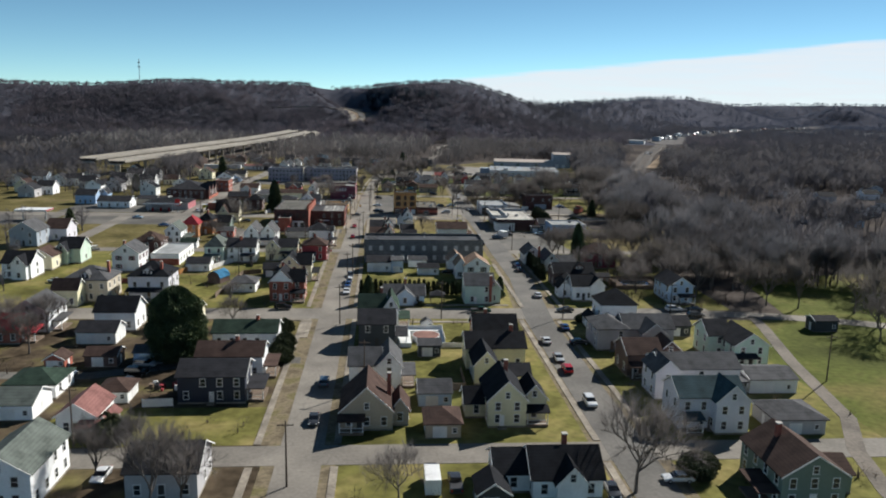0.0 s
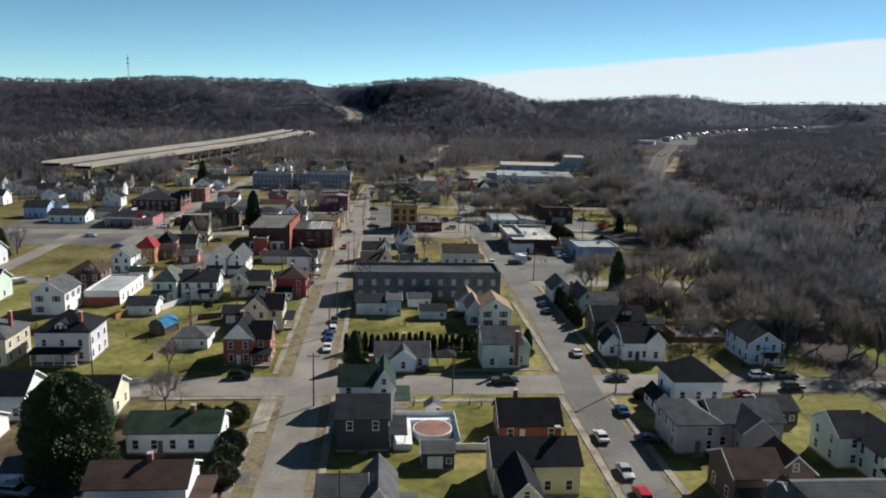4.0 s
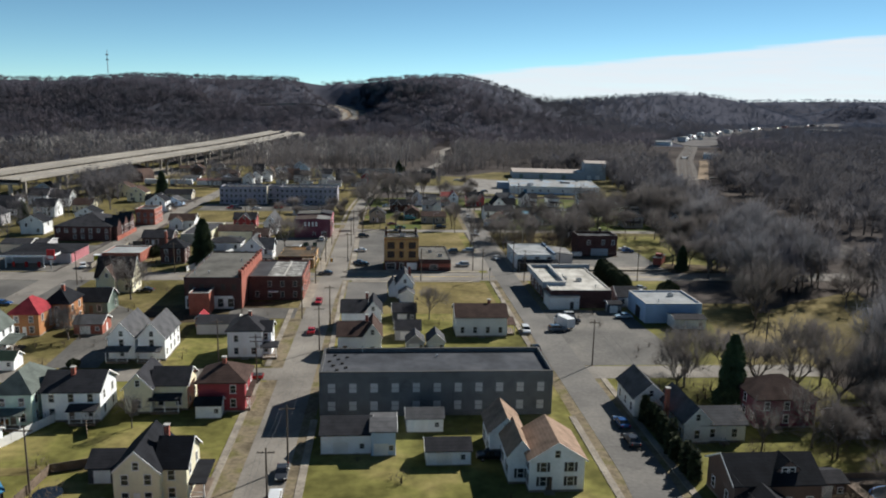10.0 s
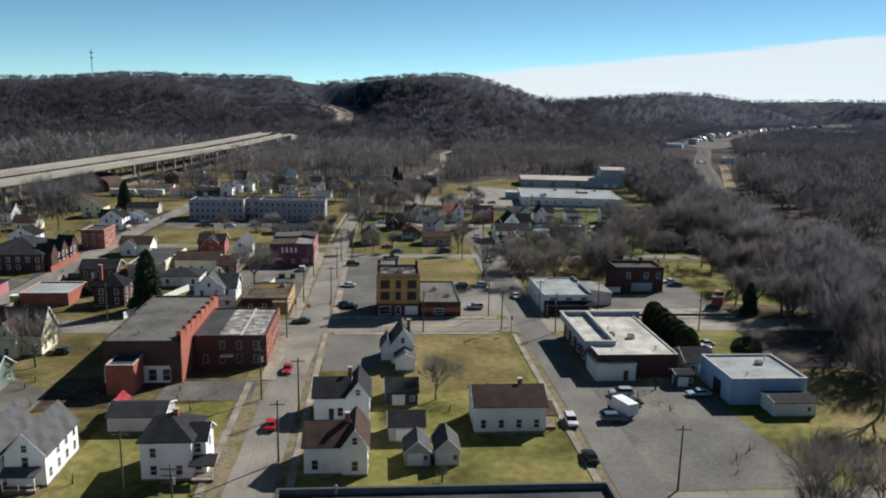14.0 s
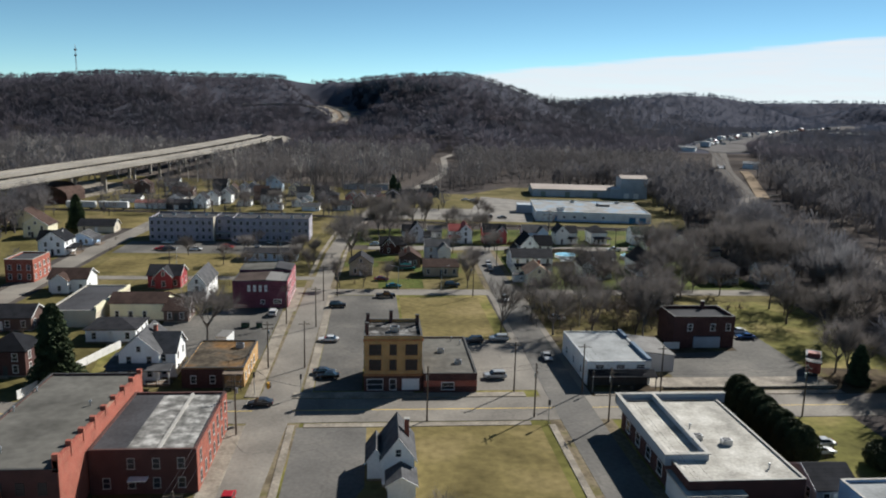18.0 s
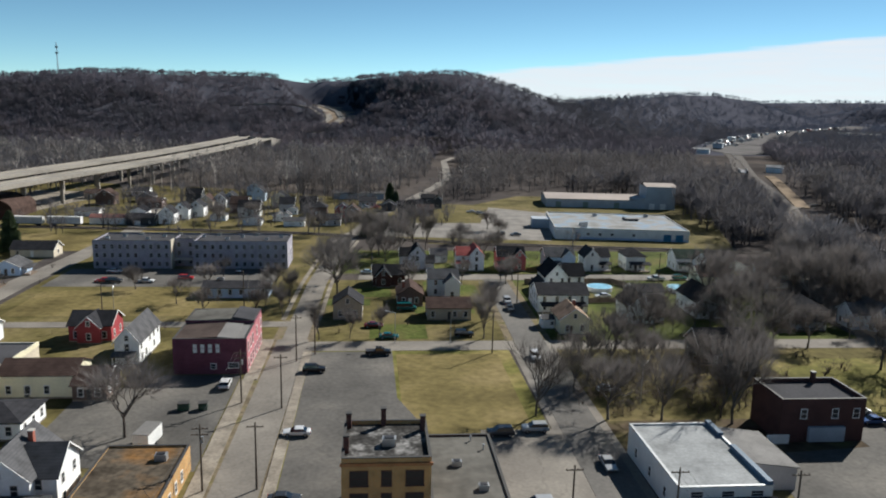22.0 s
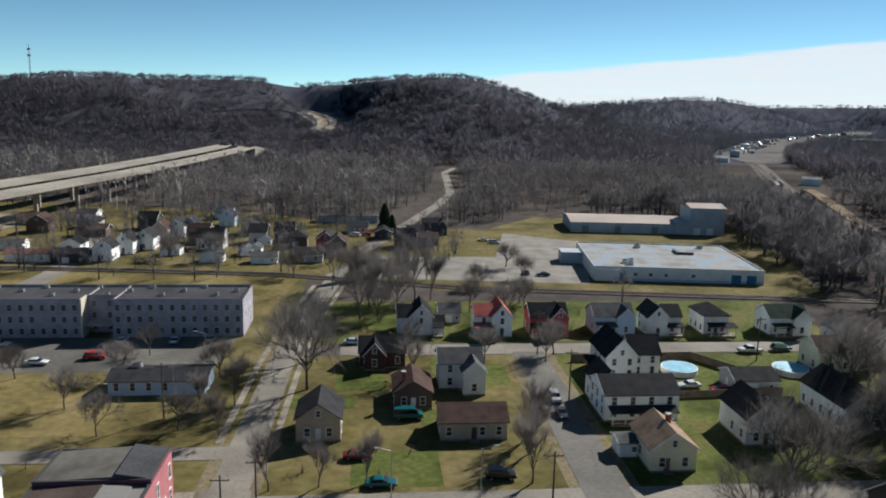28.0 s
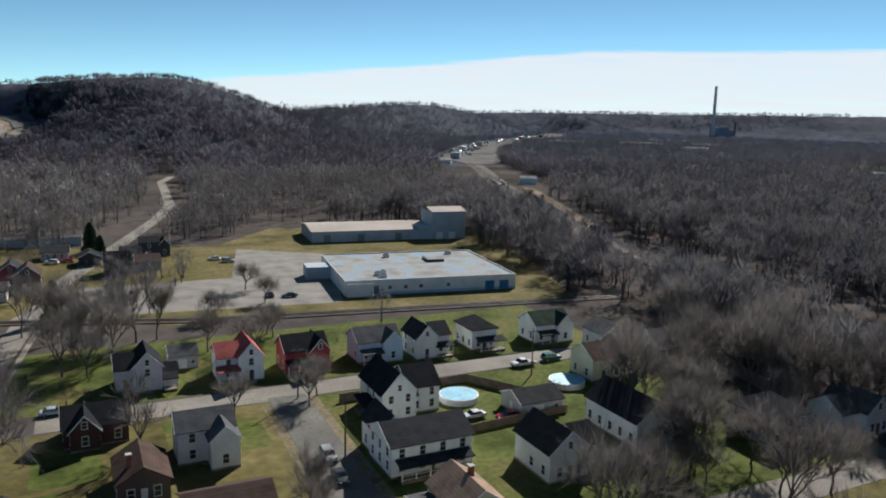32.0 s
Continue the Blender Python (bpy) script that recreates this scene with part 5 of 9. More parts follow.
house("white gabled house with a weathered grey roof", "white", "grey", [(-89.2, -79.7, 180.3, 191, 5.2, 3.0, "y")], porches=[(-79.5, -77.4, 182, 188, 2.5)])
house("yellow house with a brown roof on the corner", "yellow", "brown", [(-88.6, -82, 203.6, 209, 5.0, 2.4, "x")])
house("red brick house with a dull red roof", "brick", "red", [(-94, -82.6, 171.7, 178.6, 3.8, 2.6, "x")], porches=[(-82.4, -79.6, 172.6, 177.4, 2.5)])
outbuilding("tan garage with a shallow grey roof", "pale", "darkgrey", (-70.1, -61.3, 171.6, 178.4, 2.9, 1.8, "x"))
outbuilding("small red brick shed with a brown roof", "brick", "brown", (-70, -65.9, 154.7, 158.8, 2.2, 1.2, "y"), "shed", "shed")
outbuilding("dark brown shed in deep shade", "brown", "brown", (-62.5, -55.9, 156.3, 161.4, 2.5, 1.2, "x"), "shed", "shed")
outbuilding("small pale garage with a brown roof", "pale", "brown", (-52.6, -47.2, 136.3, 142.4, 2.4, 1.6, "h"))
outbuilding("dark open park shelter with a pale roof edge", "charcoal", "darkgrey", (111.7, 117.9, 180.1, 184.6, 3.0, 0.8, "x"), "shelter", "park_shelter", bay=False)
house("white house with a black roof and a lit gable", "white", "black", [(-69.6, -60, 181.6, 190, 5.0, 2.8, "x")])
house("beige square house with a grey hip roof and dormer", "beige", "grey", [(-88, -76, 209, 220, 6.2, 3.2, "h")], dorm=[(-82, 209.6, 6.4, 2.4, 1.2, 3)], chim=[(-77.5, 215, 10.4)])
house("cream house with a black gable roof", "cream", "black", [(-53.4, -45.4, 182.4, 190.6, 4.2, 2.4, "x"), (-53.2, -49.6, 180, 184, 3.4, 1.4, "y")])
house("large pale lilac house with a black hip roof and dormer", "lilac", "black", [(-71.3, -60.2, 211.6, 222, 6.8, 3.6, "h")], porches=[(-71.3, -62, 208.8, 211.4, 2.9)], dorm=[(-66, 212.0, 6.9, 2.4, 1.3, 3)], chim=[(-62.6, 214, 10.6)])
house("white house with violet shutters and a grey roof", "white", "grey", [(-88, -79.6, 247.5, 258, 6.2, 2.8, "y")], chim=[(-85, 251, 9.6)], shutters=SIDING["maroon"])
house("brown brick house with a dark hip roof and dormer", "darkbrick", "brown", [(-89.2, -79.6, 272.4, 281.6, 5.4, 3.2, "h")], dorm=[(-83, 273, 5.5, 2.4, 1.2, 3)])
outbuilding("white garage with a dark roof beside a white fence", "white", "darkgrey", (-64.8, -57.2, 248.1, 254.6, 2.7, 1.6, "x"))
outbuilding("low white garage with a grey hip roof", "white", "grey", (-44.8, -37.8, 220.5, 228, 2.7, 1.8, "h"))
brick_gable = house("red brick house with a white gable and black roof", "brick", "black", [(-32, -25.8, 209.6, 219.6, 5.9, 3.2, "y"), (-26.4, -22.4, 211, 218, 5.7, 2.8, "x")], porches=[(-26, -22.2, 208, 210.8, 2.8)], chim=[(-29, 216, 10.2)])
bm = bmesh.new()
solid(bm, [(-3.1, -5.08, 5.9), (3.1, -5.08, 5.9), (0, -5.08, 9.05)], [(-3.1, -5.0, 5.9), (3.1, -5.0, 5.9), (0, -5.0, 9.05)])
part("gable_panel", bm, SIDING["white"], brick_gable, "white boarded gable")
house("cream and green two-storey house with a black roof", "cream", "black", [(-32.4, -26.2, 233.2, 243, 5.6, 3.0, "y"), (-27, -22.8, 234.4, 242, 5.6, 2.8, "x")], porches=[(-22.8, -20.6, 235, 241, 2.7)], chim=[(-26.5, 239, 9.8)])
outbuilding("dark shed beside the cream house", "charcoal", "darkgrey", (-38.6, -33.6, 240.5, 246, 2.6, 1.6, "x"), "shed", "shed")
house("white house with a grey-green hip roof", "mint", "greygreen", [(-61.6, -55.2, 260.8, 271.5, 6.0, 3.2, "h")], porches=[(-61.4, -56.4, 258.8, 260.6, 2.8)])
house("white two-storey house with a dark roof", "white", "darkgrey", [(-54.4, -44.6, 262.8, 271, 5.6, 2.4, "x")], porches=[(-49.4, -45, 260.8, 262.6, 2.7)], chim=[(-50, 266, 8.9)])
house("cream house with grey cross gables", "cream", "darkgrey", [(-41.6, -36.8, 266, 275, 4.9, 2.6, "y"), (-37.2, -30.9, 267.4, 274.4, 4.9, 2.2, "x")], porches=[(-37, -32, 265.4, 267.2, 2.6)])
house("red wooden house with a dark hip roof", "red", "brown", [(-28.8, -20.4, 266.2, 274.6, 5.6, 2.8, "h")], porches=[(-21.6, -19.6, 266.6, 273, 2.8)], chim=[(-24.6, 270, 9.2)])
outbuilding("small white porch annex with a black roof", "white", "black", (-28.6, -24.2, 263.4, 266.0, 2.6, 0.9, "x"), "annex", "annex", bay=False)
house("white two-storey house with a dark hip roof", "white", "darkgrey", [(-29.2, -21.8, 295.3, 304, 6.2, 2.6, "h"), (-22.4, -20, 296.8, 302, 5.8, 1.6, "x")], porches=[(-21.8, -18.6, 294.4, 297, 2.7)], chim=[(-25, 300, 9.4)])
house("white narrow house with a grey gable roof", "white", "grey", [(-54.2, -48.6, 294.5, 306, 5.2, 3.2, "y")], porches=[(-54.2, -49.6, 292.4, 294.3, 2.6)])
house("white narrow house with a grey gable roof", "white", "grey", [(-47.8, -42.2, 294.2, 306, 5.2, 3.2, "y")], porches=[(-47.6, -43, 292.2, 294, 2.6)])
outbuilding("long low grey garage with a dark roof", "grey", "darkgrey", (-40, -30.6, 312.6, 319.6, 2.7, 1.2, "x"), bay=False)
outbuilding("small red barn-like shed on the grass", "barn", "red", (-41.6, -39.4, 318.4, 322.4, 2.4, 1.1, "y"), "shed", "shed")
house("white house with a grey-green roof and a side porch", "white", "greygreen", [(-84.8, -78.8, 296.4, 306, 5.4, 2.8, "y")], porches=[(-78.6, -75.6, 298, 304, 2.5)])
house("orange brick house with a bright red hip roof", "orange", "red", [(-82.4, -75.8, 311.5, 320, 5.4, 3.4, "h")])
house("orange brick house with a dark hip roof", "orange", "black", [(-77.4, -71.6, 318.6, 327, 6.0, 3.2, "h")], chim=[(-74, 322, 10)])
outbuilding("low brick garage with a pale roof", "brick", "grey", (-68.6, -62, 313, 319, 2.6, 1.4, "x"))
house("tan gothic house with a steep dark roof", "cream", "brown", [(-77.4, -67.2, 352, 360, 5.0, 5.0, "x"), (-75.6, -71.4, 349.8, 354, 5, 3.2, "y")])
house("dark green house with a black roof", "green", "black", [(-75, -66.6, 330, 338, 3.6, 2.6, "x")])
outbuilding("low house with green roof", "white", "green", (-77, -71, 288.5, 292.5, 2.4, 1.2, "x"), "shed", "shed", bay=False)

# long low shop with a white roof and a brick front
shop = tagged(empty("long_shop", -73, 268), "long low white building with a pale flat roof and brick front", "building")
flat_building(shop, -6, 3.4, -9.8, 10.5, 3.6, SIDING["white"], MEMBRANE["lightgrey"], 0.3)
part("shop_front", boxes((-6.05, 3.45, -9.95, -9.8, 0, 2.2)), BRICK["brick"], shop)
windows_on(shop, "E", -9, 10, 3.4, 1, random.Random(3), gap=3.4)

# blue-roofed garden barn
barn = tagged(empty("garden_barn", -51.2, 234, 0, -22), "small dark brown garden shed with a blue gambrel roof", "shed")
sec = [(-2.2, 0), (2.2, 0), (2.2, 1.9), (1.4, 3.1), (0, 3.7), (-1.4, 3.1), (-2.2, 1.9)]
bm = bmesh.new()
solid(bm, [(x, -2.6, z) for x, z in sec], [(x, 2.6, z) for x, z in sec])
bmesh.ops.recalc_face_normals(bm, faces=bm.faces[:])
part("wall", bm, SIDING["brown"], barn)
bm = bmesh.new()
top = [(-2.4, 1.75), (-1.5, 3.15), (0, 3.8), (1.5, 3.15), (2.4, 1.75), (2.4, 1.9), (1.5, 3.3), (0, 3.95), (-1.5, 3.3), (-2.4, 1.9)]
a, b = [bm.verts.new((x, -2.8, z)) for x, z in top], [bm.verts.new((x, 2.8, z)) for x, z in top]
for i in range(10):
    bm.faces.new((a[i], a[(i + 1) % 10], b[(i + 1) % 10], b[i]))
for e in (a, b):
    for i in range(4):
        bm.faces.new((e[i], e[i + 1], e[8 - i], e[9 - i]))
bmesh.ops.recalc_face_normals(bm, faces=bm.faces[:])
part("roof", bm, ROOF["bluetin"], barn)
part("barn_door", boxes((-0.9, 0.9, -2.66, -2.6, 0.1, 2.0)), WOOD, barn)

# ---- houses between the streets ----
house("dark grey two-storey house with a grey roof", "charcoal", "darkgrey", [(-5.6, 2.8, 168.4, 177, 5.8, 2.4, "x")], porches=[(3, 5.6, 169, 175, 2.6)])
house("white house with grey cross-gable roof", "white", "grey", [(-6.6, -0.4, 142.6, 151, 5.0, 2.4, "x"), (-1.0, 3.6, 142, 151.4, 5.2, 2.6, "y")], porches=[(3.8, 6.4, 143, 149, 2.7)])
house("tan bungalow with a broad brown gable roof", "tan", "brown", [(-7.2, 1.8, 123.2, 134, 3.7, 4.2, "y"), (1.6, 4.6, 125, 131, 3.2, 2.0, "y")], porches=[(-7.4, -3.2, 121.2, 123, 2.5)], chim=[(1.2, 129, 8.4)], dorm=[])
outbuilding("pale blue garage with a grey gable roof", "ice", "grey", (6.8, 13, 133.5, 140, 2.7, 1.6, "x"))
outbuilding("tan garage with a brown hip roof", "tan", "brown", (7.4, 13.4, 119.8, 126.6, 2.6, 1.8, "h"))
outbuilding("small dark shed with a white door", "charcoal", "grey", (8, 13, 162, 166.6, 2.7, 0.9, "x"), "shed", "shed")
outbuilding("small white garden shed", "white", "grey", (9.6, 12.2, 181.6, 184, 2.0, 0.9, "y"), "shed", "shed")
house("white house with a black hip roof and chimney", "white", "black", [(21.7, 32, 98.8, 107.6, 3.4, 3.0, "x"), (16.6, 22, 101, 108.6, 3.2, 2.2, "x"), (25, 29.4, 97.4, 102, 3.3, 2.4, "y")], chim=[(27.4, 104.6, 7.6)])
outbuilding("small annex with a black roof", "charcoal", "black", (13.4, 18, 96, 101.4, 2.6, 1.6, "y"), "shed", "shed")
house("pale yellow house with black cross-gable roofs", "yellow", "black", [(18.6, 25.4, 123.8, 134.6, 5.2, 3.4, "y"), (25, 29.4, 126, 132.6, 4.6, 2.4, "y"), (15, 19, 128, 134, 3.0, 2, "x")], porches=[(25.6, 29.4, 123.8, 126, 2.7)], chim=[(22.6, 131, 10)])
house("yellow house with a black roof", "yellow", "black", [(17.9, 30.6, 153.2, 161.6, 5.0, 2.4, "x"), (18.6, 23.4, 144.4, 153.4, 4.4, 2.6, "y")], chim=[(28, 157.6, 8.8)])
outbuilding("yellow annex with a dark roof", "yellow", "darkgrey", (24.6, 29.4, 140.6, 146.4, 3.4, 1.6, "x"), "annex", "annex")
house("brick bungalow with a black hip roof", "brick", "black", [(21.6, 32, 171, 179.6, 3.2, 3.0, "x")], chim=[(25, 177, 7)])
house("white house with a green-black roof and a cross gable", "white", "green", [(-6, 0.6, 183.5, 190.6, 5.6, 2.6, "x"), (0.2, 3.8, 182.4, 191, 5.8, 3.0, "y")], porches=[(3.9, 6.6, 183.4, 189, 2.6)], chim=[(-0.4, 188.6, 9.4)])
house("low pale blue bungalow with a grey roof", "ice", "grey", [(0.2, 11.6, 206.4, 213.6, 3.0, 2.2, "x"), (3.6, 8.6, 204.6, 210, 3.0, 2.0, "y")], chim=[(6.4, 212, 6.4)])
house("pale green house with a grey roof and brick chimney", "mint", "grey", [(23.2, 31.4, 206.6, 215, 5.8, 2.6, "x"), (29.6, 33.6, 208, 216, 4.6, 2.2, "y")], chim=[(30.4, 206.2, 8.6)])
house("white house with dark shutters and a tan roof", "white", "tan", [(26, 34.2, 235.4, 245, 5.2, 2.6, "y"), (23.4, 27, 238, 246, 4.8, 2.2, "y"), (21.6, 27, 246, 254, 4.6, 2.4, "y")], shutters=DARKTRIM)
outbuilding("white garage with a dark roof and corner window", "white", "darkgrey", (-5.4, 2.6, 248.6, 256, 3.4, 1.6, "x"), win=True)
outbuilding("white flat-fronted workshop beside a lawn", "ice", "grey", (2.7, 6.6, 247.8, 255, 4.2, 0.7, "x"), "workshop", "workshop")
outbuilding("small white shed with a grey roof", "pale", "grey", (8.7, 15, 256.4, 261, 2.6, 1.0, "x"), "shed", "shed")
outbuilding("small white garage with a dark roof", "white", "darkgrey", (11.4, 18.4, 244.2, 249, 2.5, 1.1, "x"))
gazebo = tagged(empty("gazebo", 15.5, 209), "small dark open garden shelter", "shelter")
part("roof", hip_roof(-2, 2, -2, 2, 2.5, 1.3, 0.2), ROOF["darkgrey"], gazebo)
for sx in (-1.9, 1.9):
    for sy in (-1.9, 1.9):
        part("post", boxes((sx - 0.08, sx + 0.08, sy - 0.08, sy + 0.08, 0, 2.5)), WOOD, gazebo)
house("white house with a brown roof", "white", "brown", [(-5.4, 1.2, 296, 304, 4.8, 2.2, "x"), (0.4, 4.2, 295.4, 304.4, 5.0, 2.6, "y")], chim=[(1, 300, 8.4)])
house("white house with a grey cross-gable roof", "white", "darkgrey", [(-5.6, 0.6, 315.8, 323.6, 4.6, 2.2, "x"), (0.2, 4.2, 315.2, 324, 4.8, 2.6, "y")], chim=[(0.6, 321, 8.2)])
outbuilding("dark weathered garage beside a yard", "charcoal", "darkgrey", (7.2, 13.2, 322.4, 329, 2.7, 1.6, "x"))
outbuilding("grey weathered garage beside a yard", "grey", "darkgrey", (7.6, 13.6, 307.2, 313, 2.7, 1.6, "x"))
outbuilding("small grey shed with a gable front", "grey", "grey", (10, 14, 298.4, 303.4, 2.4, 1.8, "y"), "shed", "shed")
outbuilding("small grey shed with a gable front", "pale", "grey", (14.8, 18.6, 298.4, 304, 2.6, 1.8, "y"), "shed", "shed")
house("pale mint house with a brown and grey roof", "pale", "brown", [(22.4, 34.8, 309.8, 318.6, 5.0, 2.2, "x")], porches=[(35, 37, 311, 316, 2.6)], chim=[(31, 315, 8)])
house("white gable house with a grey roof on the corner", "white", "grey", [(8.6, 13.4, 345, 354, 4.6, 3.2, "y"), (6.4, 9, 347, 353, 3.4, 1.8, "y"), (9.4, 13.4, 340.4, 345.2, 2.8, 1.2, "y")], chim=[(12.4, 350, 8.6)])

# ---- houses east of the second street ----
house("pale grey house with a teal-grey cross-gable roof", "lilac", "teal", [(52.4, 64.2, 122, 130, 6.2, 2.4, "x"), (58.2, 64.2, 119.8, 126, 6.2, 2.8, "y")], porches=[(53, 56, 119.4, 121.8, 2.8)])
house("large pale lilac house with a grey roof", "lilac", "grey", [(55, 70.8, 137.4, 146, 5.8, 2.0, "x"), (53, 58, 135.6, 143, 5.8, 2.2, "y")], porches=[(70.9, 73, 138, 144, 2.7)])
house("brown house with a brown roof and pale dormer gable", "brown", "brown", [(51.6, 59, 148.4, 157, 5.0, 2.4, "x"), (58.6, 64.6, 150.4, 156.6, 4.6, 2.6, "y")], porches=[(52, 58, 146.2, 148.2, 2.8)])
house("grey house with a broad grey roof", "grey", "grey", [(50, 57.4, 165.8, 175.6, 5.2, 2.2, "h"), (57, 68.8, 167, 175.6, 5.0, 2.4, "x"), (60.2, 65.6, 163.6, 170, 4.8, 2.2, "y")])
house("pale green house with a red brick end and grey roof", "mint", "darkgrey", [(77.4, 85.2, 153.6, 164, 5.2, 2.6, "y"), (74.2, 79.4, 160, 168, 5.6, 2.6, "x")], porches=[(77, 82, 151.6, 153.4, 2.7)])
outbuilding("long low garage with a grey metal roof", "pale", "grey", (73.7, 83.6, 138.5, 147, 3.0, 1.2, "x"), win=True)
outbuilding("garage with a grey hip roof", "grey", "grey", (69, 78.2, 119.4, 128, 2.8, 2.0, "h"))
house("grey-green house with a brown gable roof", "green", "brown", [(56.6, 66.2, 94.6, 107, 5.4, 3.0, "y"), (65.8, 70, 99, 106, 3.2, 1.6, "x")], porches=[(53.6, 56.4, 95, 101, 2.6)], chim=[(60, 103, 9.6)])
house("white house with a nearly black hip roof", "white", "black", [(55, 64, 180, 188.6, 7.2, 3.4, "h"), (52.4, 55.2, 182, 188, 2.8, 1.4, "y")], porches=[(56, 60, 177.8, 179.8, 2.7)])
outbuilding("dark shed with a grey roof", "charcoal", "darkgrey", (70.6, 77, 176.6, 184, 2.8, 1.6, "x"), "shed", "shed")
house("light blue gabled house with a dark roof", "ice", "darkgrey", [(83.2, 90.4, 208, 220, 5.4, 2.4, "y")], porches=[(86, 90.6, 206.2, 207.8, 2.4)])
house("white house with a black roof and cross gable", "white", "black", [(55.4, 62, 211, 218.6, 4.6, 2.4, "x"), (60.6, 64.8, 210.4, 218, 4.8, 2.2, "y"), (52, 55.6, 214, 219, 3.4, 2.2, "y")])
house("dark brown house with a black roof and wide dormer", "brown", "black", [(53.6, 66.4, 228, 236.6, 4.6, 2.6, "x"), (54, 60.6, 221, 227.6, 2.8, 2.0, "y")], dorm=[(62, 229.4, 4.9, 3.2, 1.2, 3)])
outbuilding("low dark annex with a flat-looking roof", "brown", "darkgrey", (67, 72.6, 231.6, 236, 2.6, 0.8, "x"), "shed", "shed")
house("pale house with a grey roof and a long back wing", "pale", "grey", [(58.6, 66.4, 250.6, 257.4, 3.4, 1.8, "x"), (55.4, 60, 250.2, 262, 4.0, 2.4, "y"), (50.4, 56.4, 261, 271, 4.0, 2.6, "y")], chim=[(54.4, 256, 7.8)])
house("dark red house half hidden by bare trees", "maroon", "brown", [(71, 82, 256, 265, 5.4, 3.2, "h")])
outbuilding("low brown shed with a brown roof", "brown", "brown", (84.5, 93.4, 251, 258, 2.6, 1.8, "x"), "shed", "shed")

# ---- brick and shop buildings on the west side ----
tall = tagged(empty("brick_building", -40, 353), "two-storey red brick block with a stepped parapet and grey flat roof", "building")
# shade put into the walls as darker brick; the sunny side gets bright brick
flat_building(tall, -8.4, 6.6, -17.6, 17.6, 8.4, BRICK["darkbrick"], MEMBRANE["mid"], 0.25, DARKTRIM)
for k in range(9):
    part("parapet_pier", boxes((6.0, 6.8, -17.6 + k * 4.33, -16.9 + k * 4.33, 8.2, 10.7 - 0.16 * k)), BRICK["brick"], tall)
for k in range(8):
    part("stepped_parapet", boxes((6.1, 6.7, -17.6 + k * 4.4, -13.2 + k * 4.4, -0.1 if k < 0 else 8.2, 9.9 - 0.16 * k)), BRICK["brick"], tall)
part("side_wall", boxes((6.6, 6.75, -17.6, 17.6, 0, 8.6)), BRICK["brick"], tall)
part("store_front", boxes((-8.2, 4.4, -17.85, -17.6, 0.1, 3.6)), TRIM, tall)
for k in range(5):
    window(tall, -7 + k * 2.7, -17.85, 0.6, 1.5, 2.3, 0)
windows_on(tall, "S", -8, 6, -17.6, 1, random.Random(5), z0=5.2, gap=2.6, pane=BOARDED, frame_mat=DARKTRIM)
for x, y in ((-3, -12), (-6.6, -13), (3, 4), (-7.6, -8), (-7.6, 2), (-7.6, 10)):
    roof_pipe(tall, x, y, 8.4)
row = tagged(empty("brick_shops", -26.4, 355), "row of two-storey red brick shops with worn grey roofs", "building")
# dark brick paints the shaded south front, plain brick the lit east side
flat_building(row, -6.6, 8.4, -10.6, 11, 6.6, BRICK["darkbrick"], MEMBRANE["worn"], 0.25, BRICK["darkbrick"])
part("side_wall", boxes((8.4, 8.52, -10.6, 11, 0, 6.8)), BRICK["brick"], row)
part("side_roof", boxes((-6.3, -1.6, -10.3, 10.7, 6.6, 6.66)), MEMBRANE["dark"], row)
part("roof_seam", boxes((2.8, 3.3, -10.3, 10.7, 6.6, 6.9)), COPING, row)
windows_on(row, "S", -6, 8, -10.6, 2, random.Random(6), z0=1.0, storey=3.0, gap=3.0, frame_mat=COPING)
windows_on(row, "E", -10, 10.6, 8.52, 2, random.Random(7), z0=0.9, storey=3.2, gap=2.7, h=1.8, frame_mat=COPING, skip=0.05)
awning = part("awning", boxes((-1, 1.6, -12, -10.6, 2.6, 2.75)), TRIM, row)
redbox = tagged(empty("red_block", -43.2, 332.6), "small flat red brick block", "building")
flat_building(redbox, -2.6, 2.6, -3.4, 3.6, 5.6, BRICK["brick"], MEMBRANE["dark"], 0.3)
house("white house with steep grey cross gables and porch", "white", "grey", [(-43.4, -35.6, 389, 400, 6.0, 3.4, "y"), (-37.6, -32.8, 390.6, 398.4, 5.7, 3.0, "x")], porches=[(-45, -33, 386.2, 388.8, 3.2), (-46, -43.6, 388.9, 396, 3.1)], chim=[(-38, 396, 9.8)])
tan_shop = tagged(empty("tan_shop", -24.4, 393.4), "one-storey tan brick shop with a rusty flat roof", "building")
flat_building(tan_shop, -6, 6.0, -8, 9.4, 3.9, BRICK["ochre"], MEMBRANE["rust"], 0.2, DARKTRIM)
part("front_wall", boxes((-6.02, 2.2, -8.14, -8.005, 0, 3.9)), BRICK["darkbrick"], tan_shop, "dark brown brick front")
part("entrance_canopy", boxes((2.2, 6.0, -10.2, -8.005, 3.3, 3.6)), WOOD, tan_shop)
for x in (2.4, 4.0, 5.7):
    part("canopy_post", boxes((x - 0.07, x + 0.07, -10.1, -9.96, 0, 3.3)), WOOD, tan_shop)
trailer = tagged(empty("box_trailer", -27.2, 411.4, 0, -8), "small white box trailer parked in a yard", "trailer")
part("box", boxes((-1.3, 1.3, -2.6, 2.6, 0.6, 2.9)), SIDING["pale"], trailer)
part("box_roof", boxes((-1.34, 1.34, -2.64, 2.64, 2.9, 3.0)), MEMBRANE["grey"], trailer)
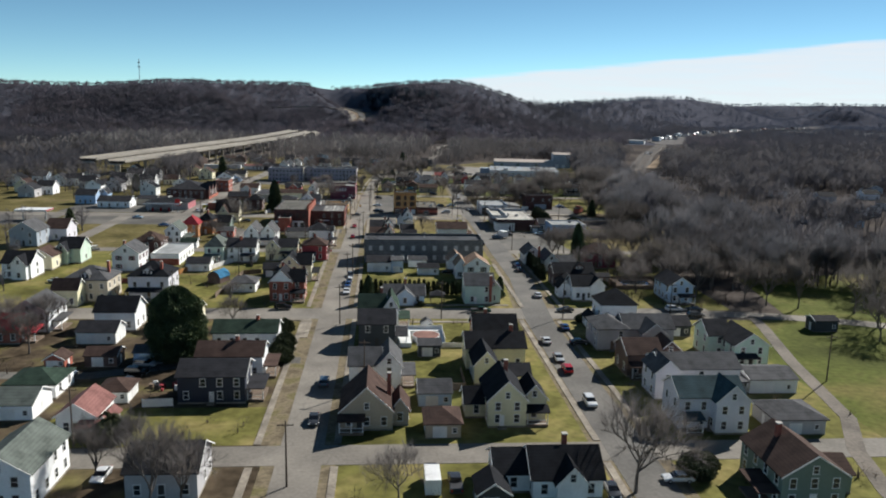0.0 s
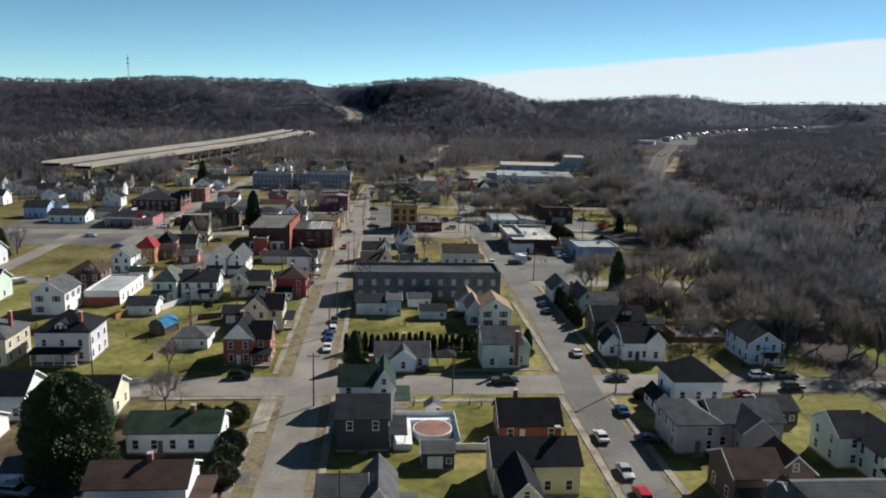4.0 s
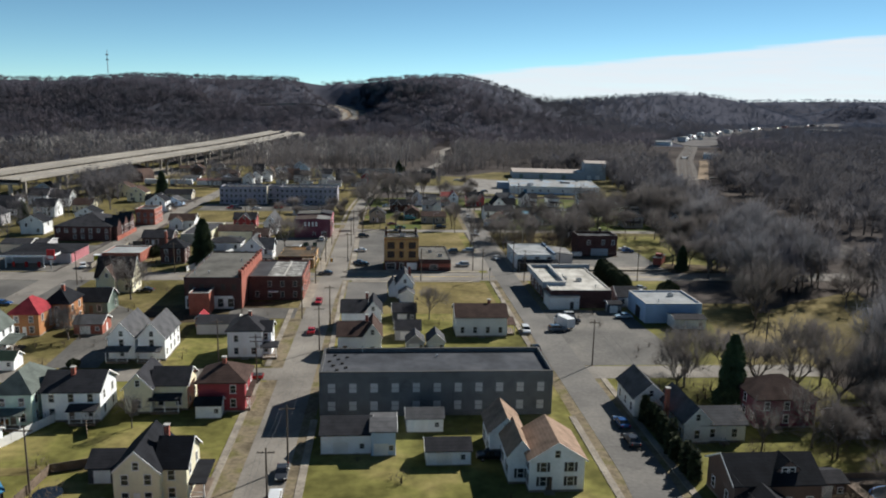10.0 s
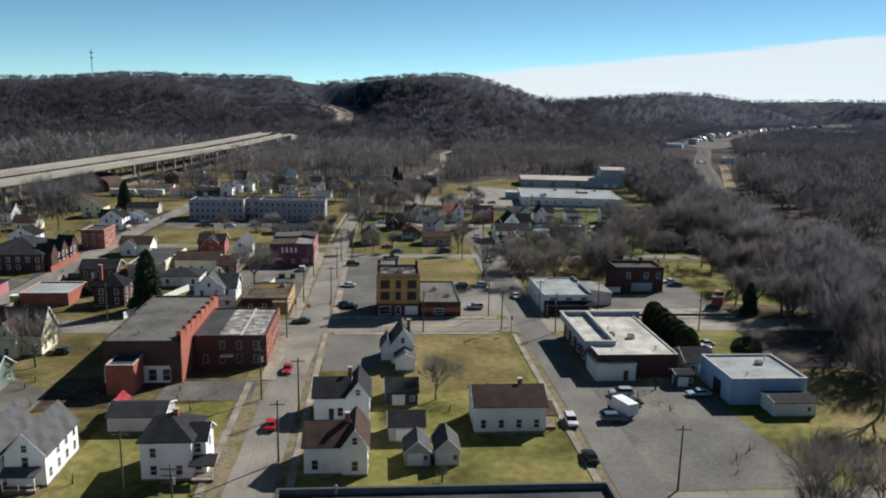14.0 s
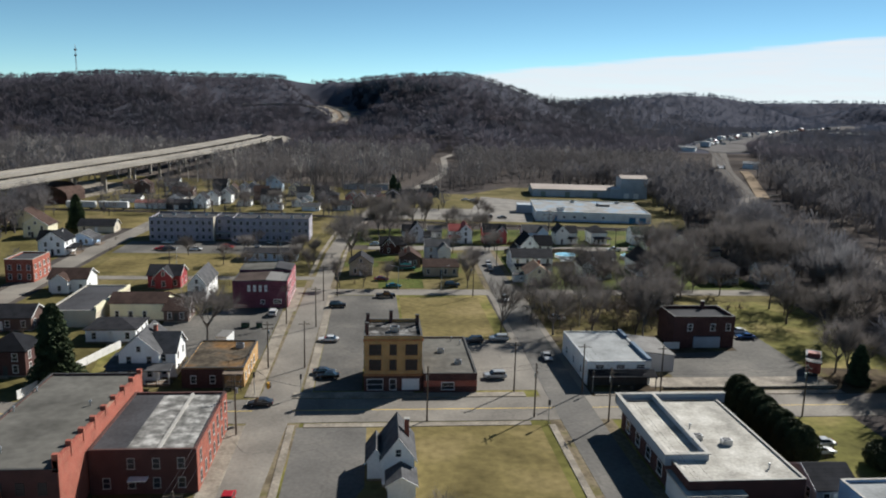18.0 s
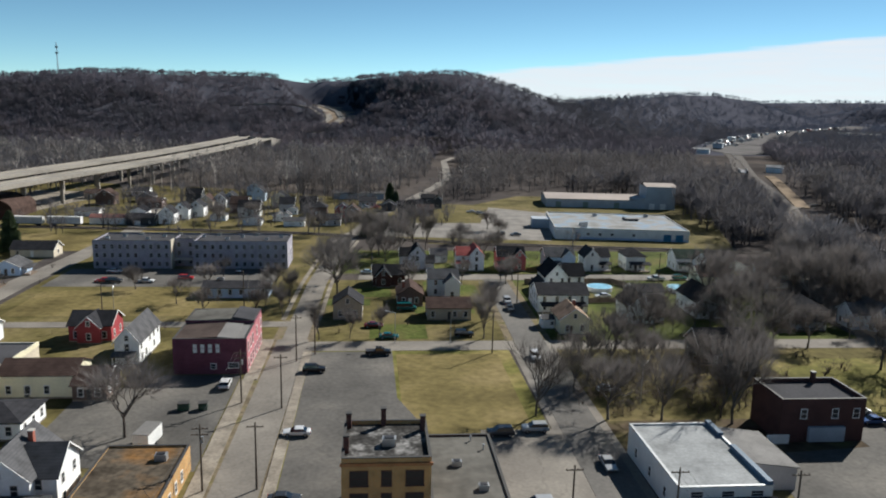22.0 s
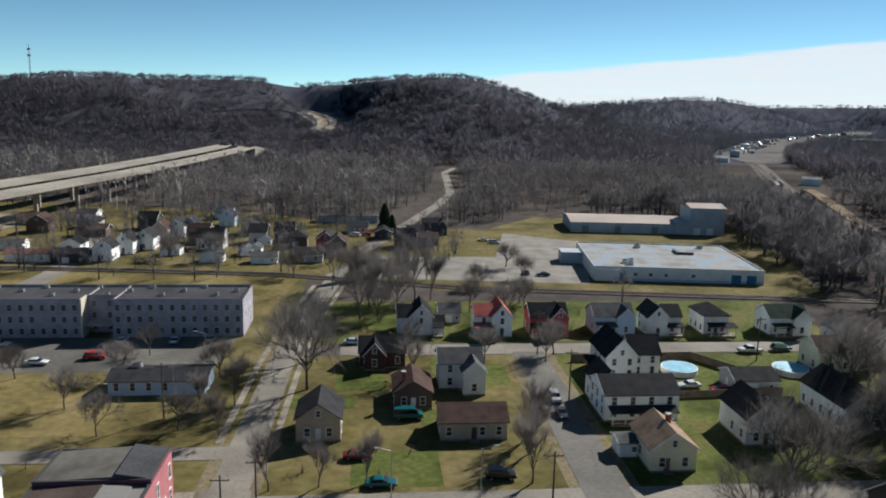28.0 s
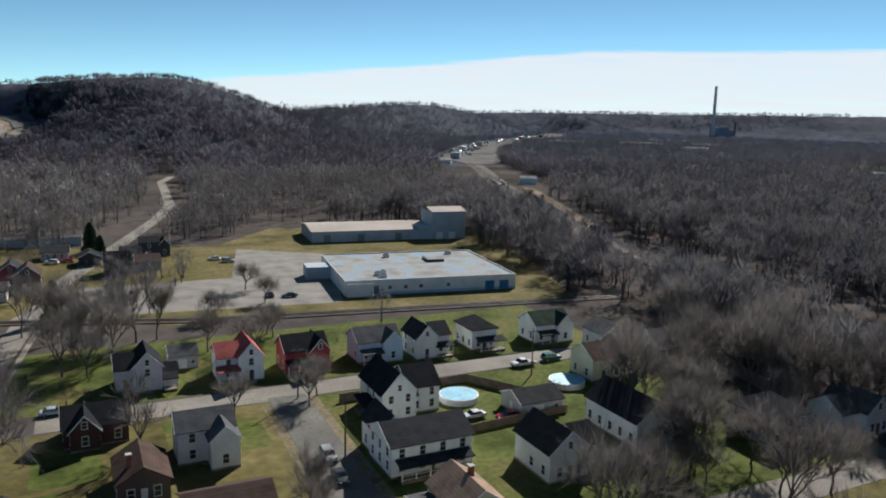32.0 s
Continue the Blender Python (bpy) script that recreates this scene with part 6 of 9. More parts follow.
part("chassis", boxes((-1.1, 1.1, -3.6, 2.5, 0.4, 0.6)), DARKMETAL, trailer)
for wx in (-1.25, 1.25):
    bm = bmesh.new()
    tube(bm, (wx - 0.1, 0.4, 0.36), (wx + 0.1, 0.4, 0.36), 0.36, 0.36, 12)
    part("wheel", bm, TYRE, trailer)
windows_on(tan_shop, "S", -5.6, 1.8, -8.14, 1, random.Random(8), gap=3.2)
windows_on(tan_shop, "E", -7.6, 9, 6.0, 1, random.Random(9), gap=3.0)
roof_unit(tan_shop, 3, 5, 3.9, 1.2)
hall = tagged(empty("low_hall", -66.6, 440), "long low hall with a dark roof and stepped cream parapet", "building")
flat_building(hall, -6, 5.6, -14, 12, 4.0, SIDING["beige"], MEMBRANE["dark"], 0.2)
for k in range(4):
    part("stepped_parapet", boxes((5.3, 5.75, -14 + k * 6.5, -7.5 + k * 6.5, 3.6, 5.2 - 0.25 * k)), SIDING["cream"], hall)
house("cream building with a dark gable roof", "cream", "brown", [(-59.6, -46, 431.6, 440, 4.6, 1.8, "x")], trim=False)
house("low white house with a grey hip roof", "white", "darkgrey", [(-59, -47.8, 413.6, 423, 3.2, 1.8, "h")])
house("small brown house with a brown roof", "brown", "brown", [(-46, -40, 430, 438, 3.2, 2.2, "x")])
house("red house with a dark cross-gable roof", "red", "darkgrey", [(-60, -50.6, 465, 473, 4.0, 2.4, "x"), (-57.6, -52.6, 463.4, 470, 4.0, 2.4, "y")])
house("narrow white house with a grey gable roof", "white", "grey", [(-44.6, -39.6, 449, 464, 5.2, 3.0, "y")], porches=[(-44.6, -40.4, 447, 448.8, 2.5)])
purple = tagged(empty("maroon_building", -24, 453), "two-storey maroon brick corner building with low grey roofs", "building")
flat_building(purple, -7.4, 7.2, -9.4, 1.4, 7.4, BRICK["purple"], MEMBRANE["grey"], 0.12, DARKTRIM)
flat_building(purple, -7.4, 7.2, 1.6, 11, 8.0, BRICK["purple"], MEMBRANE["dark"], 0.12, DARKTRIM)
for rx0, rx1, ry0, ry1, rz0, rz1, rm in ((-7.1, 1.4, -9.1, 1.1, 7.45, 7.9, "brown"), (1.45, 5.0, -9.1, 1.1, 7.9, 7.6, "grey"), (-7.1, 2.6, 1.9, 10.7, 8.05, 8.5, "mid"), (2.65, 6.9, 1.9, 10.7, 8.9, 8.2, "dark")):
    bm = bmesh.new()
    solid(bm, [(rx0, ry0, 7.3), (rx1, ry0, 7.3), (rx1, ry1, 7.3), (rx0, ry1, 7.3)], [(rx0, ry0, rz0), (rx1, ry0, rz1), (rx1, ry1, rz1), (rx0, ry1, rz0)])
    part("roof_slope", bm, MEMBRANE[rm], purple)
# paler rose over the maroon: sunlight on this side put into the colour
part("side_wall", boxes((7.2, 7.35, -9.2, 10.8, 0.1, 7.5)), SIDING["rosewall"], purple)
for k in range(4):
    window(purple, -3.0 + k * 1.5, -9.4, 4.6, 0.8, 1.8, 0, WHITEMETAL, BRICK["darkbrick"])
window(purple, 0.6, -9.4, 1.2, 1.0, 1.0, 0)
window(purple, 4.6, -9.4, 1.4, 2.0, 1.0, 0)
windows_on(purple, "E", -9, 10.6, 7.35, 2, random.Random(11), z0=0.8, storey=3.6, gap=2.6, h=2.0)
low = tagged(empty("low_clinic", -29.8, 508), "low pale blue building with a grey flat-pitched roof", "building")
part("wall", boxes((-9, 9, -4, 4.5, 0, 3.0)), SIDING["ice"], low)
part("roof", gable_roof(-9, 9, -4, 4.5, 3.0, 1.0, "x", 0.6), ROOF["darkgrey"], low)
windows_on(low, "S", -9, 9, -4, 1, random.Random(12), gap=2.6)
roof_unit(low, -5, 1, 3.6, 1.4)

# three-storey apartment block with two wings
apt = tagged(empty("apartment_block", -50.6, 549), "three-storey lilac-grey apartment block with two wings and a flat roof", "building")
for a0, a1, b0 in ((-31, -6.6, -7.6), (0.6, 31, -7.6), (-6.6, 0.6, -3.6)):
    flat_building(apt, a0 + 0.003, a1 - 0.003, b0, 7.4, 8.8, BRICK["lilacblock"], MEMBRANE["dark"], 0.45, DARKTRIM)
    windows_on(apt, "S", a0, a1, b0, 3, random.Random(13), z0=0.9, storey=2.85, gap=2.3, w=1.0, h=1.35, skip=0.02, frame_mat=SIDING["grey"])
windows_on(apt, "E", -7, 7, 31, 3, random.Random(14), z0=0.9, storey=2.85, gap=4.6, skip=0.3)
part("entrance_canopy", boxes((-6, 0, -7.4, -3.6, 2.7, 3.0)), COPING, apt)
part("stair_fin", boxes((-6.6, -6.2, -7.8, -3.6, 0, 9.4)), SIDING["beige"], apt)
for k in range(14):
    roof_unit(apt, -28 + k * 4.3, -2 + 4 * (k % 3), 8.8, 0.9)

# ---- corner shops round the yellow brick building ----
yel = tagged(empty("yellow_brick_building", 11, 388.4), "three-storey yellow brick corner building with boarded windows", "building")
flat_building(yel, -5.8, 5.6, -5.8, 5.8, 10.9, BRICK["ochre"], MEMBRANE["scuffed"], 0.5, DARKTRIM)
part("ground_floor_band", boxes((-5.85, 5.65, -5.95, -5.8, 0, 3.3)), BRICK["darkbrick"], yel)
part("cornice", boxes((-6, 5.8, -6.1, -5.8, 3.3, 3.6)), BRICK["orange"], yel)
part("cornice", boxes((-6, 5.8, -6.05, -5.8, 10.4, 10.8)), BRICK["orange"], yel)
for f in range(2):
    for x, w in ((-3.6, 2.2), (-0.1, 1.2), (3.5, 2.2)):
        window(yel, x, -5.8, 4.5 + 3.1 * f, w, 2.0, 0, BOARDED, BRICK["darkbrick"])
for x, w in ((-3.6, 3.0), (-0.1, 1.2), (3.4, 3.2)):
    window(yel, x, -5.95, 0.5, w, 2.1, 0, WHITEMETAL if x > 3 else GLASS)
windows_on(yel, "W", -5.4, 5.4, -5.8, 3, random.Random(20), z0=1.2, storey=3.1, gap=2.8, pane=BOARDED, frame_mat=BRICK["darkbrick"])
roof_unit(yel, 0.3, -1, 10.9, 1.3)
for cx, cy, top in ((-5.3, -3, 13.2), (-5.2, 4.6, 13.0), (5.0, 3.4, 13.0), (-0.4, 5.2, 13.4)):
    chimney(yel, cx, cy, top, BRICK["darkbrick"], 0.35, DARKTRIM)
annex = tagged(empty("brick_shop", 22.3, 392), "one-storey brown brick shop with a grey flat roof", "building")
flat_building(annex, -5.4, 5.2, -10.4, 13, 3.8, BRICK["darkbrick"], MEMBRANE["mid"], 0.2, DARKTRIM)
part("front_band", boxes((-5.42, 5.22, -10.55, -10.4, 1.4, 2.6)), BRICK["brick"], annex)
roof_unit(annex, -1, 3, 3.8), roof_unit(annex, 2, -4, 3.8)
roof_pipe(annex, 3.6, 8, 3.8), roof_pipe(annex, 2, 11, 3.8)
window(annex, -0.6, -10.55, 0.8, 2.4, 1.4, 0)

store = tagged(empty("white_store", 57, 394.6), "white one-storey store with a pale roof and dark canopied front", "building")
flat_building(store, -6.4, 7, -9.6, 11, 4.9, SIDING["pale"], MEMBRANE["lightgrey"], 0.15, METAL)
part("dark_front", boxes((-6.2, 6.4, -9.75, -9.605, 0, 3.4)), DARKTRIM, store)
bm = bmesh.new()
solid(bm, [(-6.2, -12.4, 2.5), (7.6, -12.4, 2.5), (7.6, -9.76, 3.3), (-6.2, -9.76, 3.3)], [(-6.2, -12.4, 2.7), (7.6, -12.4, 2.7), (7.6, -9.76, 3.5), (-6.2, -9.76, 3.5)])
part("front_canopy", bm, ROOF["black"], store, "dark shingled canopy over the front")
for x in (-6, -1.6, 2.8, 7.3):
    part("canopy_post", boxes((x - 0.08, x + 0.08, -12.3, -12.14, 0, 2.5)), DARKTRIM, store)
part("blue_ridge_cap", boxes((6.3, 7.1, -9.4, 2.0, 4.9, 5.6), (6.3, 7.1, 6.0, 11, 4.9, 5.6)), SIDING["dustyblue"], store)
bm = bmesh.new()
solid(bm, [(7.4, -2, 0), (15, -2, 0), (15, 10, 0), (7.4, 10, 0)], [(7.4, -2, 4.6), (15, -2, 3.6), (15, 10, 3.6), (7.4, 10, 4.6)])
part("lean_to", bm, SIDING["grey"], store)
bm = bmesh.new()
solid(bm, [(7.4, -2.3, 4.62), (15.3, -2.3, 3.6), (15.3, 10.3, 3.6), (7.4, 10.3, 4.62)], [(7.4, -2.3, 4.76), (15.3, -2.3, 3.74), (15.3, 10.3, 3.74), (7.4, 10.3, 4.76)])
part("lean_to_roof", bm, banded(surf("ribbed_tin", (0.20, 0.195, 0.19), 0.9, 0.2, 0.3, 3, spec=0.1), 0.6, 0.5, 0), store)
for x in (-3.8, 0.6, 4.8):
    window(store, x, -9.6, 3.55, 1.7, 0.8, 0)
windows_on(store, "W", -8, 10, -6.4, 1, random.Random(21), gap=4.4, z0=1.2)

dark = tagged(empty("dark_brick_building", 85.4, 413), "two-storey dark brown brick building with flat roof", "building")
flat_building(dark, -7.4, 7.6, -4.6, 5.4, 7.0, BRICK["darkbrick"], MEMBRANE["dark"], 0.7, DARKTRIM)
for x in (-3.4, 2.2, 6):
    window(dark, x, -4.6, 4.3, 1.0, 1.6, 0)
part("store_front", boxes((-2.4, 4.0, -5.2, -4.605, 0.2, 2.8)), SIDING["steel"], dark)
part("white_fence", boxes((-9.8, -5.9, -5.2, -5.0, 0, 1.6)), TRIM, dark)
chimney(dark, 3.4, 4.8, 9.0, BRICK["darkbrick"])

bank = tagged(empty("bank", 60, 350), "low bank with a patched white flat roof and deep raised fascia", "building")
flat_building(bank, -8.6, 8.6, -14.6, 14.6, 5.0, BRICK["darkbrick"], MEMBRANE["white"], 0.15, COPING)
part("roof_fascia", boxes((-9.6, -9.1, -8.2, 15.8, 4.3, 6.0), (-9.1, -2.9, -8.2, -7.7, 4.3, 6.0), (-3.2, -2.7, -7.7, 15.2, 5.1, 6.0), (-9.6, 10.4, 15.2, 15.8, 4.3, 6.0)), SIDING["steel"], bank)
part("fascia_cap", boxes((-9.7, -9.0, -8.3, 15.9, 6.0, 6.12), (-9.0, -2.6, -8.3, -7.6, 6.0, 6.12), (-3.3, -2.6, -7.6, 15.1, 6.0, 6.12), (-9.0, 10.5, 15.1, 15.9, 6.0, 6.12)), COPING, bank)
part("low_wing", boxes((-9.2, -0.8, -16, -8.3, 0, 3.5)), SIDING["pale"], bank)
part("low_roof", boxes((-9.4, -0.6, -16.2, -8.31, 3.5, 3.75)), MEMBRANE["white"], bank)
part("wing_door", boxes((-3.4, -2.4, -16.06, -16, 0.1, 2.2)), DARKTRIM, bank)
for y in (-4, 1, 6, 11):
    window(bank, -8.6, y, 0.8, 1.8, 2.0, -90, None, WHITEMETAL)
roof_unit(bank, 2.2, -3, 5.0, 1.1), roof_unit(bank, -1.6, -1, 5.0, 1.0), roof_pipe(bank, -1.2, 3, 5.0), roof_pipe(bank, 5, -11, 5.0)
outbuilding("small dark shed beside the bank", "charcoal", "darkgrey", (66.4, 70, 330.2, 333.6, 2.6, 0.5, "x"), "shed", "shed")
bluebld = tagged(empty("blue_building", 81, 328), "flat-roofed light blue block building", "building")
flat_building(bluebld, -7.6, 7.6, -7.2, 7.0, 4.9, SIDING["blue"], MEMBRANE["lightgrey"], 0.35)
part("loading_door", boxes((-7.66, -7.6, -3, 0.4, 0.1, 3.2)), DARKMETAL, bluebld)
roof_unit(bluebld, 2.4, 2, 4.9), roof_pipe(bluebld, -3, -4, 4.9), roof_pipe(bluebld, 5, 4.6, 4.9)
outbuilding("small white annex with a dark roof", "pale", "darkgrey", (79.2, 87.4, 315, 320.2, 2.7, 0.5, "x"), "annex", "annex", bay=False)
house("low grey house with a dark roof", "grey", "darkgrey", [(70.8, 77, 336, 344, 3.2, 2.0, "x")])

# dark grey warehouse with rows of bricked-up windows
ware = tagged(empty("grey_warehouse", 14.6, 270), "long two-storey dark grey block warehouse with a dark flat roof", "warehouse")
flat_building(ware, -21.4, 21, -6.6, 6.8, 7.7, BRICK["greyblock"], MEMBRANE["slate"], 0.7, DARKTRIM, 0.35)
for f in range(2):
    for k in range(11):
        window(ware, -19.2 + k * 3.8, -6.6, 1.2 + 3.4 * f, 1.3, 1.7, 0, SIDING["grey"], BRICK["greyblock"])
    for k in range(3):
        window(ware, 21, -4.4 + k * 4.4, 1.2 + 3.4 * f, 1.3, 1.7, 90, SIDING["grey"], BRICK["greyblock"])
for k in range(9):
    bm = bmesh.new()
    px, py = -20 + (k * 7 % 5) * 0.8, -4.6 + k * 1.15
    tube(bm, (px, py, 7.7), (px, py, 7.95), 0.32, 0.32, 10)
    part("old_tyre", bm, TYRE, ware, "old black tyre lying on the roof")
roof_pipe(ware, 0.4, 3.4, 7.7, 0.4), roof_pipe(ware, -14, 6.2, 7.9, 1.0)

# ---- houses round the third cross street ----
house("pale lilac house with a black roof", "lilac", "black", [(20.6, 26, 540.4, 549, 5.2, 2.8, "y"), (17.6, 21, 542, 549, 4.6, 2.2, "x"), (26.2, 29, 541.6, 547, 3.0, 1.4, "x")], porches=[(26.2, 28.6, 539, 541.4, 2.6)])
outbuilding("grey garage with a grey roof", "grey", "grey", (28.6, 34.4, 552, 559, 2.9, 1.6, "x"))
house("white house with a rose-red roof and a deep porch", "white", "rose", [(40.6, 45.6, 539, 548, 5.4, 2.8, "y"), (36.6, 41, 540.6, 547.6, 5.2, 2.2, "x")], porches=[(36.4, 40.6, 538, 540.4, 2.8)])
house("dark red house with a black roof", "red", "black", [(50.4, 59.6, 540, 548, 5.0, 2.6, "x"), (55.6, 59.8, 539, 546, 5, 2.4, "y")], porches=[(50.4, 55, 537.6, 539.8, 2.6)])
house("blue-grey house with a grey roof", "ice", "grey", [(67, 77, 541, 549, 4.8, 2.4, "x"), (72.4, 77, 539.6, 546, 4.8, 2.2, "y")], porches=[(67.4, 72, 538.6, 540.8, 2.6)])
house("cream house with a grey cross-gable roof", "pale", "darkgrey", [(80, 85, 538.4, 547, 5.2, 2.6, "y"), (84.6, 89, 540, 547, 5.0, 2.2, "x")], porches=[(85, 89, 537.8, 539.8, 2.6)])
house("pale house with a dark gable roof and two-storey porch", "pale", "darkgrey", [(95, 101.6, 540, 549, 5.0, 2.4, "h")], porches=[(96, 102.6, 537.4, 539.8, 2.6)])
house("white house with a dark green roof", "white", "green", [(112.2, 122.4, 539.2, 547, 4.8, 2.4, "x"), (117.8, 122.4, 537.8, 544, 4.8, 2.2, "y")], porches=[(112.8, 117.4, 536.8, 539, 2.6)])
house("cream house with a brown roof", "cream", "brown", [(108.4, 116.6, 511.4, 519.4, 5.0, 2.4, "x"), (116.2, 122, 512, 520, 4.6, 2.4, "y")])
house("white house with a steep black cross-gable roof", "pale", "black", [(59.8, 66.4, 508.4, 520, 5.4, 3.6, "y"), (65.8, 72, 510.4, 519, 5.2, 3.0, "x")], porches=[(57.2, 59.6, 509.6, 516, 2.6)])
house("long white house with a grey roof and upper windows", "white", "darkgrey", [(53.2, 67, 488, 497.4, 5.2, 2.2, "x"), (53.6, 58.4, 494, 502, 5.0, 2.6, "y")], porches=[(54, 66, 485.8, 487.8, 2.5)])
house("cream house with a tan gable roof", "cream", "tan", [(54.6, 62, 468.6, 478, 4.0, 2.6, "y")], chim=[(59.2, 474, 7.4)])
outbuilding("small shed with a bright white roof", "white", "grey", (51.4, 54.4, 474, 478, 2.5, 0.5, "x"), "shed", "shed")
house("white gabled house with a black roof", "white", "black", [(94.8, 103.2, 481.4, 495.5, 4.8, 3.2, "y")])
house("white house with dark roof beside pale flowering trees", "pale", "black", [(74.4, 81.6, 477, 487, 5.0, 3.0, "y"), (81, 85, 479, 486, 4.4, 2.2, "x")])
house("brown house with a wide brown roof", "tan", "brown", [(22.8, 34.2, 481.4, 489.6, 3.4, 1.8, "x")], trim=False)
house("white two-storey house with a grey roof and front wing", "pale", "grey", [(24.6, 33.2, 505, 512, 5.6, 2.0, "x"), (29, 33.4, 501.4, 506, 5.0, 2.0, "y")])
house("brick house with a dark cross-gable roof", "darkbrick", "black", [(8.6, 18.4, 518, 526, 3.6, 2.4, "x"), (9.6, 14, 516.4, 523, 3.6, 2.4, "y")])
house("small brown house with a brown gable roof", "brown", "brown", [(15.4, 22.4, 495, 504.6, 3.4, 2.2, "y")], chim=[(17.2, 498, 6.4)], trim=False)
house("dark tan house with a grey gable roof", "tan", "darkgrey", [(-1.4, 6, 482, 490.4, 4.2, 2.6, "y")], trim=False)
outbuilding("grey garage with a grey roof", "grey", "darkgrey", (84.2, 93.4, 500.6, 508, 2.7, 1.6, "x"))
house("white house at the wood's edge", "white", "grey", [(136, 142.4, 469, 478, 4.8, 2.6, "y"), (132, 136.4, 471, 478, 4.4, 2.2, "x")])
house("grey house with a grey roof behind bare trees", "grey", "darkgrey", [(116.4, 125.4, 472.6, 482, 5.2, 3.0, "h")], porches=[(116.8, 124.4, 470.4, 472.4, 2.6)])
house("white porch house in the trees", "white", "grey", [(129.4, 139, 515.4, 523, 4.8, 2.4, "x")], porches=[(130, 138, 513.2, 515.2, 2.6)])
house("grey house with a pale roof at the wood's edge", "pale", "grey", [(124, 131.6, 528, 536, 4.2, 2.2, "y")])

house("dark grey house half hidden by bare trees", "charcoal", "black", [(80, 91, 446, 453.4, 4.6, 3.0, "x"), (85.4, 91, 441.4, 450, 4.4, 2.8, "y")])

# ---- warehouses beyond the railway ----
wh = tagged(empty("white_warehouse", 84.6, 602, 0, -8), "large white warehouse with a patched pale roof and blue doors", "warehouse")
flat_building(wh, 0, 56, 0, 46, 4.5, SIDING["pale"], MEMBRANE["pale"], 0.25)
part("base_band", boxes((-0.02, 56.02, -0.06, 0, 0, 0.9)), SIDING["blue"], wh)
for x in (9, 47, 52):
    part("blue_door", boxes((x - 1.6, x + 1.6, -0.12, -0.06, 0.1, 3.0)), ROOF["bluetin"], wh)
for x in (3, 14, 19, 24, 33):
    window(wh, x, 0, 1.8, 1.2, 1.0, 0)
part("front_annex", boxes((0.4, 8.6, -1.2, -0.07, 0, 4.0)), SIDING["pale"], wh)
part("side_annex", boxes((-8, -0.02, 26, 34, 0, 4.2)), SIDING["steel"], wh)
part("roof_duct", boxes((34, 35, 26, 33, 4.5, 5.4), (35, 40, 26, 27, 4.5, 5.4)), DARKMETAL, wh)
for x, y in ((12, 8), (14, 10), (13, 5), (22, 38), (46, 40)):
    roof_unit(wh, x, y, 4.5, 1.5)
mill = tagged(empty("long_mill", 103, 699.6, 0, -6), "long pale metal shed with a tall square end tower", "warehouse")
part("wall", boxes((0, 53, 0, 28, 0, 4.7)), SIDING["steel"], mill)
part("roof", gable_roof(0, 53, 0, 28, 4.7, 1.6, "x", 0.6), MEMBRANE["mill"], mill)
part("tower", boxes((54, 70, -1, 15, 0, 12.4)), SIDING["steel"], mill)
part("tower_roof", gable_roof(54, 70, -1, 15, 12.4, 1.4, "x", 0.4), MEMBRANE["mill"], mill)
part("link", boxes((48, 54, -0.6, 8, 0, 6.0)), SIDING["steel"], mill)
for x in (5, 20, 37, 56, 62):
    part("shed_door", boxes((x, x + 3, -0.16 - (1 if x > 53 else 0), -0.02 - (1 if x > 53 else 0), 0, 3.2)), SIDING["pale"] if x > 50 else SIDING["green"], mill)

# ---- houses and sheds beyond the railway, far left and far right ----
FAR = (("white", "darkgrey"), ("pale", "black"), ("cream", "brown"), ("white", "black"), ("grey", "darkgrey"), ("ice", "darkgrey"), ("brown", "brown"), ("yellow", "black"), ("tan", "brown"), ("charcoal", "black"))
LABELS = {"white": "white", "pale": "pale grey", "cream": "cream", "grey": "grey", "ice": "light blue", "brown": "brown", "yellow": "yellow", "red": "red", "tan": "tan", "charcoal": "dark grey"}


def far_house(x, y, w, d, eave, rise, ridge, k):
    wall, roof = FAR[k % len(FAR)]
    return house(f"{LABELS[wall]} house with a {roof.replace('darkgrey', 'dark grey')} gable roof", wall, roof, [(x - w / 2, x + w / 2, y, y + d, eave, rise, ridge)])


for x, y, w, big, ridge, k in ((-141, 710, 10, 0, "x", 8), (-128, 688, 9, 1, "y", 6), (-121, 723, 9, 0, "x", 0), (-103, 678, 12, 0, "x", 6), (-99, 646, 7, 0, "y", 0), (-82, 629, 6.5, 1, "y", 0), (-79, 642, 7, 1, "y", 0),
                               (-74, 650, 7, 1, "y", 0), (-74, 671, 6.5, 1, "y", 8), (-69, 678, 6.5, 1, "y", 0), (-65, 684, 6.5, 1, "y", 4), (-54, 707, 7, 1, "y", 5)):
    far_house(x, y, w, 8.5, 5.0 if big else 3.2, 2.8 if big else 1.8, ridge, k)
for x, y, w, big, ridge, k in ((-40, 685, 8.5, 1, "y", 7), (-50, 651, 10, 1, "x", 1), (-57, 664, 8, 1, "x", 6),
                               (-11, 628, 9.5, 0, "x", 4), (-1.5, 641, 7, 1, "y", 6), (5, 690, 9, 0, "x", 4), (-24, 668, 8, 1, "x", 9), (-34, 664, 7, 1, "x", 4), (-86, 697, 8, 1, "x", 9), (-60, 731, 8, 1, "y", 5), (-112, 700, 9, 0, "y", 4), (24, 655, 8, 1, "x", 9), (34, 662, 8, 0, "x", 6), (16, 676, 7, 0, "y", 9)):
    far_house(x, y, w, 8.5, 5.0 if big else 3.2, 2.8 if big else 1.8, ridge, k)
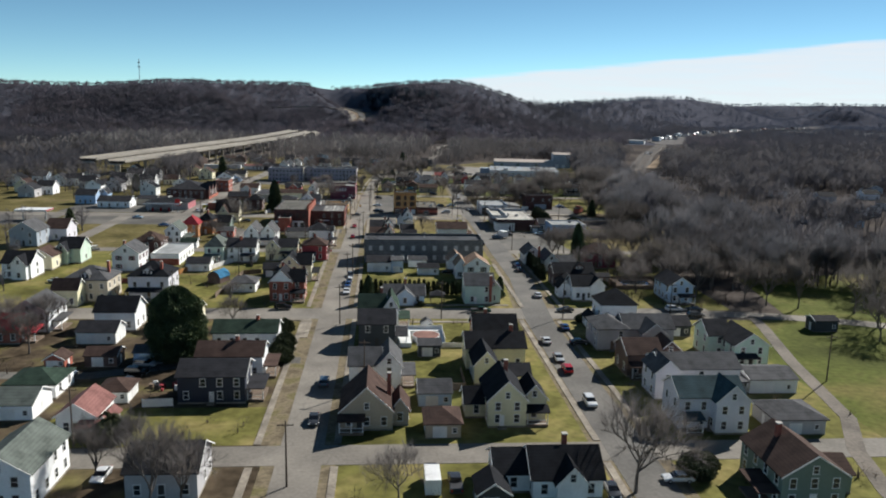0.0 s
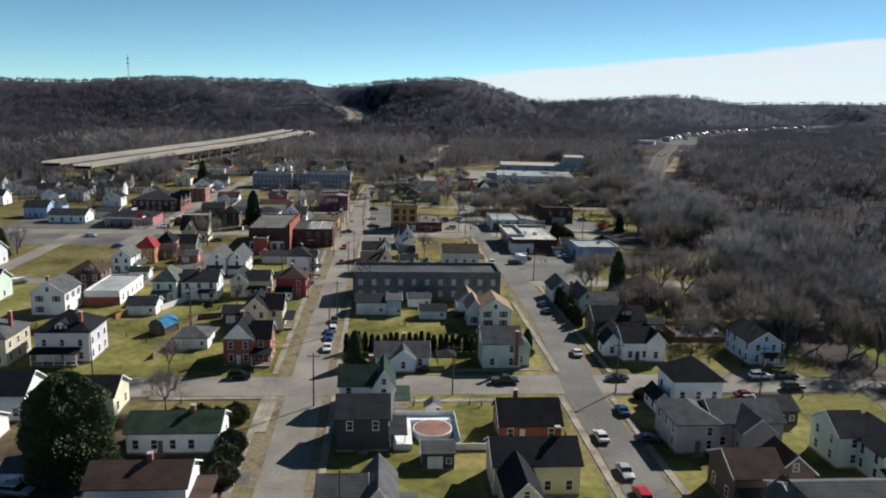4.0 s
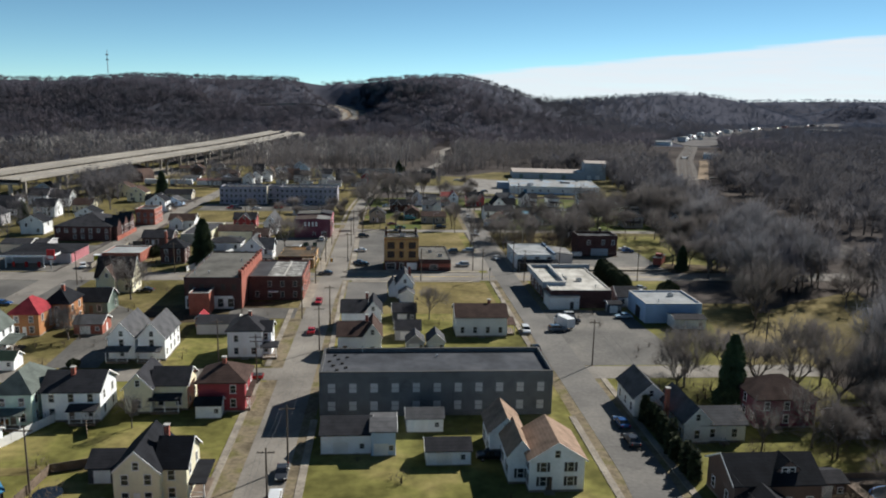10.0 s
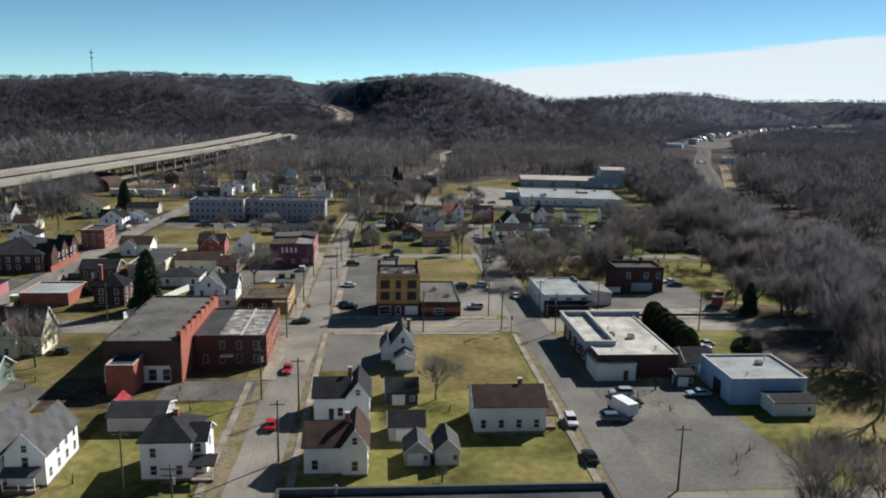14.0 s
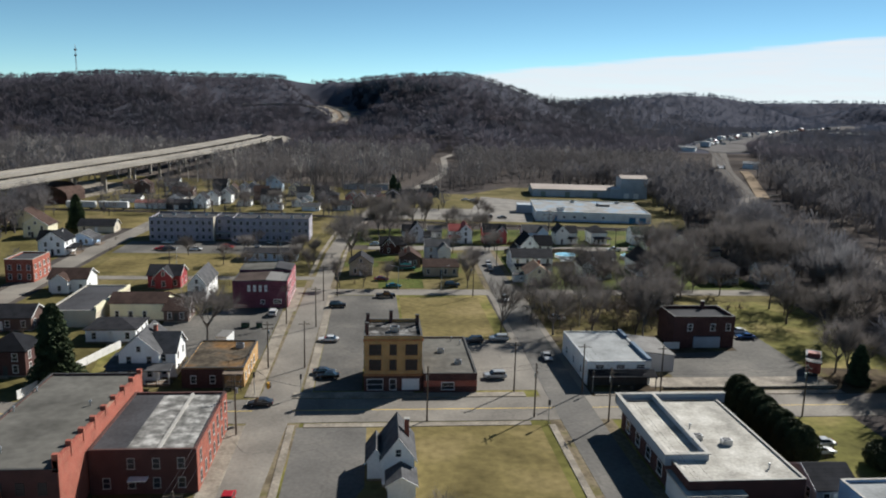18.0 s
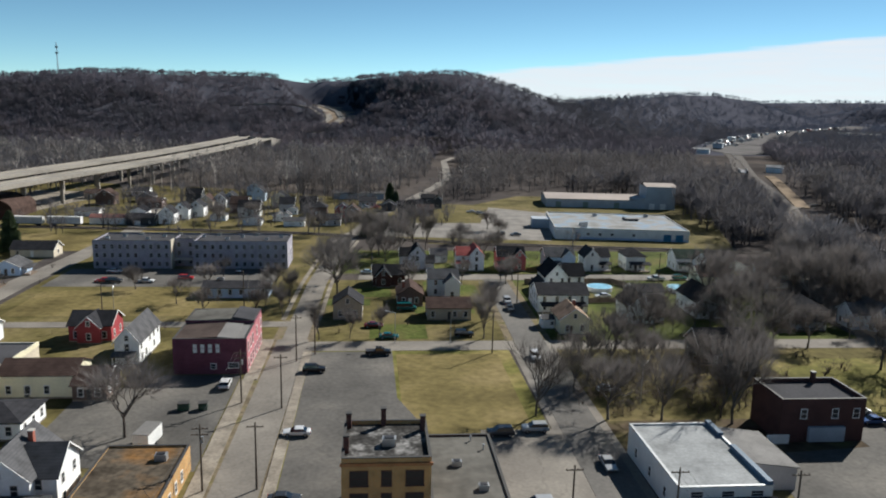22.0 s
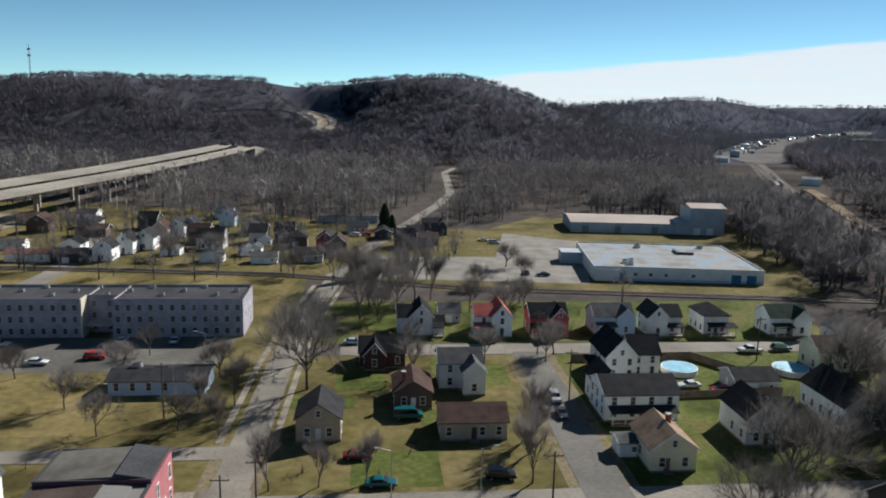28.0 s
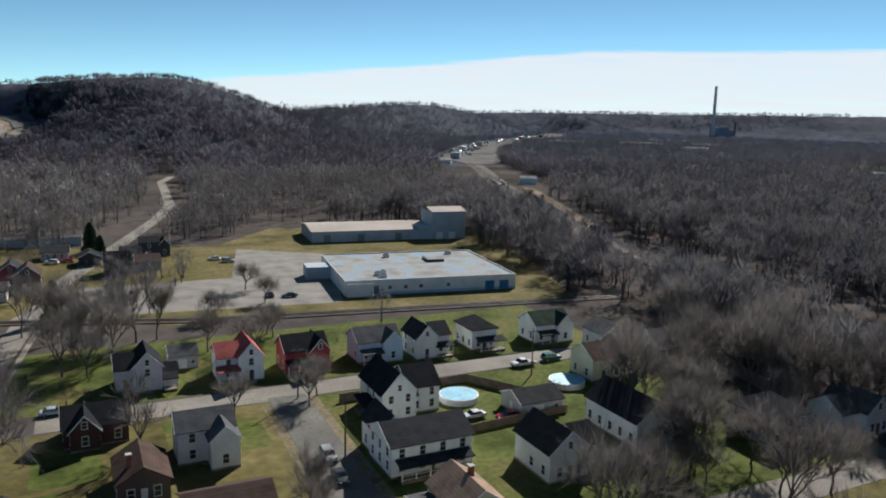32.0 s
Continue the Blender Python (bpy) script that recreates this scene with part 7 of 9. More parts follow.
for i, (x, y, w) in enumerate(((-123, 650, 11), (-35, 640, 5), (-32, 643, 4.5), (-31, 661, 5), (-26.5, 626, 9), (-45, 628, 8), (-62, 640, 7))):
    outbuilding("low white shed with a pale roof", "white", "grey", (x - w / 2, x + w / 2, y, y + 6, 2.6, 1.2, "x" if i in (0, 4) else "y"), "shed", "shed")
outbuilding("long white shed with a dull red roof beside the railway", "pale", "pink", (-114, -99, 628, 634, 3.0, 1.2, "x"), "shed", "shed")
outbuilding("long dark shed beside the railway", "charcoal", "darkgrey", (-98, -86, 626, 632, 3.4, 1.6, "x"), "shed", "shed")
for i, (x, y) in enumerate(((-158, 574), (-140, 566), (-157, 524), (-126, 545), (-170, 530), (-180, 560), (-150, 490))):
    far_house(x, y, 9.5, 9, 5.2, 3.0, "xy"[i % 2], (6, 2, 0, 2, 0, 5, 0)[i])
for i, (x, y) in enumerate(((-162, 466), (-168, 494), (-196, 518), (-140, 508), (-124, 470), (-112, 446), (-136, 446))):
    far_house(x, y, 9, 8.5, (5.2, 3.6)[i % 2], 2.6, "yx"[i % 2], (4, 1, 0, 2, 3, 6, 1)[i])
house("white house with a taupe gable roof", "white", "brown", [(-86, -75.4, 459.6, 467.6, 4.2, 2.2, "x"), (-84.6, -80, 457.6, 461, 4.0, 1.8, "y")])
house("white two-storey house with a black roof and side porch", "white", "black", [(-110, -101.6, 510.6, 520.6, 5.4, 3.0, "y"), (-112, -105, 514, 521, 5.2, 2.8, "x")], porches=[(-101.4, -98.4, 511.4, 519, 2.6)])
house("low pale blue house with a grey roof", "blue", "grey", [(-107.4, -99.2, 529.6, 538, 3.0, 2.0, "y")], porches=[(-99, -96.8, 531, 536, 2.3)])
house("low beige house with a long dark roof", "beige", "darkgrey", [(-114.6, -100.4, 557.4, 565, 3.0, 2.3, "x")])
house("brown house with a dark roof", "brown", "darkgrey", [(-86, -75, 423, 431, 3.4, 2.2, "x")])
house("dark red brick house with a tall chimney", "darkbrick", "black", [(-70.6, -62.6, 392, 400, 5.4, 3.0, "h")], chim=[(-69, 394, 11)])
for i, (x, y) in enumerate(((264, 479), (221, 368), (243, 379), (267, 391), (279, 452), (345, 504), (232, 352), (300, 420), (320, 470))):
    far_house(x, y, 11, 9, 4.2, 2.4, "xy"[i % 2], (0, 4, 5, 0, 4, 0, 5, 1, 0)[i])

house("large blue-grey house with a grey gable roof", "steel", "grey", [(-139.5, -129.6, 289, 300, 6.0, 3.4, "y")])
house("mauve house with a broad brown roof", "lilac", "brown", [(-132, -124, 302, 312, 5.0, 3.2, "x")])
house("pale green house with a black roof and lit gable", "mint", "black", [(-110, -102.6, 259.6, 269, 5.4, 3.0, "x"), (-110, -106, 257.4, 262, 5.0, 2.4, "y")])
house("white house with black cross-gable roof", "white", "black", [(-117, -108.4, 236, 245, 5.2, 3.0, "x"), (-113.4, -109, 234, 240, 5.0, 2.6, "y")])
house("cream house with a brown roof behind a white house", "cream", "brown", [(-115.6, -107.6, 249, 257, 4.6, 2.4, "y")])
house("blue and white house with a dark roof", "blue", "darkgrey", [(-162, -151.6, 408, 417, 5.0, 2.6, "x"), (-153, -148.6, 417, 424, 5.0, 2.6, "y")])
outbuilding("long low tan shop with a dark roof", "beige", "darkgrey", (-131, -121, 409.4, 419, 3.2, 1.2, "x"), "shop", "shop", bay=False)
for i, (x, y) in enumerate(((-198, 433), (-194, 447), (-204, 490), (-222, 505), (-229, 487), (-196, 492), (-170, 455), (-182, 478), (-210, 455), (-172, 502))):
    far_house(x, y, 9, 9, 5.0, 2.8, "yx"[i % 2], (4, 0, 0, 5, 1, 0, 3, 4, 2, 0)[i])
canopy = tagged(empty("canopy", -157, 354), "white flat filling station canopy with a red stripe", "canopy")
part("canopy_roof", boxes((-9, 5, -4, 4, 4.4, 5.2)), WHITEMETAL, canopy)
part("red_stripe", boxes((5.0, 5.06, -4, 4, 4.5, 5.1)), CAR["red"], canopy)
for x in (-7, 3):
    part("canopy_post", boxes((x - 0.2, x + 0.2, -0.2, 0.2, 0, 4.4)), METAL, canopy)

church = tagged(empty("long_brick_hall", -110, 440), "large dark brick hall with a hipped grey roof and gabled front", "building")
part("wall", boxes((-12, 9, -7, 16, 0, 5.6)), BRICK["darkbrick"], church)
part("roof", hip_roof(-12, 9, -7, 16, 5.6, 4.2), ROOF["darkgrey"], church)
for y in (-5, 3, 11):
    part("gable_wing", gable_walls(6, 11, y, y + 5, 5.6, 2.8, "x"), BRICK["darkbrick"], church)
    part("gable_roof", gable_roof(6, 11, y, y + 5, 5.6, 2.8, "x", 0.2), ROOF["darkgrey"], church)
part("front_base", boxes((11.05, 11.6, -7, 16, 0, 1.6)), BRICK["brick"], church)
windows_on(church, "S", -12, 9, -7, 2, random.Random(31), gap=2.8, storey=2.4, h=1.3)
windows_on(church, "E", -4, 15, 11.05, 2, random.Random(32), gap=2.8, storey=2.4, h=1.3)
brick2 = tagged(empty("brick_flats", -99, 477), "two-storey red brick flats with a flat roof", "building")
flat_building(brick2, -4.6, 3.6, -5, 7, 6.6, BRICK["brick"], MEMBRANE["dark"], 0.4)
windows_on(brick2, "S", -4.6, 3.6, -5, 2, random.Random(33), gap=2.4)
windows_on(brick2, "E", -5, 7, 3.6, 2, random.Random(34), gap=2.6)
shed2 = tagged(empty("low_brick_shop", -83.6, 400), "low red brick shop with a pale flat roof", "building")
flat_building(shed2, -6.6, 6, -7, 6, 3.2, BRICK["brick"], MEMBRANE["lightgrey"], 0.3)
dome = tagged(empty("round_roof_hall", -163, 642), "hall with a brown barrel roof near the viaduct", "building")
bm = bmesh.new()
arc = [(-12, 0)] + [(-12 * math.cos(k * math.pi / 10), 4 + 5.5 * math.sin(k * math.pi / 10)) for k in range(11)] + [(12, 0)]
solid(bm, [(x, -2, z) for x, z in arc], [(x, 22, z) for x, z in arc])
bmesh.ops.recalc_face_normals(bm, faces=bm.faces[:])
part("hall", bm, ROOF["brown"], dome)
part("front_band", boxes((-11.8, 11.8, -2.2, -2.0, 0, 3.6)), BRICK["darkbrick"], dome)

# filling station: canopy on posts and a dark low shop with red signs
station = tagged(empty("filling_station", -112, 392), "filling station with a dark low roof and white canopy edge", "shop")
part("shop", boxes((-9, 12, 0, 16, 0, 3.6)), SIDING["grey"], station)
part("roof", hip_roof(-9, 12, 0, 16, 3.6, 1.8), ROOF["black"], station)
part("red_front", boxes((12.0, 12.1, 0.4, 15.6, 0.2, 3.3)), SIDING["rosewall"], station, "rose-red shop front")
part("canopy", boxes((-8, 9, -7, -0.46, 3.9, 4.1)), ROOF["black"], station)
part("canopy_edge", boxes((-8.1, 9.1, -7.12, -7.0, 3.6, 4.2), (9.0, 9.12, -7.0, -0.5, 3.6, 4.2)), WHITEMETAL, station, "white canopy edge")
for x in (-6, 6):
    for y in (-6.4, -2):
        part("canopy_post", boxes((x - 0.15, x + 0.15, y - 0.15, y + 0.15, 0, 3.9)), WHITEMETAL, station)
for x in (-4, 0, 4):
    part("pump", boxes((x - 0.4, x + 0.4, -5.8, -5.2, 0, 1.8)), CAR["red"], station)
sign = tagged(empty("price_sign", -103, 384), "tall red and white filling station sign", "sign")
part("post", boxes((-0.15, 0.15, -0.15, 0.15, 0, 3.0)), METAL, sign)
part("panel", boxes((-1.2, 1.2, -0.2, 0.2, 3.0, 6.4)), CAR["red"], sign)
part("white_panel", boxes((-1.0, 1.0, -0.24, -0.2, 3.3, 4.3)), WHITEMETAL, sign)
kiosk = tagged(empty("yellow_kiosk", -92, 395), "bright yellow kiosk beside the forecourt", "kiosk")
part("body", boxes((-1.2, 1.2, -1, 1, 0, 2.3)), surf("yellow_paint", (0.6, 0.5, 0.03), 0.5, 0.1), kiosk)
part("roof", boxes((-1.4, 1.4, -1.2, 1.2, 2.3, 2.5)), WHITEMETAL, kiosk)
house("low white store with a dark gable roof", "white", "darkgrey", [(-146, -130, 395, 405, 3.6, 2.2, "x")], category="shop", name="white_store")
outbuilding("low grey flat shed beside the forecourt", "grey", "darkgrey", (-128, -116, 412, 421, 3.2, 0.8, "x"), "shed", "shed")
tagged(part("retaining_wall", boxes((-90, -77, 424.5, 425, 0, 1.6), (-91.2, -90.8, 385, 424, 0, 1.5)), CONCRETE), "pale concrete retaining wall", "wall", kind="structure")

for k, x in enumerate((-138, -122.5)):
    t = tagged(empty("semi_trailer", x, 624, 0, -3), "long white road trailer parked beside the railway", "trailer", group="semi trailers")
    part("box", boxes((-7, 7, -1.3, 1.3, 1.1, 4.0)), WHITEMETAL, t)
    part("underframe", boxes((-6.4, 6.4, -0.9, 0.9, 0.8, 1.1)), DARKMETAL, t)
    for wx in (-5.6, -4.4, 4.6):
        bm = bmesh.new()
        tube(bm, (wx, -1.2, 0.5), (wx, 1.2, 0.5), 0.5, 0.5, 12)
        part("wheel", bm, TYRE, t)

hall = tagged(empty("arched_hall", -172, 634, 0, 42), "large hall with an arched brown roof, grey gable and brick sides", "building")
part("wall", boxes((0, 14, 0, 0.4, 0, 4.6), (0, 14, 15.6, 16, 0, 4.6)), BRICK["darkbrick"], hall)
for px in (0.2, 2.9, 5.6, 8.3, 11.0, 13.4):
    part("pilaster", boxes((px, px + 0.5, -0.25, 0.0, 0, 4.4)), COPING, hall)
arch = [(8 - 8.3 * math.cos(a), 4.6 + 5.2 * math.sin(a)) for a in (math.pi * i / 12 for i in range(13))]
bm = bmesh.new()
shell = [(y, z + 0.3) for y, z in arch] + [(y, z) for y, z in reversed(arch)]
rows = [[bm.verts.new((x, y, z)) for y, z in shell] for x in (0.06, 14.4)]
n = len(shell)
for k in range(n):
    bm.faces.new((rows[0][k], rows[0][(k + 1) % n], rows[1][(k + 1) % n], rows[1][k]))
for k in range(12):
    for r in rows:
        bm.faces.new((r[k], r[k + 1], r[n - 2 - k], r[n - 1 - k]))
bmesh.ops.recalc_face_normals(bm, faces=bm.faces[:])
part("roof", bm, ROOF["brown"], hall)
for gx in (-0.4, 13.9):
    bm = bmesh.new()
    solid(bm, [(gx, 0, 0), (gx, 16, 0)] + [(gx, y, z + 0.3) for y, z in reversed(arch)], [(gx + 0.4, 0, 0), (gx + 0.4, 16, 0)] + [(gx + 0.4, y, z + 0.3) for y, z in reversed(arch)])
    part("gable", bm, SIDING["steel"], hall, "grey sheet-metal gable")
part("ridge_light", boxes((1, 13, 7.2, 8.8, 10.1, 10.5)), WHITEMETAL, hall, "long white roof light")

boat = tagged(empty("covered_boat", -109, 281, 0, -62), "long white covered boat on a trailer", "boat")
bm = bmesh.new()
solid(bm, [(-0.9, -3.6, 0.7), (0.9, -3.6, 0.7), (0.9, 1.6, 0.7), (0, 3.8, 0.9), (-0.9, 1.6, 0.7)], [(-1.2, -3.7, 1.7), (1.2, -3.7, 1.7), (1.2, 1.8, 1.8), (0, 4.4, 2.0), (-1.2, 1.8, 1.8)])
part("hull", bm, WHITEMETAL, boat)
part("trailer_frame", boxes((-0.8, 0.8, -3.2, 4.6, 0.45, 0.7)), DARKMETAL, boat)
for sx in (-1.0, 0.8):
    bm = bmesh.new()
    tube(bm, (sx, -1.2, 0.32), (sx + 0.2, -1.2, 0.32), 0.32, 0.32, 10)
    part("wheel", bm, TYRE, boat)

# caboose and loose buildings near the eastern edge
cab = tagged(empty("caboose", 103.4, 392, 0, 60), "old red railway caboose on the grass", "railway carriage")
part("body", boxes((-4.2, 4.2, -1.4, 1.4, 1.0, 3.3)), SIDING["barn"], cab)
part("roof", boxes((-4.6, 4.6, -1.6, 1.6, 3.3, 3.5)), DARKMETAL, cab)
part("cupola", boxes((-1, 1, -1.2, 1.2, 3.5, 4.4)), SIDING["barn"], cab)
for sx in (-2.8, 2.8):
    part("bogie", boxes((sx - 0.9, sx + 0.9, -1, 1, 0.1, 1.0)), DARKMETAL, cab)

# ---- distant industry: chimney, mast, yard sheds and stock ----
stack = tagged(empty("power_station_chimney", 2306, 2640), "tall slim power station chimney far off", "chimney")
bm = bmesh.new()
tube(bm, (0, 0, -5), (0, 0, 200), 7, 5, 16)
# concrete made paler and cooler to carry the haze in its base colour
part("shaft", bm, surf("hazed_stack_concrete", (0.42, 0.43, 0.45), 0.9, 0.1), stack)
part("boiler_house", boxes((24, 80, -8, 40, 0, 42), (80, 120, 0, 32, 0, 30)), surf("boiler_grey", (0.17, 0.20, 0.24), 0.9, 0.1), stack)
part("small_stack", boxes((120, 125, 0, 5, 0, 62)), DARKMETAL, stack)
mast = tagged(empty("radio_mast", -446.5, 1450, 76), "slim steel radio mast on the ridge", "mast")
bm = bmesh.new()
for a in range(3):
    tube(bm, (1.2 * math.cos(a * 2.09), 1.2 * math.sin(a * 2.09), -2), (0.3 * math.cos(a * 2.09), 0.3 * math.sin(a * 2.09), 50), 0.28, 0.2, 4)
part("lattice", bm, METAL, mast)
for z in (34, 42):
    part("dish_ring", boxes((-1.6, 1.6, -1.6, 1.6, z, z + 2)), DARKMETAL, mast)
rnd = random.Random(5)
for i in range(40):
    y = 1290 + 1160 * i / 39
    x = float(np.interp(y, [p[1] for p in YARD_LINE], [p[0] for p in YARD_LINE])) + (rnd.uniform(-34, -6) if y < 1900 else rnd.choice((-22, -14, -6)))
    shed = i % 7 == 0
    t = tagged(empty("yard_shed" if shed else "rail_wagon", x, y, 1.0, -32 if y < 1800 else -42), "pale metal yard shed" if shed else "goods wagon standing in the rail yard", "shed" if shed else "wagon")
    w, h = (12, 7) if shed else (3.2, 4.2)
    part("body", boxes((-w / 2, w / 2, -9, 9, 0.8, h)), (SIDING["steel"], METAL, SIDING["grey"], SIDING["pale"], SIDING["barn"], DARKMETAL)[i % 6], t)
    part("underframe", boxes((-w / 2 + 0.4, w / 2 - 0.4, -8, 8, 0, 0.8)), DARKMETAL, t)
    part("roof", gable_roof(-w / 2, w / 2, -9, 9, h, 0.8, "y", 0.2), (MEMBRANE["lightgrey"], METAL, MEMBRANE["grey"])[i % 3], t)
heaps = bmesh.new()
for i in range(70):
    y = rnd.uniform(1330, 1680)
    x = float(np.interp(y, [p[1] for p in YARD_LINE], [p[0] for p in YARD_LINE])) + rnd.uniform(-46, 4)
    a, h = rnd.uniform(1.5, 4), rnd.uniform(1.0, 3.2)
    solid(heaps, [(x - a, y - a, 0.6), (x + a, y - a, 0.6), (x + a, y + a, 0.6), (x - a, y + a, 0.6)], [(x - a * 0.4, y - a * 0.5, h + 1), (x + a * 0.3, y - a * 0.4, h + 1), (x + a * 0.4, y + a * 0.3, h + 1), (x - a * 0.3, y + a * 0.4, h + 1)])
tagged(part("stock_heaps", heaps, COPING), "pale heaps of stone and scrap in the rail yard", "heaps", kind="stuff")
for i, (x, y, w) in enumerate(((1042, 1845, 80), (1199, 1774, 100), (1330, 1700, 60), (1100, 1500, 50), (780, 900, 26), (1500, 2000, 120), (1650, 1850, 60))):
    t = tagged(empty("far_shed", x, y, 0, -30), "long pale industrial shed far off", "shed")
    part("wall", boxes((-w / 2, w / 2, -8, 8, 0, 7)), SIDING["pale"], t)
    part("roof", gable_roof(-w / 2, w / 2, -8, 8, 7, 1.5, "x", 0.4), MEMBRANE["lightgrey"], t)
tagged(part("long_wall_bridge", boxes((208, 252, 1010, 1016, 0, 7)), COPING), "pale low structure among the trees", "wall", kind="structure")

# ---- pools, trampoline, fences ----


def round_pool(x, y, r, top, label, h=1.25):
    t = tagged(empty("pool", x, y), label, "pool")
    bm = bmesh.new()
    n = 28
    ring = lambda q, z: [(q * math.cos(k * 2 * math.pi / n), q * math.sin(k * 2 * math.pi / n), z) for k in range(n)]
    solid(bm, ring(r, 0), ring(r, h))
    part("pool_wall", bm, WHITEMETAL, t)
    bm = bmesh.new()
    solid(bm, ring(r - 0.2, h + 0.002), ring(r - 0.2, h + 0.04))
    part("pool_surface", bm, top, t)
    return t


round_pool(77.8, 513.5, 3.9, TARP, "round above-ground pool with a pale blue cover")
round_pool(102.6, 512.4, 3.8, TARP, "round above-ground pool with a blue rim")
round_pool(10.4, 174.6, 3.4, surf("rust_cover", (0.20, 0.10, 0.08), 0.8), "round above-ground pool with a brown cover")
whitedeck = tagged(empty("pool_deck", 0, 0), "white painted deck with rails beside the pool", "deck")
part("decking", boxes((3.6, 6.7, 168.6, 180, 0, 1.1), (13.9, 14.6, 169, 180, 0, 1.1), (6.7, 13.9, 178.2, 180, 0, 1.1)), SIDING["pale"], whitedeck)
for x0, x1, y0, y1 in ((3.6, 14.6, 179.92, 180), (14.52, 14.6, 169, 179.9)):
    part("rail", boxes((x0, x1, y0, y1, 1.1, 2.0)), TRIM, whitedeck)
deckpool = tagged(empty("pool_deck", 80.4, 230.6), "weathered timber deck round an oval blue pool", "deck")
for b in ((-7.4, -4.6, -5, 5, 0, 1.1), (4.6, 7.4, -5, 5, 0, 1.1), (-4.6, 4.6, -5, -3, 0, 1.1), (-4.6, 4.6, 3, 5, 0, 1.1)):
    part("deck_side", boxes(b), WOOD, deckpool)
bm = bmesh.new()
oval = lambda a, b, z: [(a * math.cos(k * 0.2244), b * math.sin(k * 0.2244), z) for k in range(28)]
solid(bm, oval(4.6, 3.0, 0), oval(4.6, 3.0, 0.95))
part("pool_liner", bm, surf("liner_blue", (0.03, 0.16, 0.42), 0.5), deckpool)
bm = bmesh.new()
solid(bm, oval(4.2, 2.6, 0.952), oval(4.2, 2.6, 0.98))
part("pool_surface", bm, WATER, deckpool)
part("railing", boxes((-7.4, 7.4, 4.9, 5, 1.1, 2.0), (-7.4, -7.3, -5, 5, 1.1, 2.0), (7.3, 7.4, -5, 5, 1.1, 2.0)), WOOD, deckpool)
tramp = tagged(empty("trampoline", -42.7, 236.6), "round dark trampoline on the lawn", "trampoline")
bm = bmesh.new()
solid(bm, [(2 * math.cos(k * 0.2618), 2 * math.sin(k * 0.2618), 0.75) for k in range(24)], [(2 * math.cos(k * 0.2618), 2 * math.sin(k * 0.2618), 0.82) for k in range(24)])
part("mat", bm, surf("tramp_mat", (0.012, 0.020, 0.034), 0.9, spec=0.05), tramp)
for k in range(6):
    a = k * 1.047
    part("leg", boxes((1.85 * math.cos(a) - 0.04, 1.85 * math.cos(a) + 0.04, 1.85 * math.sin(a) - 0.04, 1.85 * math.sin(a) + 0.04, 0, 0.76)), METAL, tramp)


def fence(pts, h, mat, label, step=2.4, solid_boards=True):
    t = tagged(empty("fence", 0, 0), label, "fence")
    for (x0, y0), (x1, y1) in zip(pts, pts[1:]):
        ln = math.hypot(x1 - x0, y1 - y0)
        n = max(1, round(ln / step))
        ux, uy = (x1 - x0) / ln, (y1 - y0) / ln
        for k in range(n):
            a, b = (x0 + (x1 - x0) * k / n, y0 + (y1 - y0) * k / n), (x0 + (x1 - x0) * (k + 1) / n, y0 + (y1 - y0) * (k + 1) / n)
            bm = bmesh.new()
            s = (-uy * 0.04, ux * 0.04)
            foot = [(a[0] - s[0], a[1] - s[1], 0.06), (b[0] - s[0], b[1] - s[1], 0.06), (b[0] + s[0], b[1] + s[1], 0.06), (a[0] + s[0], a[1] + s[1], 0.06)]
            solid(bm, foot, [(x, y, h) for x, y, _ in foot])
            part("panel", bm, mat, t)
            part("post", boxes((a[0] - 0.07, a[0] + 0.07, a[1] - 0.07, a[1] + 0.07, 0, h + 0.12)), mat, t)
    return t


fence([(-57, 252.6), (-51, 266)], 1.6, TRIM, "white board fence beside the garage")
fence([(-59, 372 + 8), (-52, 404), (-50, 410)], 1.8, TRIM, "long white board fence along the street")
fence([(-66, 244), (-61, 256), (-58, 264)], 1.6, surf("orange_board", (0.36, 0.17, 0.05), 0.8), "orange-brown board fence beside a garage")
fence([(-48, 214), (-45.5, 244), (-40, 246)], 1.5, WOOD, "weathered brown board fence in the yards")
fence([(56, 521), (84, 522), (92, 509)], 1.7, WOOD, "brown board fence round a back garden")
fence([(68, 498.4), (94, 500)], 1.5, WOOD, "weathered grey board fence behind the house")
fence([(-46, 259.8), (-44.4, 255.8)], 1.6, WOOD, "short brown board fence behind a white house")
fence([(-93, 231), (-84, 231.4), (-76, 231.8)], 1.5, surf("maroon_board", (0.16, 0.05, 0.05), 0.8), "dull red board fence between yards")
fence([(-44, 134.4), (-38.6, 134.8)], 1.6, TRIM, "white board fence beside the blue house")
fence([(6.5, 141.5), (16.5, 141.5), (16.5, 152)], 1.6, WOOD, "dark board fence between yards")
fence([(12.4, 168.4), (21, 168.4)], 1.2, TRIM, "low white picket fence beside the lawn")

# ---- utility poles and wires ----


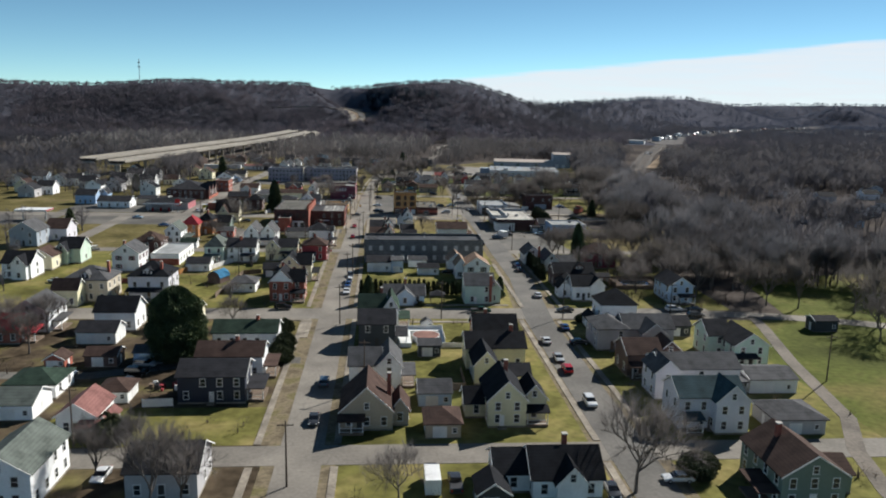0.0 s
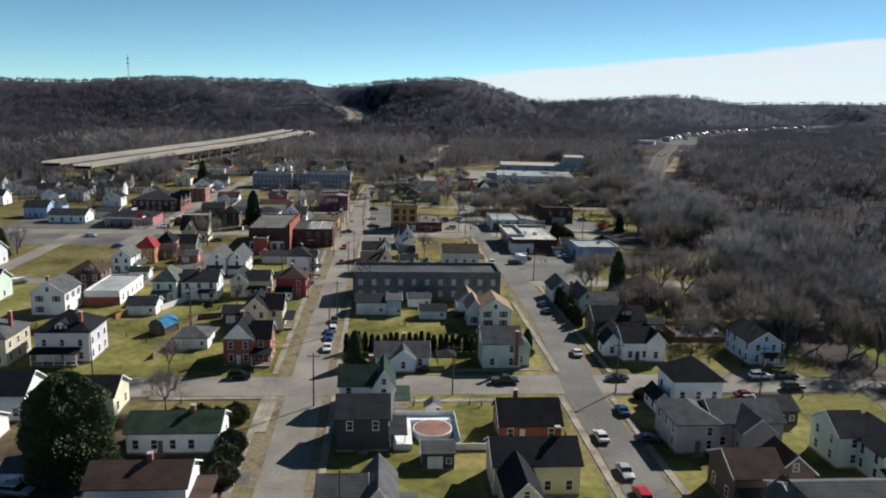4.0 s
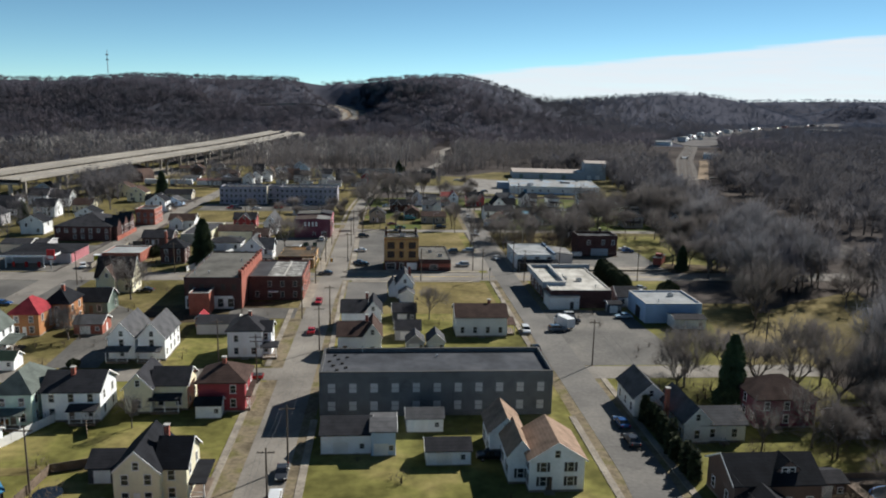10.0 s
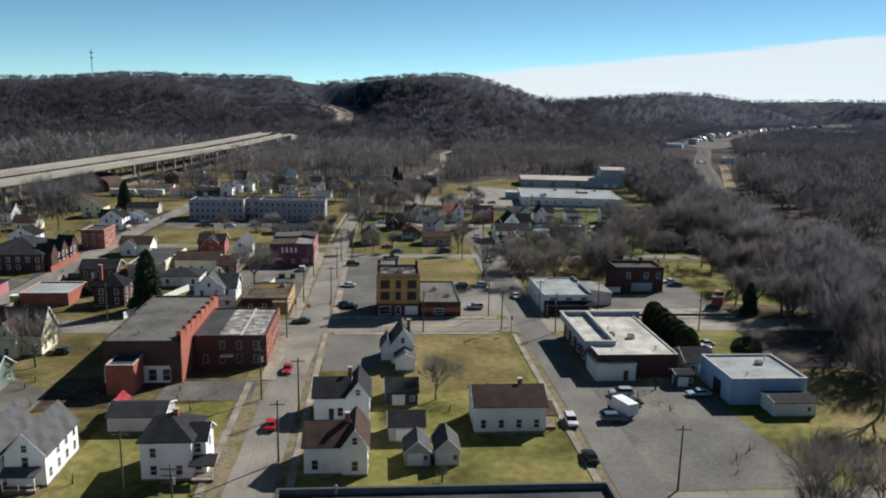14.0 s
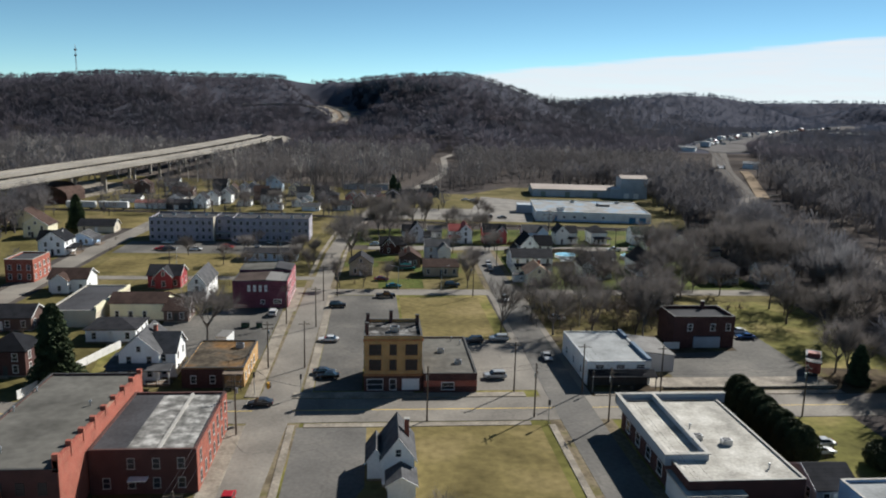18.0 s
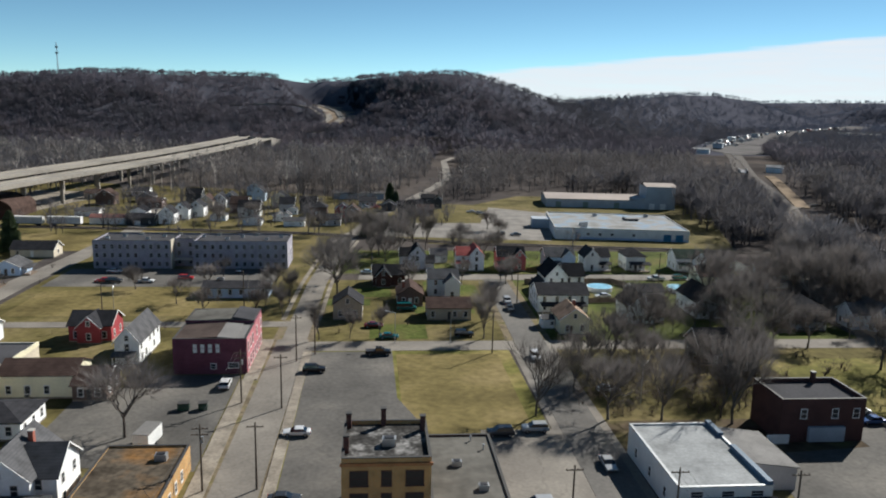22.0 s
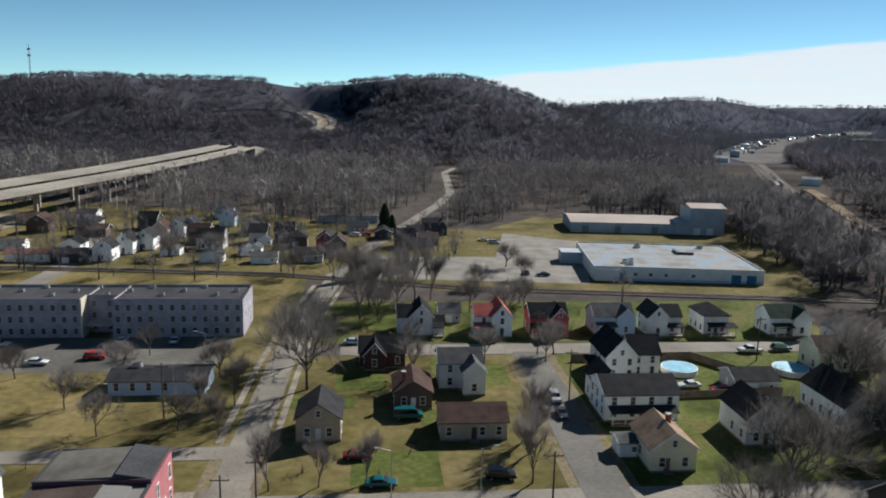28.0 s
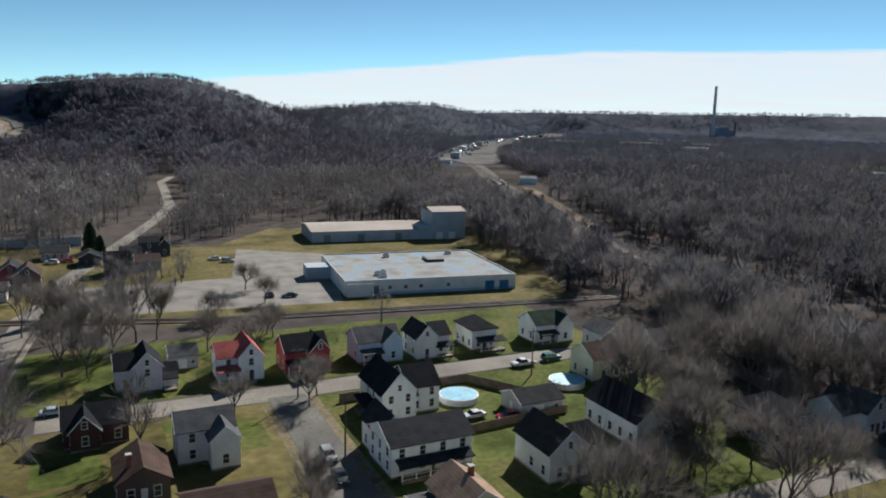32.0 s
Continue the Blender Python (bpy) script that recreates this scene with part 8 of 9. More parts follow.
def pole_template(arms):
    t = tagged(empty("utility_pole", 0, 0), "weathered wooden utility pole with a crossarm", "utility pole", group="utility poles")
    bm = bmesh.new()
    tube(bm, (0, 0, -0.3), (0, 0, 10.4), 0.17, 0.11, 8)
    part("pole", bm, POLEWOOD, t)
    for k in range(arms):
        bm = boxes((-1.2, 1.2, -0.16, -0.06, 9.7 - 0.9 * k, 9.84 - 0.9 * k))
        for x in (-1.05, -0.4, 0.4, 1.05):
            tube(bm, (x, -0.11, 9.84 - 0.9 * k), (x, -0.11, 10.0 - 0.9 * k), 0.06, 0.04, 6)
        part("crossarm", bm, POLEWOOD, t)
    if arms > 1:
        bm = bmesh.new()
        tube(bm, (0.3, 0.05, 7.6), (0.3, 0.05, 8.5), 0.2, 0.2, 8)
        part("transformer", bm, METAL, t)
    return t


POLE = [pole_template(1), pole_template(2)]
P_WEST = ((-11.0, 187.4), (-11.1, 229.9), (-10.1, 244.4), (-9.8, 300.4), (-8.7, 320.1))
P_WEST2 = ((-16.3, 326.0), (-16.0, 363.5), (-15.2, 395.9), (-15.2, 428.1))
P_MID = ((-7.6, 396.3), (-7.6, 425.7), (-7.5, 450.9), (-3.9, 455.5))
P_EAST = ((48.3, 193.0), (50.5, 289.2), (49.8, 367.0), (48.5, 380.5))
P_FOUR = ((16.8, 368.5), (36.6, 369.5), (49.8, 367.0), (87.4, 368.2))
P_FREE = ((94.0, 145.2), (15.4, 192.2), (77.2, 191.0), (-45.7, 237.8), (-30.2, 290.5), (93.9, 296.8), (64.0, 379.1), (35.8, 455.5), (99.0, 520.3), (49.2, 526.0), (49.4, 498.3), (-62.1, 377.3), (-86.6, 362.1), (-57.1, 204.2), (35.0, 381.7), (-3.6, 142.3), (-57.3, 478.9), (-25.6, 492.8), (-14, 104))
first, done = True, set()
for k, (x, y) in enumerate(P_WEST + P_WEST2 + P_MID + P_EAST + P_FOUR + P_FREE):
    if (x, y) in done:
        continue
    done.add((x, y))
    two = (x, y) in P_WEST2 or (x, y) in P_FOUR
    m = pose(x, y, 0, 0, 0, 90 if (x, y) in P_FOUR else 0)
    copy_thing(POLE[1 if two else 0], m)
for p, xy in zip(POLE, ((-50, 116 + 2.4), (-20.5, 285 - 5))):
    p.matrix_basis = pose(*xy, 0)


def wires(line, label="thin sagging power lines between poles"):
    t = tagged(empty("power_line", 0, 0), label, "power line")
    for (x0, y0), (x1, y1) in zip(line, line[1:]):
        d = Vector((y0 - y1, x1 - x0, 0)).normalized()
        for o in (-1.05, 0.4, 1.05):
            c = bpy.data.curves.new("wire", "CURVE")
            c.dimensions, c.bevel_depth, c.bevel_resolution = "3D", 0.018, 0
            s = c.splines.new("POLY")
            s.points.add(8)
            for k in range(9):
                q = k / 8
                s.points[k].co = (x0 + (x1 - x0) * q + d.x * o, y0 + (y1 - y0) * q + d.y * o, 9.95 - 3.2 * q * (1 - q) * 1.0, 1)
            c.materials.append(DARKMETAL)
            w = new("wire", c)
            w.parent = t


wires(P_WEST), wires(P_WEST2), wires(P_EAST), wires(P_FOUR)

# ---- street lights and boxes ----
def street_lamp(x, y, turn):
    t = tagged(empty("street_lamp", x, y, 0, turn), "slim grey metal street lamp", "street lamp", group="street lamps")
    bm = bmesh.new()
    tube(bm, (0, 0, 0), (0, 0, 7.5), 0.1, 0.06, 8)
    tube(bm, (0, 0, 7.4), (1.8, 0, 7.9), 0.05, 0.04, 6)
    part("post", bm, METAL, t)
    part("head", boxes((1.7, 2.4, -0.14, 0.14, 7.82, 7.98)), METAL, t)


for x, y, a in ((-25.6, 500, 0), (-57, 486, 90), (14, 462.8, 180), (27, 462.8, 0), (60, 426, 45), (-24, 520, 180)):
    street_lamp(x, y, a)
for x, y in ((-15.8, 381.5), (-6.8, 380.4), (38.6, 366.5), (50.8, 381)):
    t = tagged(empty("traffic_signal", x, y), "dark traffic signal on a metal pole", "traffic signal", group="traffic signals")
    bm = bmesh.new()
    tube(bm, (0, 0, 0), (0, 0, 4.6), 0.08, 0.07, 8)
    part("post", bm, METAL, t)
    part("signal_head", boxes((-0.18, 0.18, -0.2, 0.12, 3.6, 4.6)), DARKMETAL, t)

# red and white camper beside a dark truck, skip and boat
camper = tagged(empty("camper", 7.4, 102.6), "white camper with a red truck front", "camper")
part("body", boxes((-1.15, 1.15, -3, 2, 0.7, 3.0)), WHITEMETAL, camper)
part("cab", boxes((-1.0, 1.0, 2, 3.6, 0.6, 2.0)), CAR["red"], camper)
part("cab_glass", boxes((-0.9, 0.9, 2.7, 3.4, 2.0, 2.5)), AUTOGLASS, camper)
for sx in (-1.05, 0.85):
    for y in (-2, 2.6):
        bm = bmesh.new()
        tube(bm, (sx, y, 0.4), (sx + 0.22, y, 0.4), 0.4, 0.4, 12)
        part("wheel", bm, TYRE, camper)
truck = tagged(empty("box_truck", 51, 317.6, 0, 20), "white box truck parked in the lot", "truck")
part("box_body", boxes((-1.15, 1.15, -3.2, 1.6, 0.8, 3.0)), WHITEMETAL, truck)
part("cab", boxes((-1.05, 1.05, 1.65, 3.2, 0.5, 1.9)), CAR["white"], truck)
part("windscreen", boxes((-0.95, 0.95, 2.1, 3.0, 1.9, 2.4)), AUTOGLASS, truck)
for sx in (-1.1, 0.9):
    for y in (-2, 2.4):
        bm = bmesh.new()
        tube(bm, (sx, y, 0.4), (sx + 0.22, y, 0.4), 0.4, 0.4, 12)
        part("wheel", bm, TYRE, truck)

# yellow signal hung from a span wire over the crossing
span = tagged(empty("hanging_signal", -11.6, 371.4), "yellow four-way traffic signal hung on a span wire", "traffic signal")
bm = bmesh.new()
for a, b in (((-7.6, 11.2, 8.0), (0, 0, 6.9)), ((0, 0, 6.9), (6.2, -6.2, 8.0))):
    tube(bm, a, b, 0.03, 0.03, 5)
part("span_wire", bm, DARKMETAL, span)
part("signal_head", boxes((-0.22, 0.22, -0.22, 0.22, 5.3, 6.4)), surf("signal_yellow", (0.62, 0.34, 0.04), 0.5, 0.1), span)
part("hanger", boxes((-0.03, 0.03, -0.03, 0.03, 6.4, 6.92)), DARKMETAL, span)
for sx, sy in ((1, 0), (-1, 0), (0, 1), (0, -1)):
    for z in (5.48, 5.85, 6.22):
        bm = bmesh.new()
        tube(bm, (sx * 0.22, sy * 0.22, z), (sx * 0.45, sy * 0.45, z), 0.15, 0.15, 8)
        part("hood", bm, DARKMETAL if sy == 0 else bpy.data.materials["signal_yellow"], span)
# low concrete kerb wall along the lot by the store
slab("kerb_wall", [(66, 382.2), (103, 382.2), (103, 382.6), (66, 382.6)], -0.2, 0.55, CONCRETE, "low concrete wall edging the parking lot", "wall")
# waste bins and a vent box in the yard of the tan shop
for x, y, w in ((-25.0, 425.6, 2.0), (-21.6, 425.6, 1.5)):
    t = tagged(empty("dumpster", x, y, 0, 6), "dark green steel waste container with a black lid", "waste container", group="waste containers")
    part("bin", boxes((-w / 2, w / 2, -0.7, 0.7, 0.12, 1.35)), CAR["green"], t)
    part("lid", boxes((-w / 2 - 0.04, w / 2 + 0.04, -0.74, 0.74, 1.35, 1.45)), DARKTRIM, t)
    for sx in (-w / 2 + 0.2, w / 2 - 0.2):
        part("foot", boxes((sx - 0.1, sx + 0.1, -0.6, 0.6, 0, 0.12)), DARKMETAL, t)
# scrap heap behind the blue house
heap = tagged(empty("scrap_heap", -42, 144), "heap of mixed scrap boards and white junk", "junk")
hr = random.Random(5)
for k in range(22):
    hx, hy, a = hr.uniform(-4, 4), hr.uniform(-2.2, 2.2), hr.uniform(0.3, 0.9)
    part(hr.choice(("board", "crate", "drum")), boxes((hx, hx + a, hy, hy + hr.uniform(0.3, 1.2), 0, hr.uniform(0.3, 1.1))), hr.choice((WHITEMETAL, WOOD, SIDING["pale"], SIDING["red"], DARKMETAL, SIDING["tan"])), heap)

# houses and a long hall beside the road beyond the railway
house("black two-storey house beside the road", "charcoal", "black", [(33, 40, 686, 694, 5.8, 1.6, "x"), (40, 44, 687, 693, 4.6, 2.2, "y")])
house("grey gabled house beside the road", "grey", "darkgrey", [(26, 33, 674, 682, 3.6, 2.4, "x")])
outbuilding("long low hall with a pale flat roof", "steel", "grey", (-14, 14, 722, 729, 3.4, 0.6, "x"), "hall", "hall", bay=False)
house("dark red house beside the road", "red", "darkgrey", [(-10, -3, 650, 658, 4.6, 2.6, "y")])
house("brown house with a dark hip roof", "brown", "darkgrey", [(-22, -14, 656, 664, 4.4, 2.4, "h")])

# ---- parked cars ----
put_car("suv", "slate", -11.7, 145.3, 0)
put_car("sedan", "dark", -12.1, 126.9, 0)
put_car("sedan", "white", -41.7, 107.4, 0)
put_car("suv", "white", 39.6, 133.6, 0)
put_car("suv", "red", 39.6, 151.9, 0)
put_car("sedan", "silver", 39.4, 159.2, 0)
put_car("sedan", "white", 39.2, 171.8, 0)
put_car("sedan", "blue", 46.4, 182.9, 0)
put_car("sedan", "dark", 47.1, 170.5, 90)
put_car("sedan", "white", 46.1, 215.7, 0)
put_car("sedan", "dark", 50.5, 199.5, 90)
put_car("sedan", "white", 45.2, 103.6, 90)
put_car("sedan", "dark", 33.9, 100.3, 0)
put_car("suv", "silver", -50.0, 156.2, 80)
put_car("suv", "black", -50.3, 151.4, 84)
put_car("sedan", "dark", -50.7, 146.4, 78)
put_car("sedan", "silver", -64.5, 151.3, 90)
put_car("pickup", "dark", 10.9, 103.1, 0)
put_car("suv", "black", -27.3, 201.9, 90)
put_car("sedan", "dark", -10.7, 241.8, 0)
put_car("suv", "white", -10.7, 234.0, 0)
put_car("sedan", "blue", -10.9, 228.2, 0)
put_car("sedan", "white", -10.9, 219.6, 0)
for kind, colour, x, y, turn in (("sedan", "ice", -115.4, 361.4, 80), ("sedan", "blue", -97.2, 339.4, 85), ("suv", "white", -93.5, 385, 20), ("sedan", "dark", -64.2, 353.6, 90), ("sedan", "dark", -66.4, 152.2, 70), ("sedan", "white", -99.8, 232.1, 60)):
    put_car(kind, colour, x, y, turn)
put_car("pickup", "green", 26.7, 198.3, 90)
put_car("suv", "white", 81.8, 200.0, 90)
put_car("sedan", "dark", 87.7, 200.1, 90)
put_car("suv", "dark", 85.6, 193.7, 90)
put_car("sedan", "maroon", 73.7, 189.7, 90)
put_car("sedan", "blue", 47.2, 258.1, 0)
put_car("sedan", "dark", 46.7, 250.9, 0)
put_car("sedan", "red", -12.8, 313.5, 0)
put_car("suv", "black", 21.9, 246.1, 90)
put_car("suv", "white", 40.2, 313.1, 0)
put_car("sedan", "ice", 69.1, 325.4, 90)
put_car("pickup", "red", -22.4, 282.2, 90)
put_car("sedan", "white", -3.7, 414.1, 90)
put_car("sedan", "dark", -3.2, 392.4, 90)
put_car("sedan", "dark", -13.9, 376.2, 90)
put_car("sedan", "black", -2.3, 390.0, 90)
put_car("suv", "black", -3.2, 444.3, 90)
put_car("sedan", "black", 39.9, 299.4, 0)
put_car("suv", "slate", 48.5, 314.0, 90)
put_car("suv", "silver", 53.5, 325.9, 90)
put_car("sedan", "dark", 53.8, 321.2, 90)
put_car("sedan", "red", -13.2, 341.0, 0)
put_car("pickup", "black", 10.1, 454.8, 90)
put_car("suv", "dark", 30.7, 412.7, 90)
put_car("suv", "silver", 37.0, 414.1, 90)
put_car("sedan", "silver", 45.9, 400.9, 0)
put_car("suv", "silver", 32.3, 389.2, 90)
put_car("sedan", "white", 99.5, 419.5, 90)
put_car("sedan", "blue", 99.5, 415.2, 90)
put_car("sedan", "silver", 83.8, 356.1, 90)
put_car("sedan", "white", 82.0, 353.1, 90)
put_car("suv", "white", -19.7, 436.5, 0)
put_car("sedan", "teal", 12.6, 466.5, 90)
put_car("sedan", "maroon", 9.0, 475.6, 90)
put_car("van", "teal", 17.8, 491.0, 90)
put_car("sedan", "red", -72.2, 522.5, 90)
put_car("suv", "dark", -68.8, 521.9, 90)
put_car("sedan", "white", -59.5, 522.3, 90)
put_car("suv", "red", -48.7, 525.7, 90)
put_car("sedan", "white", -46.6, 537.2, 0)
put_car("sedan", "white", -34.6, 537.1, 0)
put_car("sedan", "silver", -26.5, 538.2, 0)
put_car("suv", "silver", 46.6, 498.5, 0)
put_car("sedan", "dark", 46.1, 491.0, 0)
put_car("suv", "white", 44.8, 451.5, 0)
put_car("suv", "black", 30.8, 467.9, 90)
put_car("sedan", "white", -72.9, 535.1, 90)
put_car("sedan", "white", 55.4, 432.0, 90)
put_car("sedan", "ice", 6.9, 534.7, 90)
put_car("sedan", "white", 76.1, 504.2, 90)
put_car("sedan", "red", 82.0, 501.6, 90)
put_car("pickup", "white", 100.4, 526.0, 90)
put_car("suv", "teal", 108.8, 527.3, 90)
put_car("suv", "black", 103.0, 502.0, 90)
put_car("sedan", "dark", 63.6, 610.1, 0)
put_car("sedan", "dark", 68.9, 607.3, 90)
for k, (x, y) in enumerate(((3, 690), (7, 692), (11, 694), (4, 684), (9, 686), (22, 640), (58, 674), (62, 668))):
    put_car(("sedan", "suv")[k % 2], ("white", "silver", "dark", "white", "red", "slate")[k % 6], x, y, 70)

# ---- trees ----
TREES = []
for k in range(7):
    h = (13, 11, 15, 9, 12, 14, 7)[k]
    wv, wf, tv, tf = bare_tree(100 + k, h, (0.56, 0.62, 0.46, 0.62, 0.86, 0.34, 0.66)[k], 6, 3, 4 if h > 8 else 3, 15 if h > 8 else 12, 1.9 if h > 8 else 1.2, 0.034, 0.21 if h > 8 else 0.12, 0.08)
    t = tagged(empty("bare_tree", 0, 0), "leafless winter tree with fine grey-brown twigs", "tree", group="bare trees")
    arrays("trunk", wv, wf, BARK, t)
    arrays("crown", tv, tf, TWIG, t)
    TREES.append([t, False])


def put_tree(k, x, y, s=1.0, turn=0.0, z=0.0):
    t, used = TREES[k]
    m = pose(x, y, z, 0, 0, turn) @ Matrix.Diagonal((s, s, s, 1))
    if not used:
        TREES[k][1] = True
        t.matrix_basis = m
        return t
    o = copy_thing(t, m)
    o.matrix_basis = m
    return o


rnd = random.Random(77)
NEAR = ((-42.4, 107.1, 5, .62), (-38.0, 108.7, 5, .6), (-31.6, 98, 2, .72), (-28, 99.4, 0, .66), (2.4, 99, 4, .6), (-77.6, 165, 1, .75), (37.6, 100.5, 4, 1.1), (-37.6, 186.2, 1, .6), (-42, 204.6, 6, 1), (62.9, 272.1, 1, .8), (-65.6, 345, 4, .9), (-31.8, 414.3, 4, 1), (-44.6, 498.1, 1, .6), (-34.8, 486, 1, .6), (-39.8, 514.4, 1, .6), (-60.2, 514, 3, .7), (-3.8, 466, 5, .6), (3.4, 466.8, 5, .5), (10.5, 467.6, 5, .5), (-1.5, 506, 4, 1.25))
NEAR2 = ((-3, 522, 4, 1.1), (18.0, 563, 2, .9), (23.7, 575.6, 2, 1), (10.5, 564.9, 5, .9), (8.1, 556, 0, .9), (28.4, 576, 5, .9), (50, 521, 6, 1), (53, 526, 3, .8), (8.0, 582.5, 2, .9), (11.5, 577.7, 5, .9), (16.3, 574.7, 2, .8), (12.8, 553.1, 1, .8), (38.6, 420.8, 2, .8), (51.4, 418.7, 1, .95), (61.1, 418, 0, .85), (72.6, 418.9, 5, .7), (73.4, 416, 2, .95))
NEAR3 = ((53, 438, 3, 1.1), (48.5, 432, 6, 1.2), (59.5, 444.2, 0, .9), (71, 458, 4, 1.2), (64, 436.5, 1, .9), (77.2, 438.8, 1, .8), (84, 435.6, 2, .9), (89, 438, 3, 1), (84.0, 470.4, 4, .5), (77.5, 220.4, 4, .7), (-38.5, 259.8, 6, .8), (-68.3, 309.0, 3, .8), (16.8, 325, 1, .7), (74.1, 276.4, 0, .8), (111.9, 331.0, 0, 1), (119.1, 413.5, 1, 1))
NEAR4 = ((-14.2, 498.2, 5, .6), (-19.7, 513, 3, .8), (-59.7, 634, 3, .9), (-44.4, 632, 1, .8), (-14, 604.5, 3, 1), (58.8, 622.0, 3, .9), (60.6, 603.5, 3, .8), (54.4, 568, 1, .7), (53.7, 571.4, 3, .7), (-37.8, 528, 6, .9), (-20.4, 496, 5, .5), (-22, 488, 3, .7), (38.5, 482, 5, .7), (37, 476, 5, .7), (-88, 175, 4, .8), (-80, 180, 1, .8), (20, 528, 6, 1), (-14.6, 485, 5, .55))
for x, y, k, s in NEAR + NEAR2 + NEAR3 + NEAR4:
    put_tree(k, x, y, s * 1.36, rnd.uniform(0, 360))
NEAR5 = ((131.7, 184.1, 2, 1.0), (124, 172, 0, .8), (138, 160, 2, .9), (128, 140, 4, .9), (140, 176, 5, .9), (112, 206, 0, .9), (106, 208, 2, .8), (120, 203, 5, 1), (118, 122, 0, .8), (134, 198, 4, 1), (145, 150, 0, 1), (114, 390, 4, .7))
for x, y, k, s in NEAR5:
    put_tree(k, x, y, s * 1.36, rnd.uniform(0, 360))
NEAR6 = ((66, 276, 0, .8), (70, 284, 4, .8), (79, 272, 1, .9), (85, 268, 0, .9), (89, 277, 2, .8), (77, 248, 4, .8), (92, 249, 1, .9), (67, 246, 6, 1.2))
NEAR8 = ((92, 226, 4, .9), (97, 240, 0, 1), (86, 240, 1, .8), (94, 214, 2, .9), (90, 262, 4, .9), (98, 262, 2, .9), (79, 244, 1, .7), (95, 276, 0, .9), (104, 226, 5, 1.1), (80, 228, 4, .7))
NEAR7 = ((100, 474, 4, .9), (136, 488, 0, 1), (144, 500, 2, .9), (145, 530, 5, 1), (143, 476, 4, 1), (48, 556, 4, .8), (38, 562, 1, .8))
for x, y, k, s in NEAR6 + NEAR7 + NEAR8:
    put_tree(k, x, y, s * 1.36, rnd.uniform(0, 360))
NEAR9 = ((35.4, 466.3, 5, .72), (98.8, 472.8, 2, .8), (103.5, 478, 0, .8), (127, 504, 4, 1), (133, 492, 2, 1), (150, 505, 0, 1.1), (155, 490, 4, 1.1), (19.6, 512, 6, 1.2), (36, 520, 6, 1.1))
NEAR10 = ((-0.7, 589, 2, .8), (44, 590, 3, .8), (127, 464.4, 6, .8), (112, 492, 0, .8), (120, 499, 2, .8), (109, 470, 1, .7), (105, 461, 3, .8), (140, 485, 0, 1), (130, 482, 4, .7), (113, 484, 5, .8), (96, 467, 6, 1), (146, 474, 2, .9), (79, 470.5, 3, .75), (90, 471.5, 1, .6), (95.5, 474.5, 4, .55), (121, 436, 3, .6), (110, 497, 1, .7), (117, 489, 4, .8), (108, 486, 3, .9), (152, 474, 5, 1), (158, 466, 0, 1.1), (150, 458, 4, 1), (144, 462, 2, .9))
for x, y, k, s in NEAR9 + NEAR10:
    put_tree(k, x, y, s * 1.36, rnd.uniform(0, 360))
# loose trees of the eastern edge and the yards
for i in range(36):
    x, y = rnd.uniform(96, 160), rnd.uniform(215, 520)
    if 99 < x < 106 and 385 < y < 460:
        continue
    if (78 < x < 91 and 446 < y < 460) or (110 < x < 142 and 464 < y < 482) or (108 < x < 142 and 508 < y < 540) or 368 < y < 379:
        continue
    put_tree(rnd.choice((0, 1, 2, 4, 4, 5)), x, y, rnd.uniform(0.95, 1.45), rnd.uniform(0, 360))


def evergreen(name, label, v, f, mat, trunk_h, trunk_r, group=""):
    t = tagged(empty(name, 0, 0), label, "tree", group)
    bm = bmesh.new()
    tube(bm, (0, 0, -0.2), (0, 0, trunk_h), trunk_r, trunk_r * 0.4, 8)
    part("trunk", bm, BARK, t)
    arrays("crown", v, f, mat, t)
    return t


spruce_v, spruce_f = leaf_tree(3, 15, 3.3, 15000, 0.4, lambda s: (1 - s) ** 0.62 * (0.72 + 0.28 * math.sin(s * 17 + 3 * math.sin(s * 9)) ** 2) + 0.03, -0.45)
spruce = evergreen("spruce", "tall dark green spruce", spruce_v, spruce_f, NEEDLE, 13, 0.25, "spruces")
spruce.matrix_basis = pose(70.4, 265, 0)
for x, y, s in ((-4.2, 208.6, 0.55), (-55.6, 389, 1.1), (108.6, 384, 0.6), (6, 602, 0.75), (34.6, 216.2, 0.42), (-118.6, 567, 1.0), (-129.2, 319, 0.72), (17, 704, 0.8), (20, 690, 0.6), (-150, 470, 0.7)):
    o = copy_thing(spruce, pose(x, y, 0, 0, 0, x * 31) @ Matrix.Diagonal((s * 1.25, s * 1.25, s, 1)))
    o.matrix_basis = pose(x, y, 0, 0, 0, x * 31) @ Matrix.Diagonal((s * 1.25, s * 1.25, s, 1))
pine_v, pine_f = leaf_tree(8, 16.5, 6.6, 42000, 0.36, lambda s: math.sqrt(max(0.01, 1 - (1.25 * s - 0.25) ** 2)) * (0.93 + 0.07 * math.sin(s * 19)), -0.1)
pine = evergreen("pine", "broad dark green evergreen tree", pine_v, pine_f, NEEDLE, 10, 0.4)
pine.matrix_basis = pose(-44.8, 162, 0)
shrub_v, shrub_f = leaf_tree(12, 4.0, 3.0, 7000, 0.22, lambda s: math.sqrt(max(0.02, 1 - (2 * s - 0.75) ** 2)) * 0.85, 0.1)
shrub = evergreen("shrub", "rounded dark evergreen shrub", shrub_v, shrub_f, CEDAR, 2, 0.1, "shrubs")
shrub.matrix_basis = pose(-22.4, 163.4, 0)
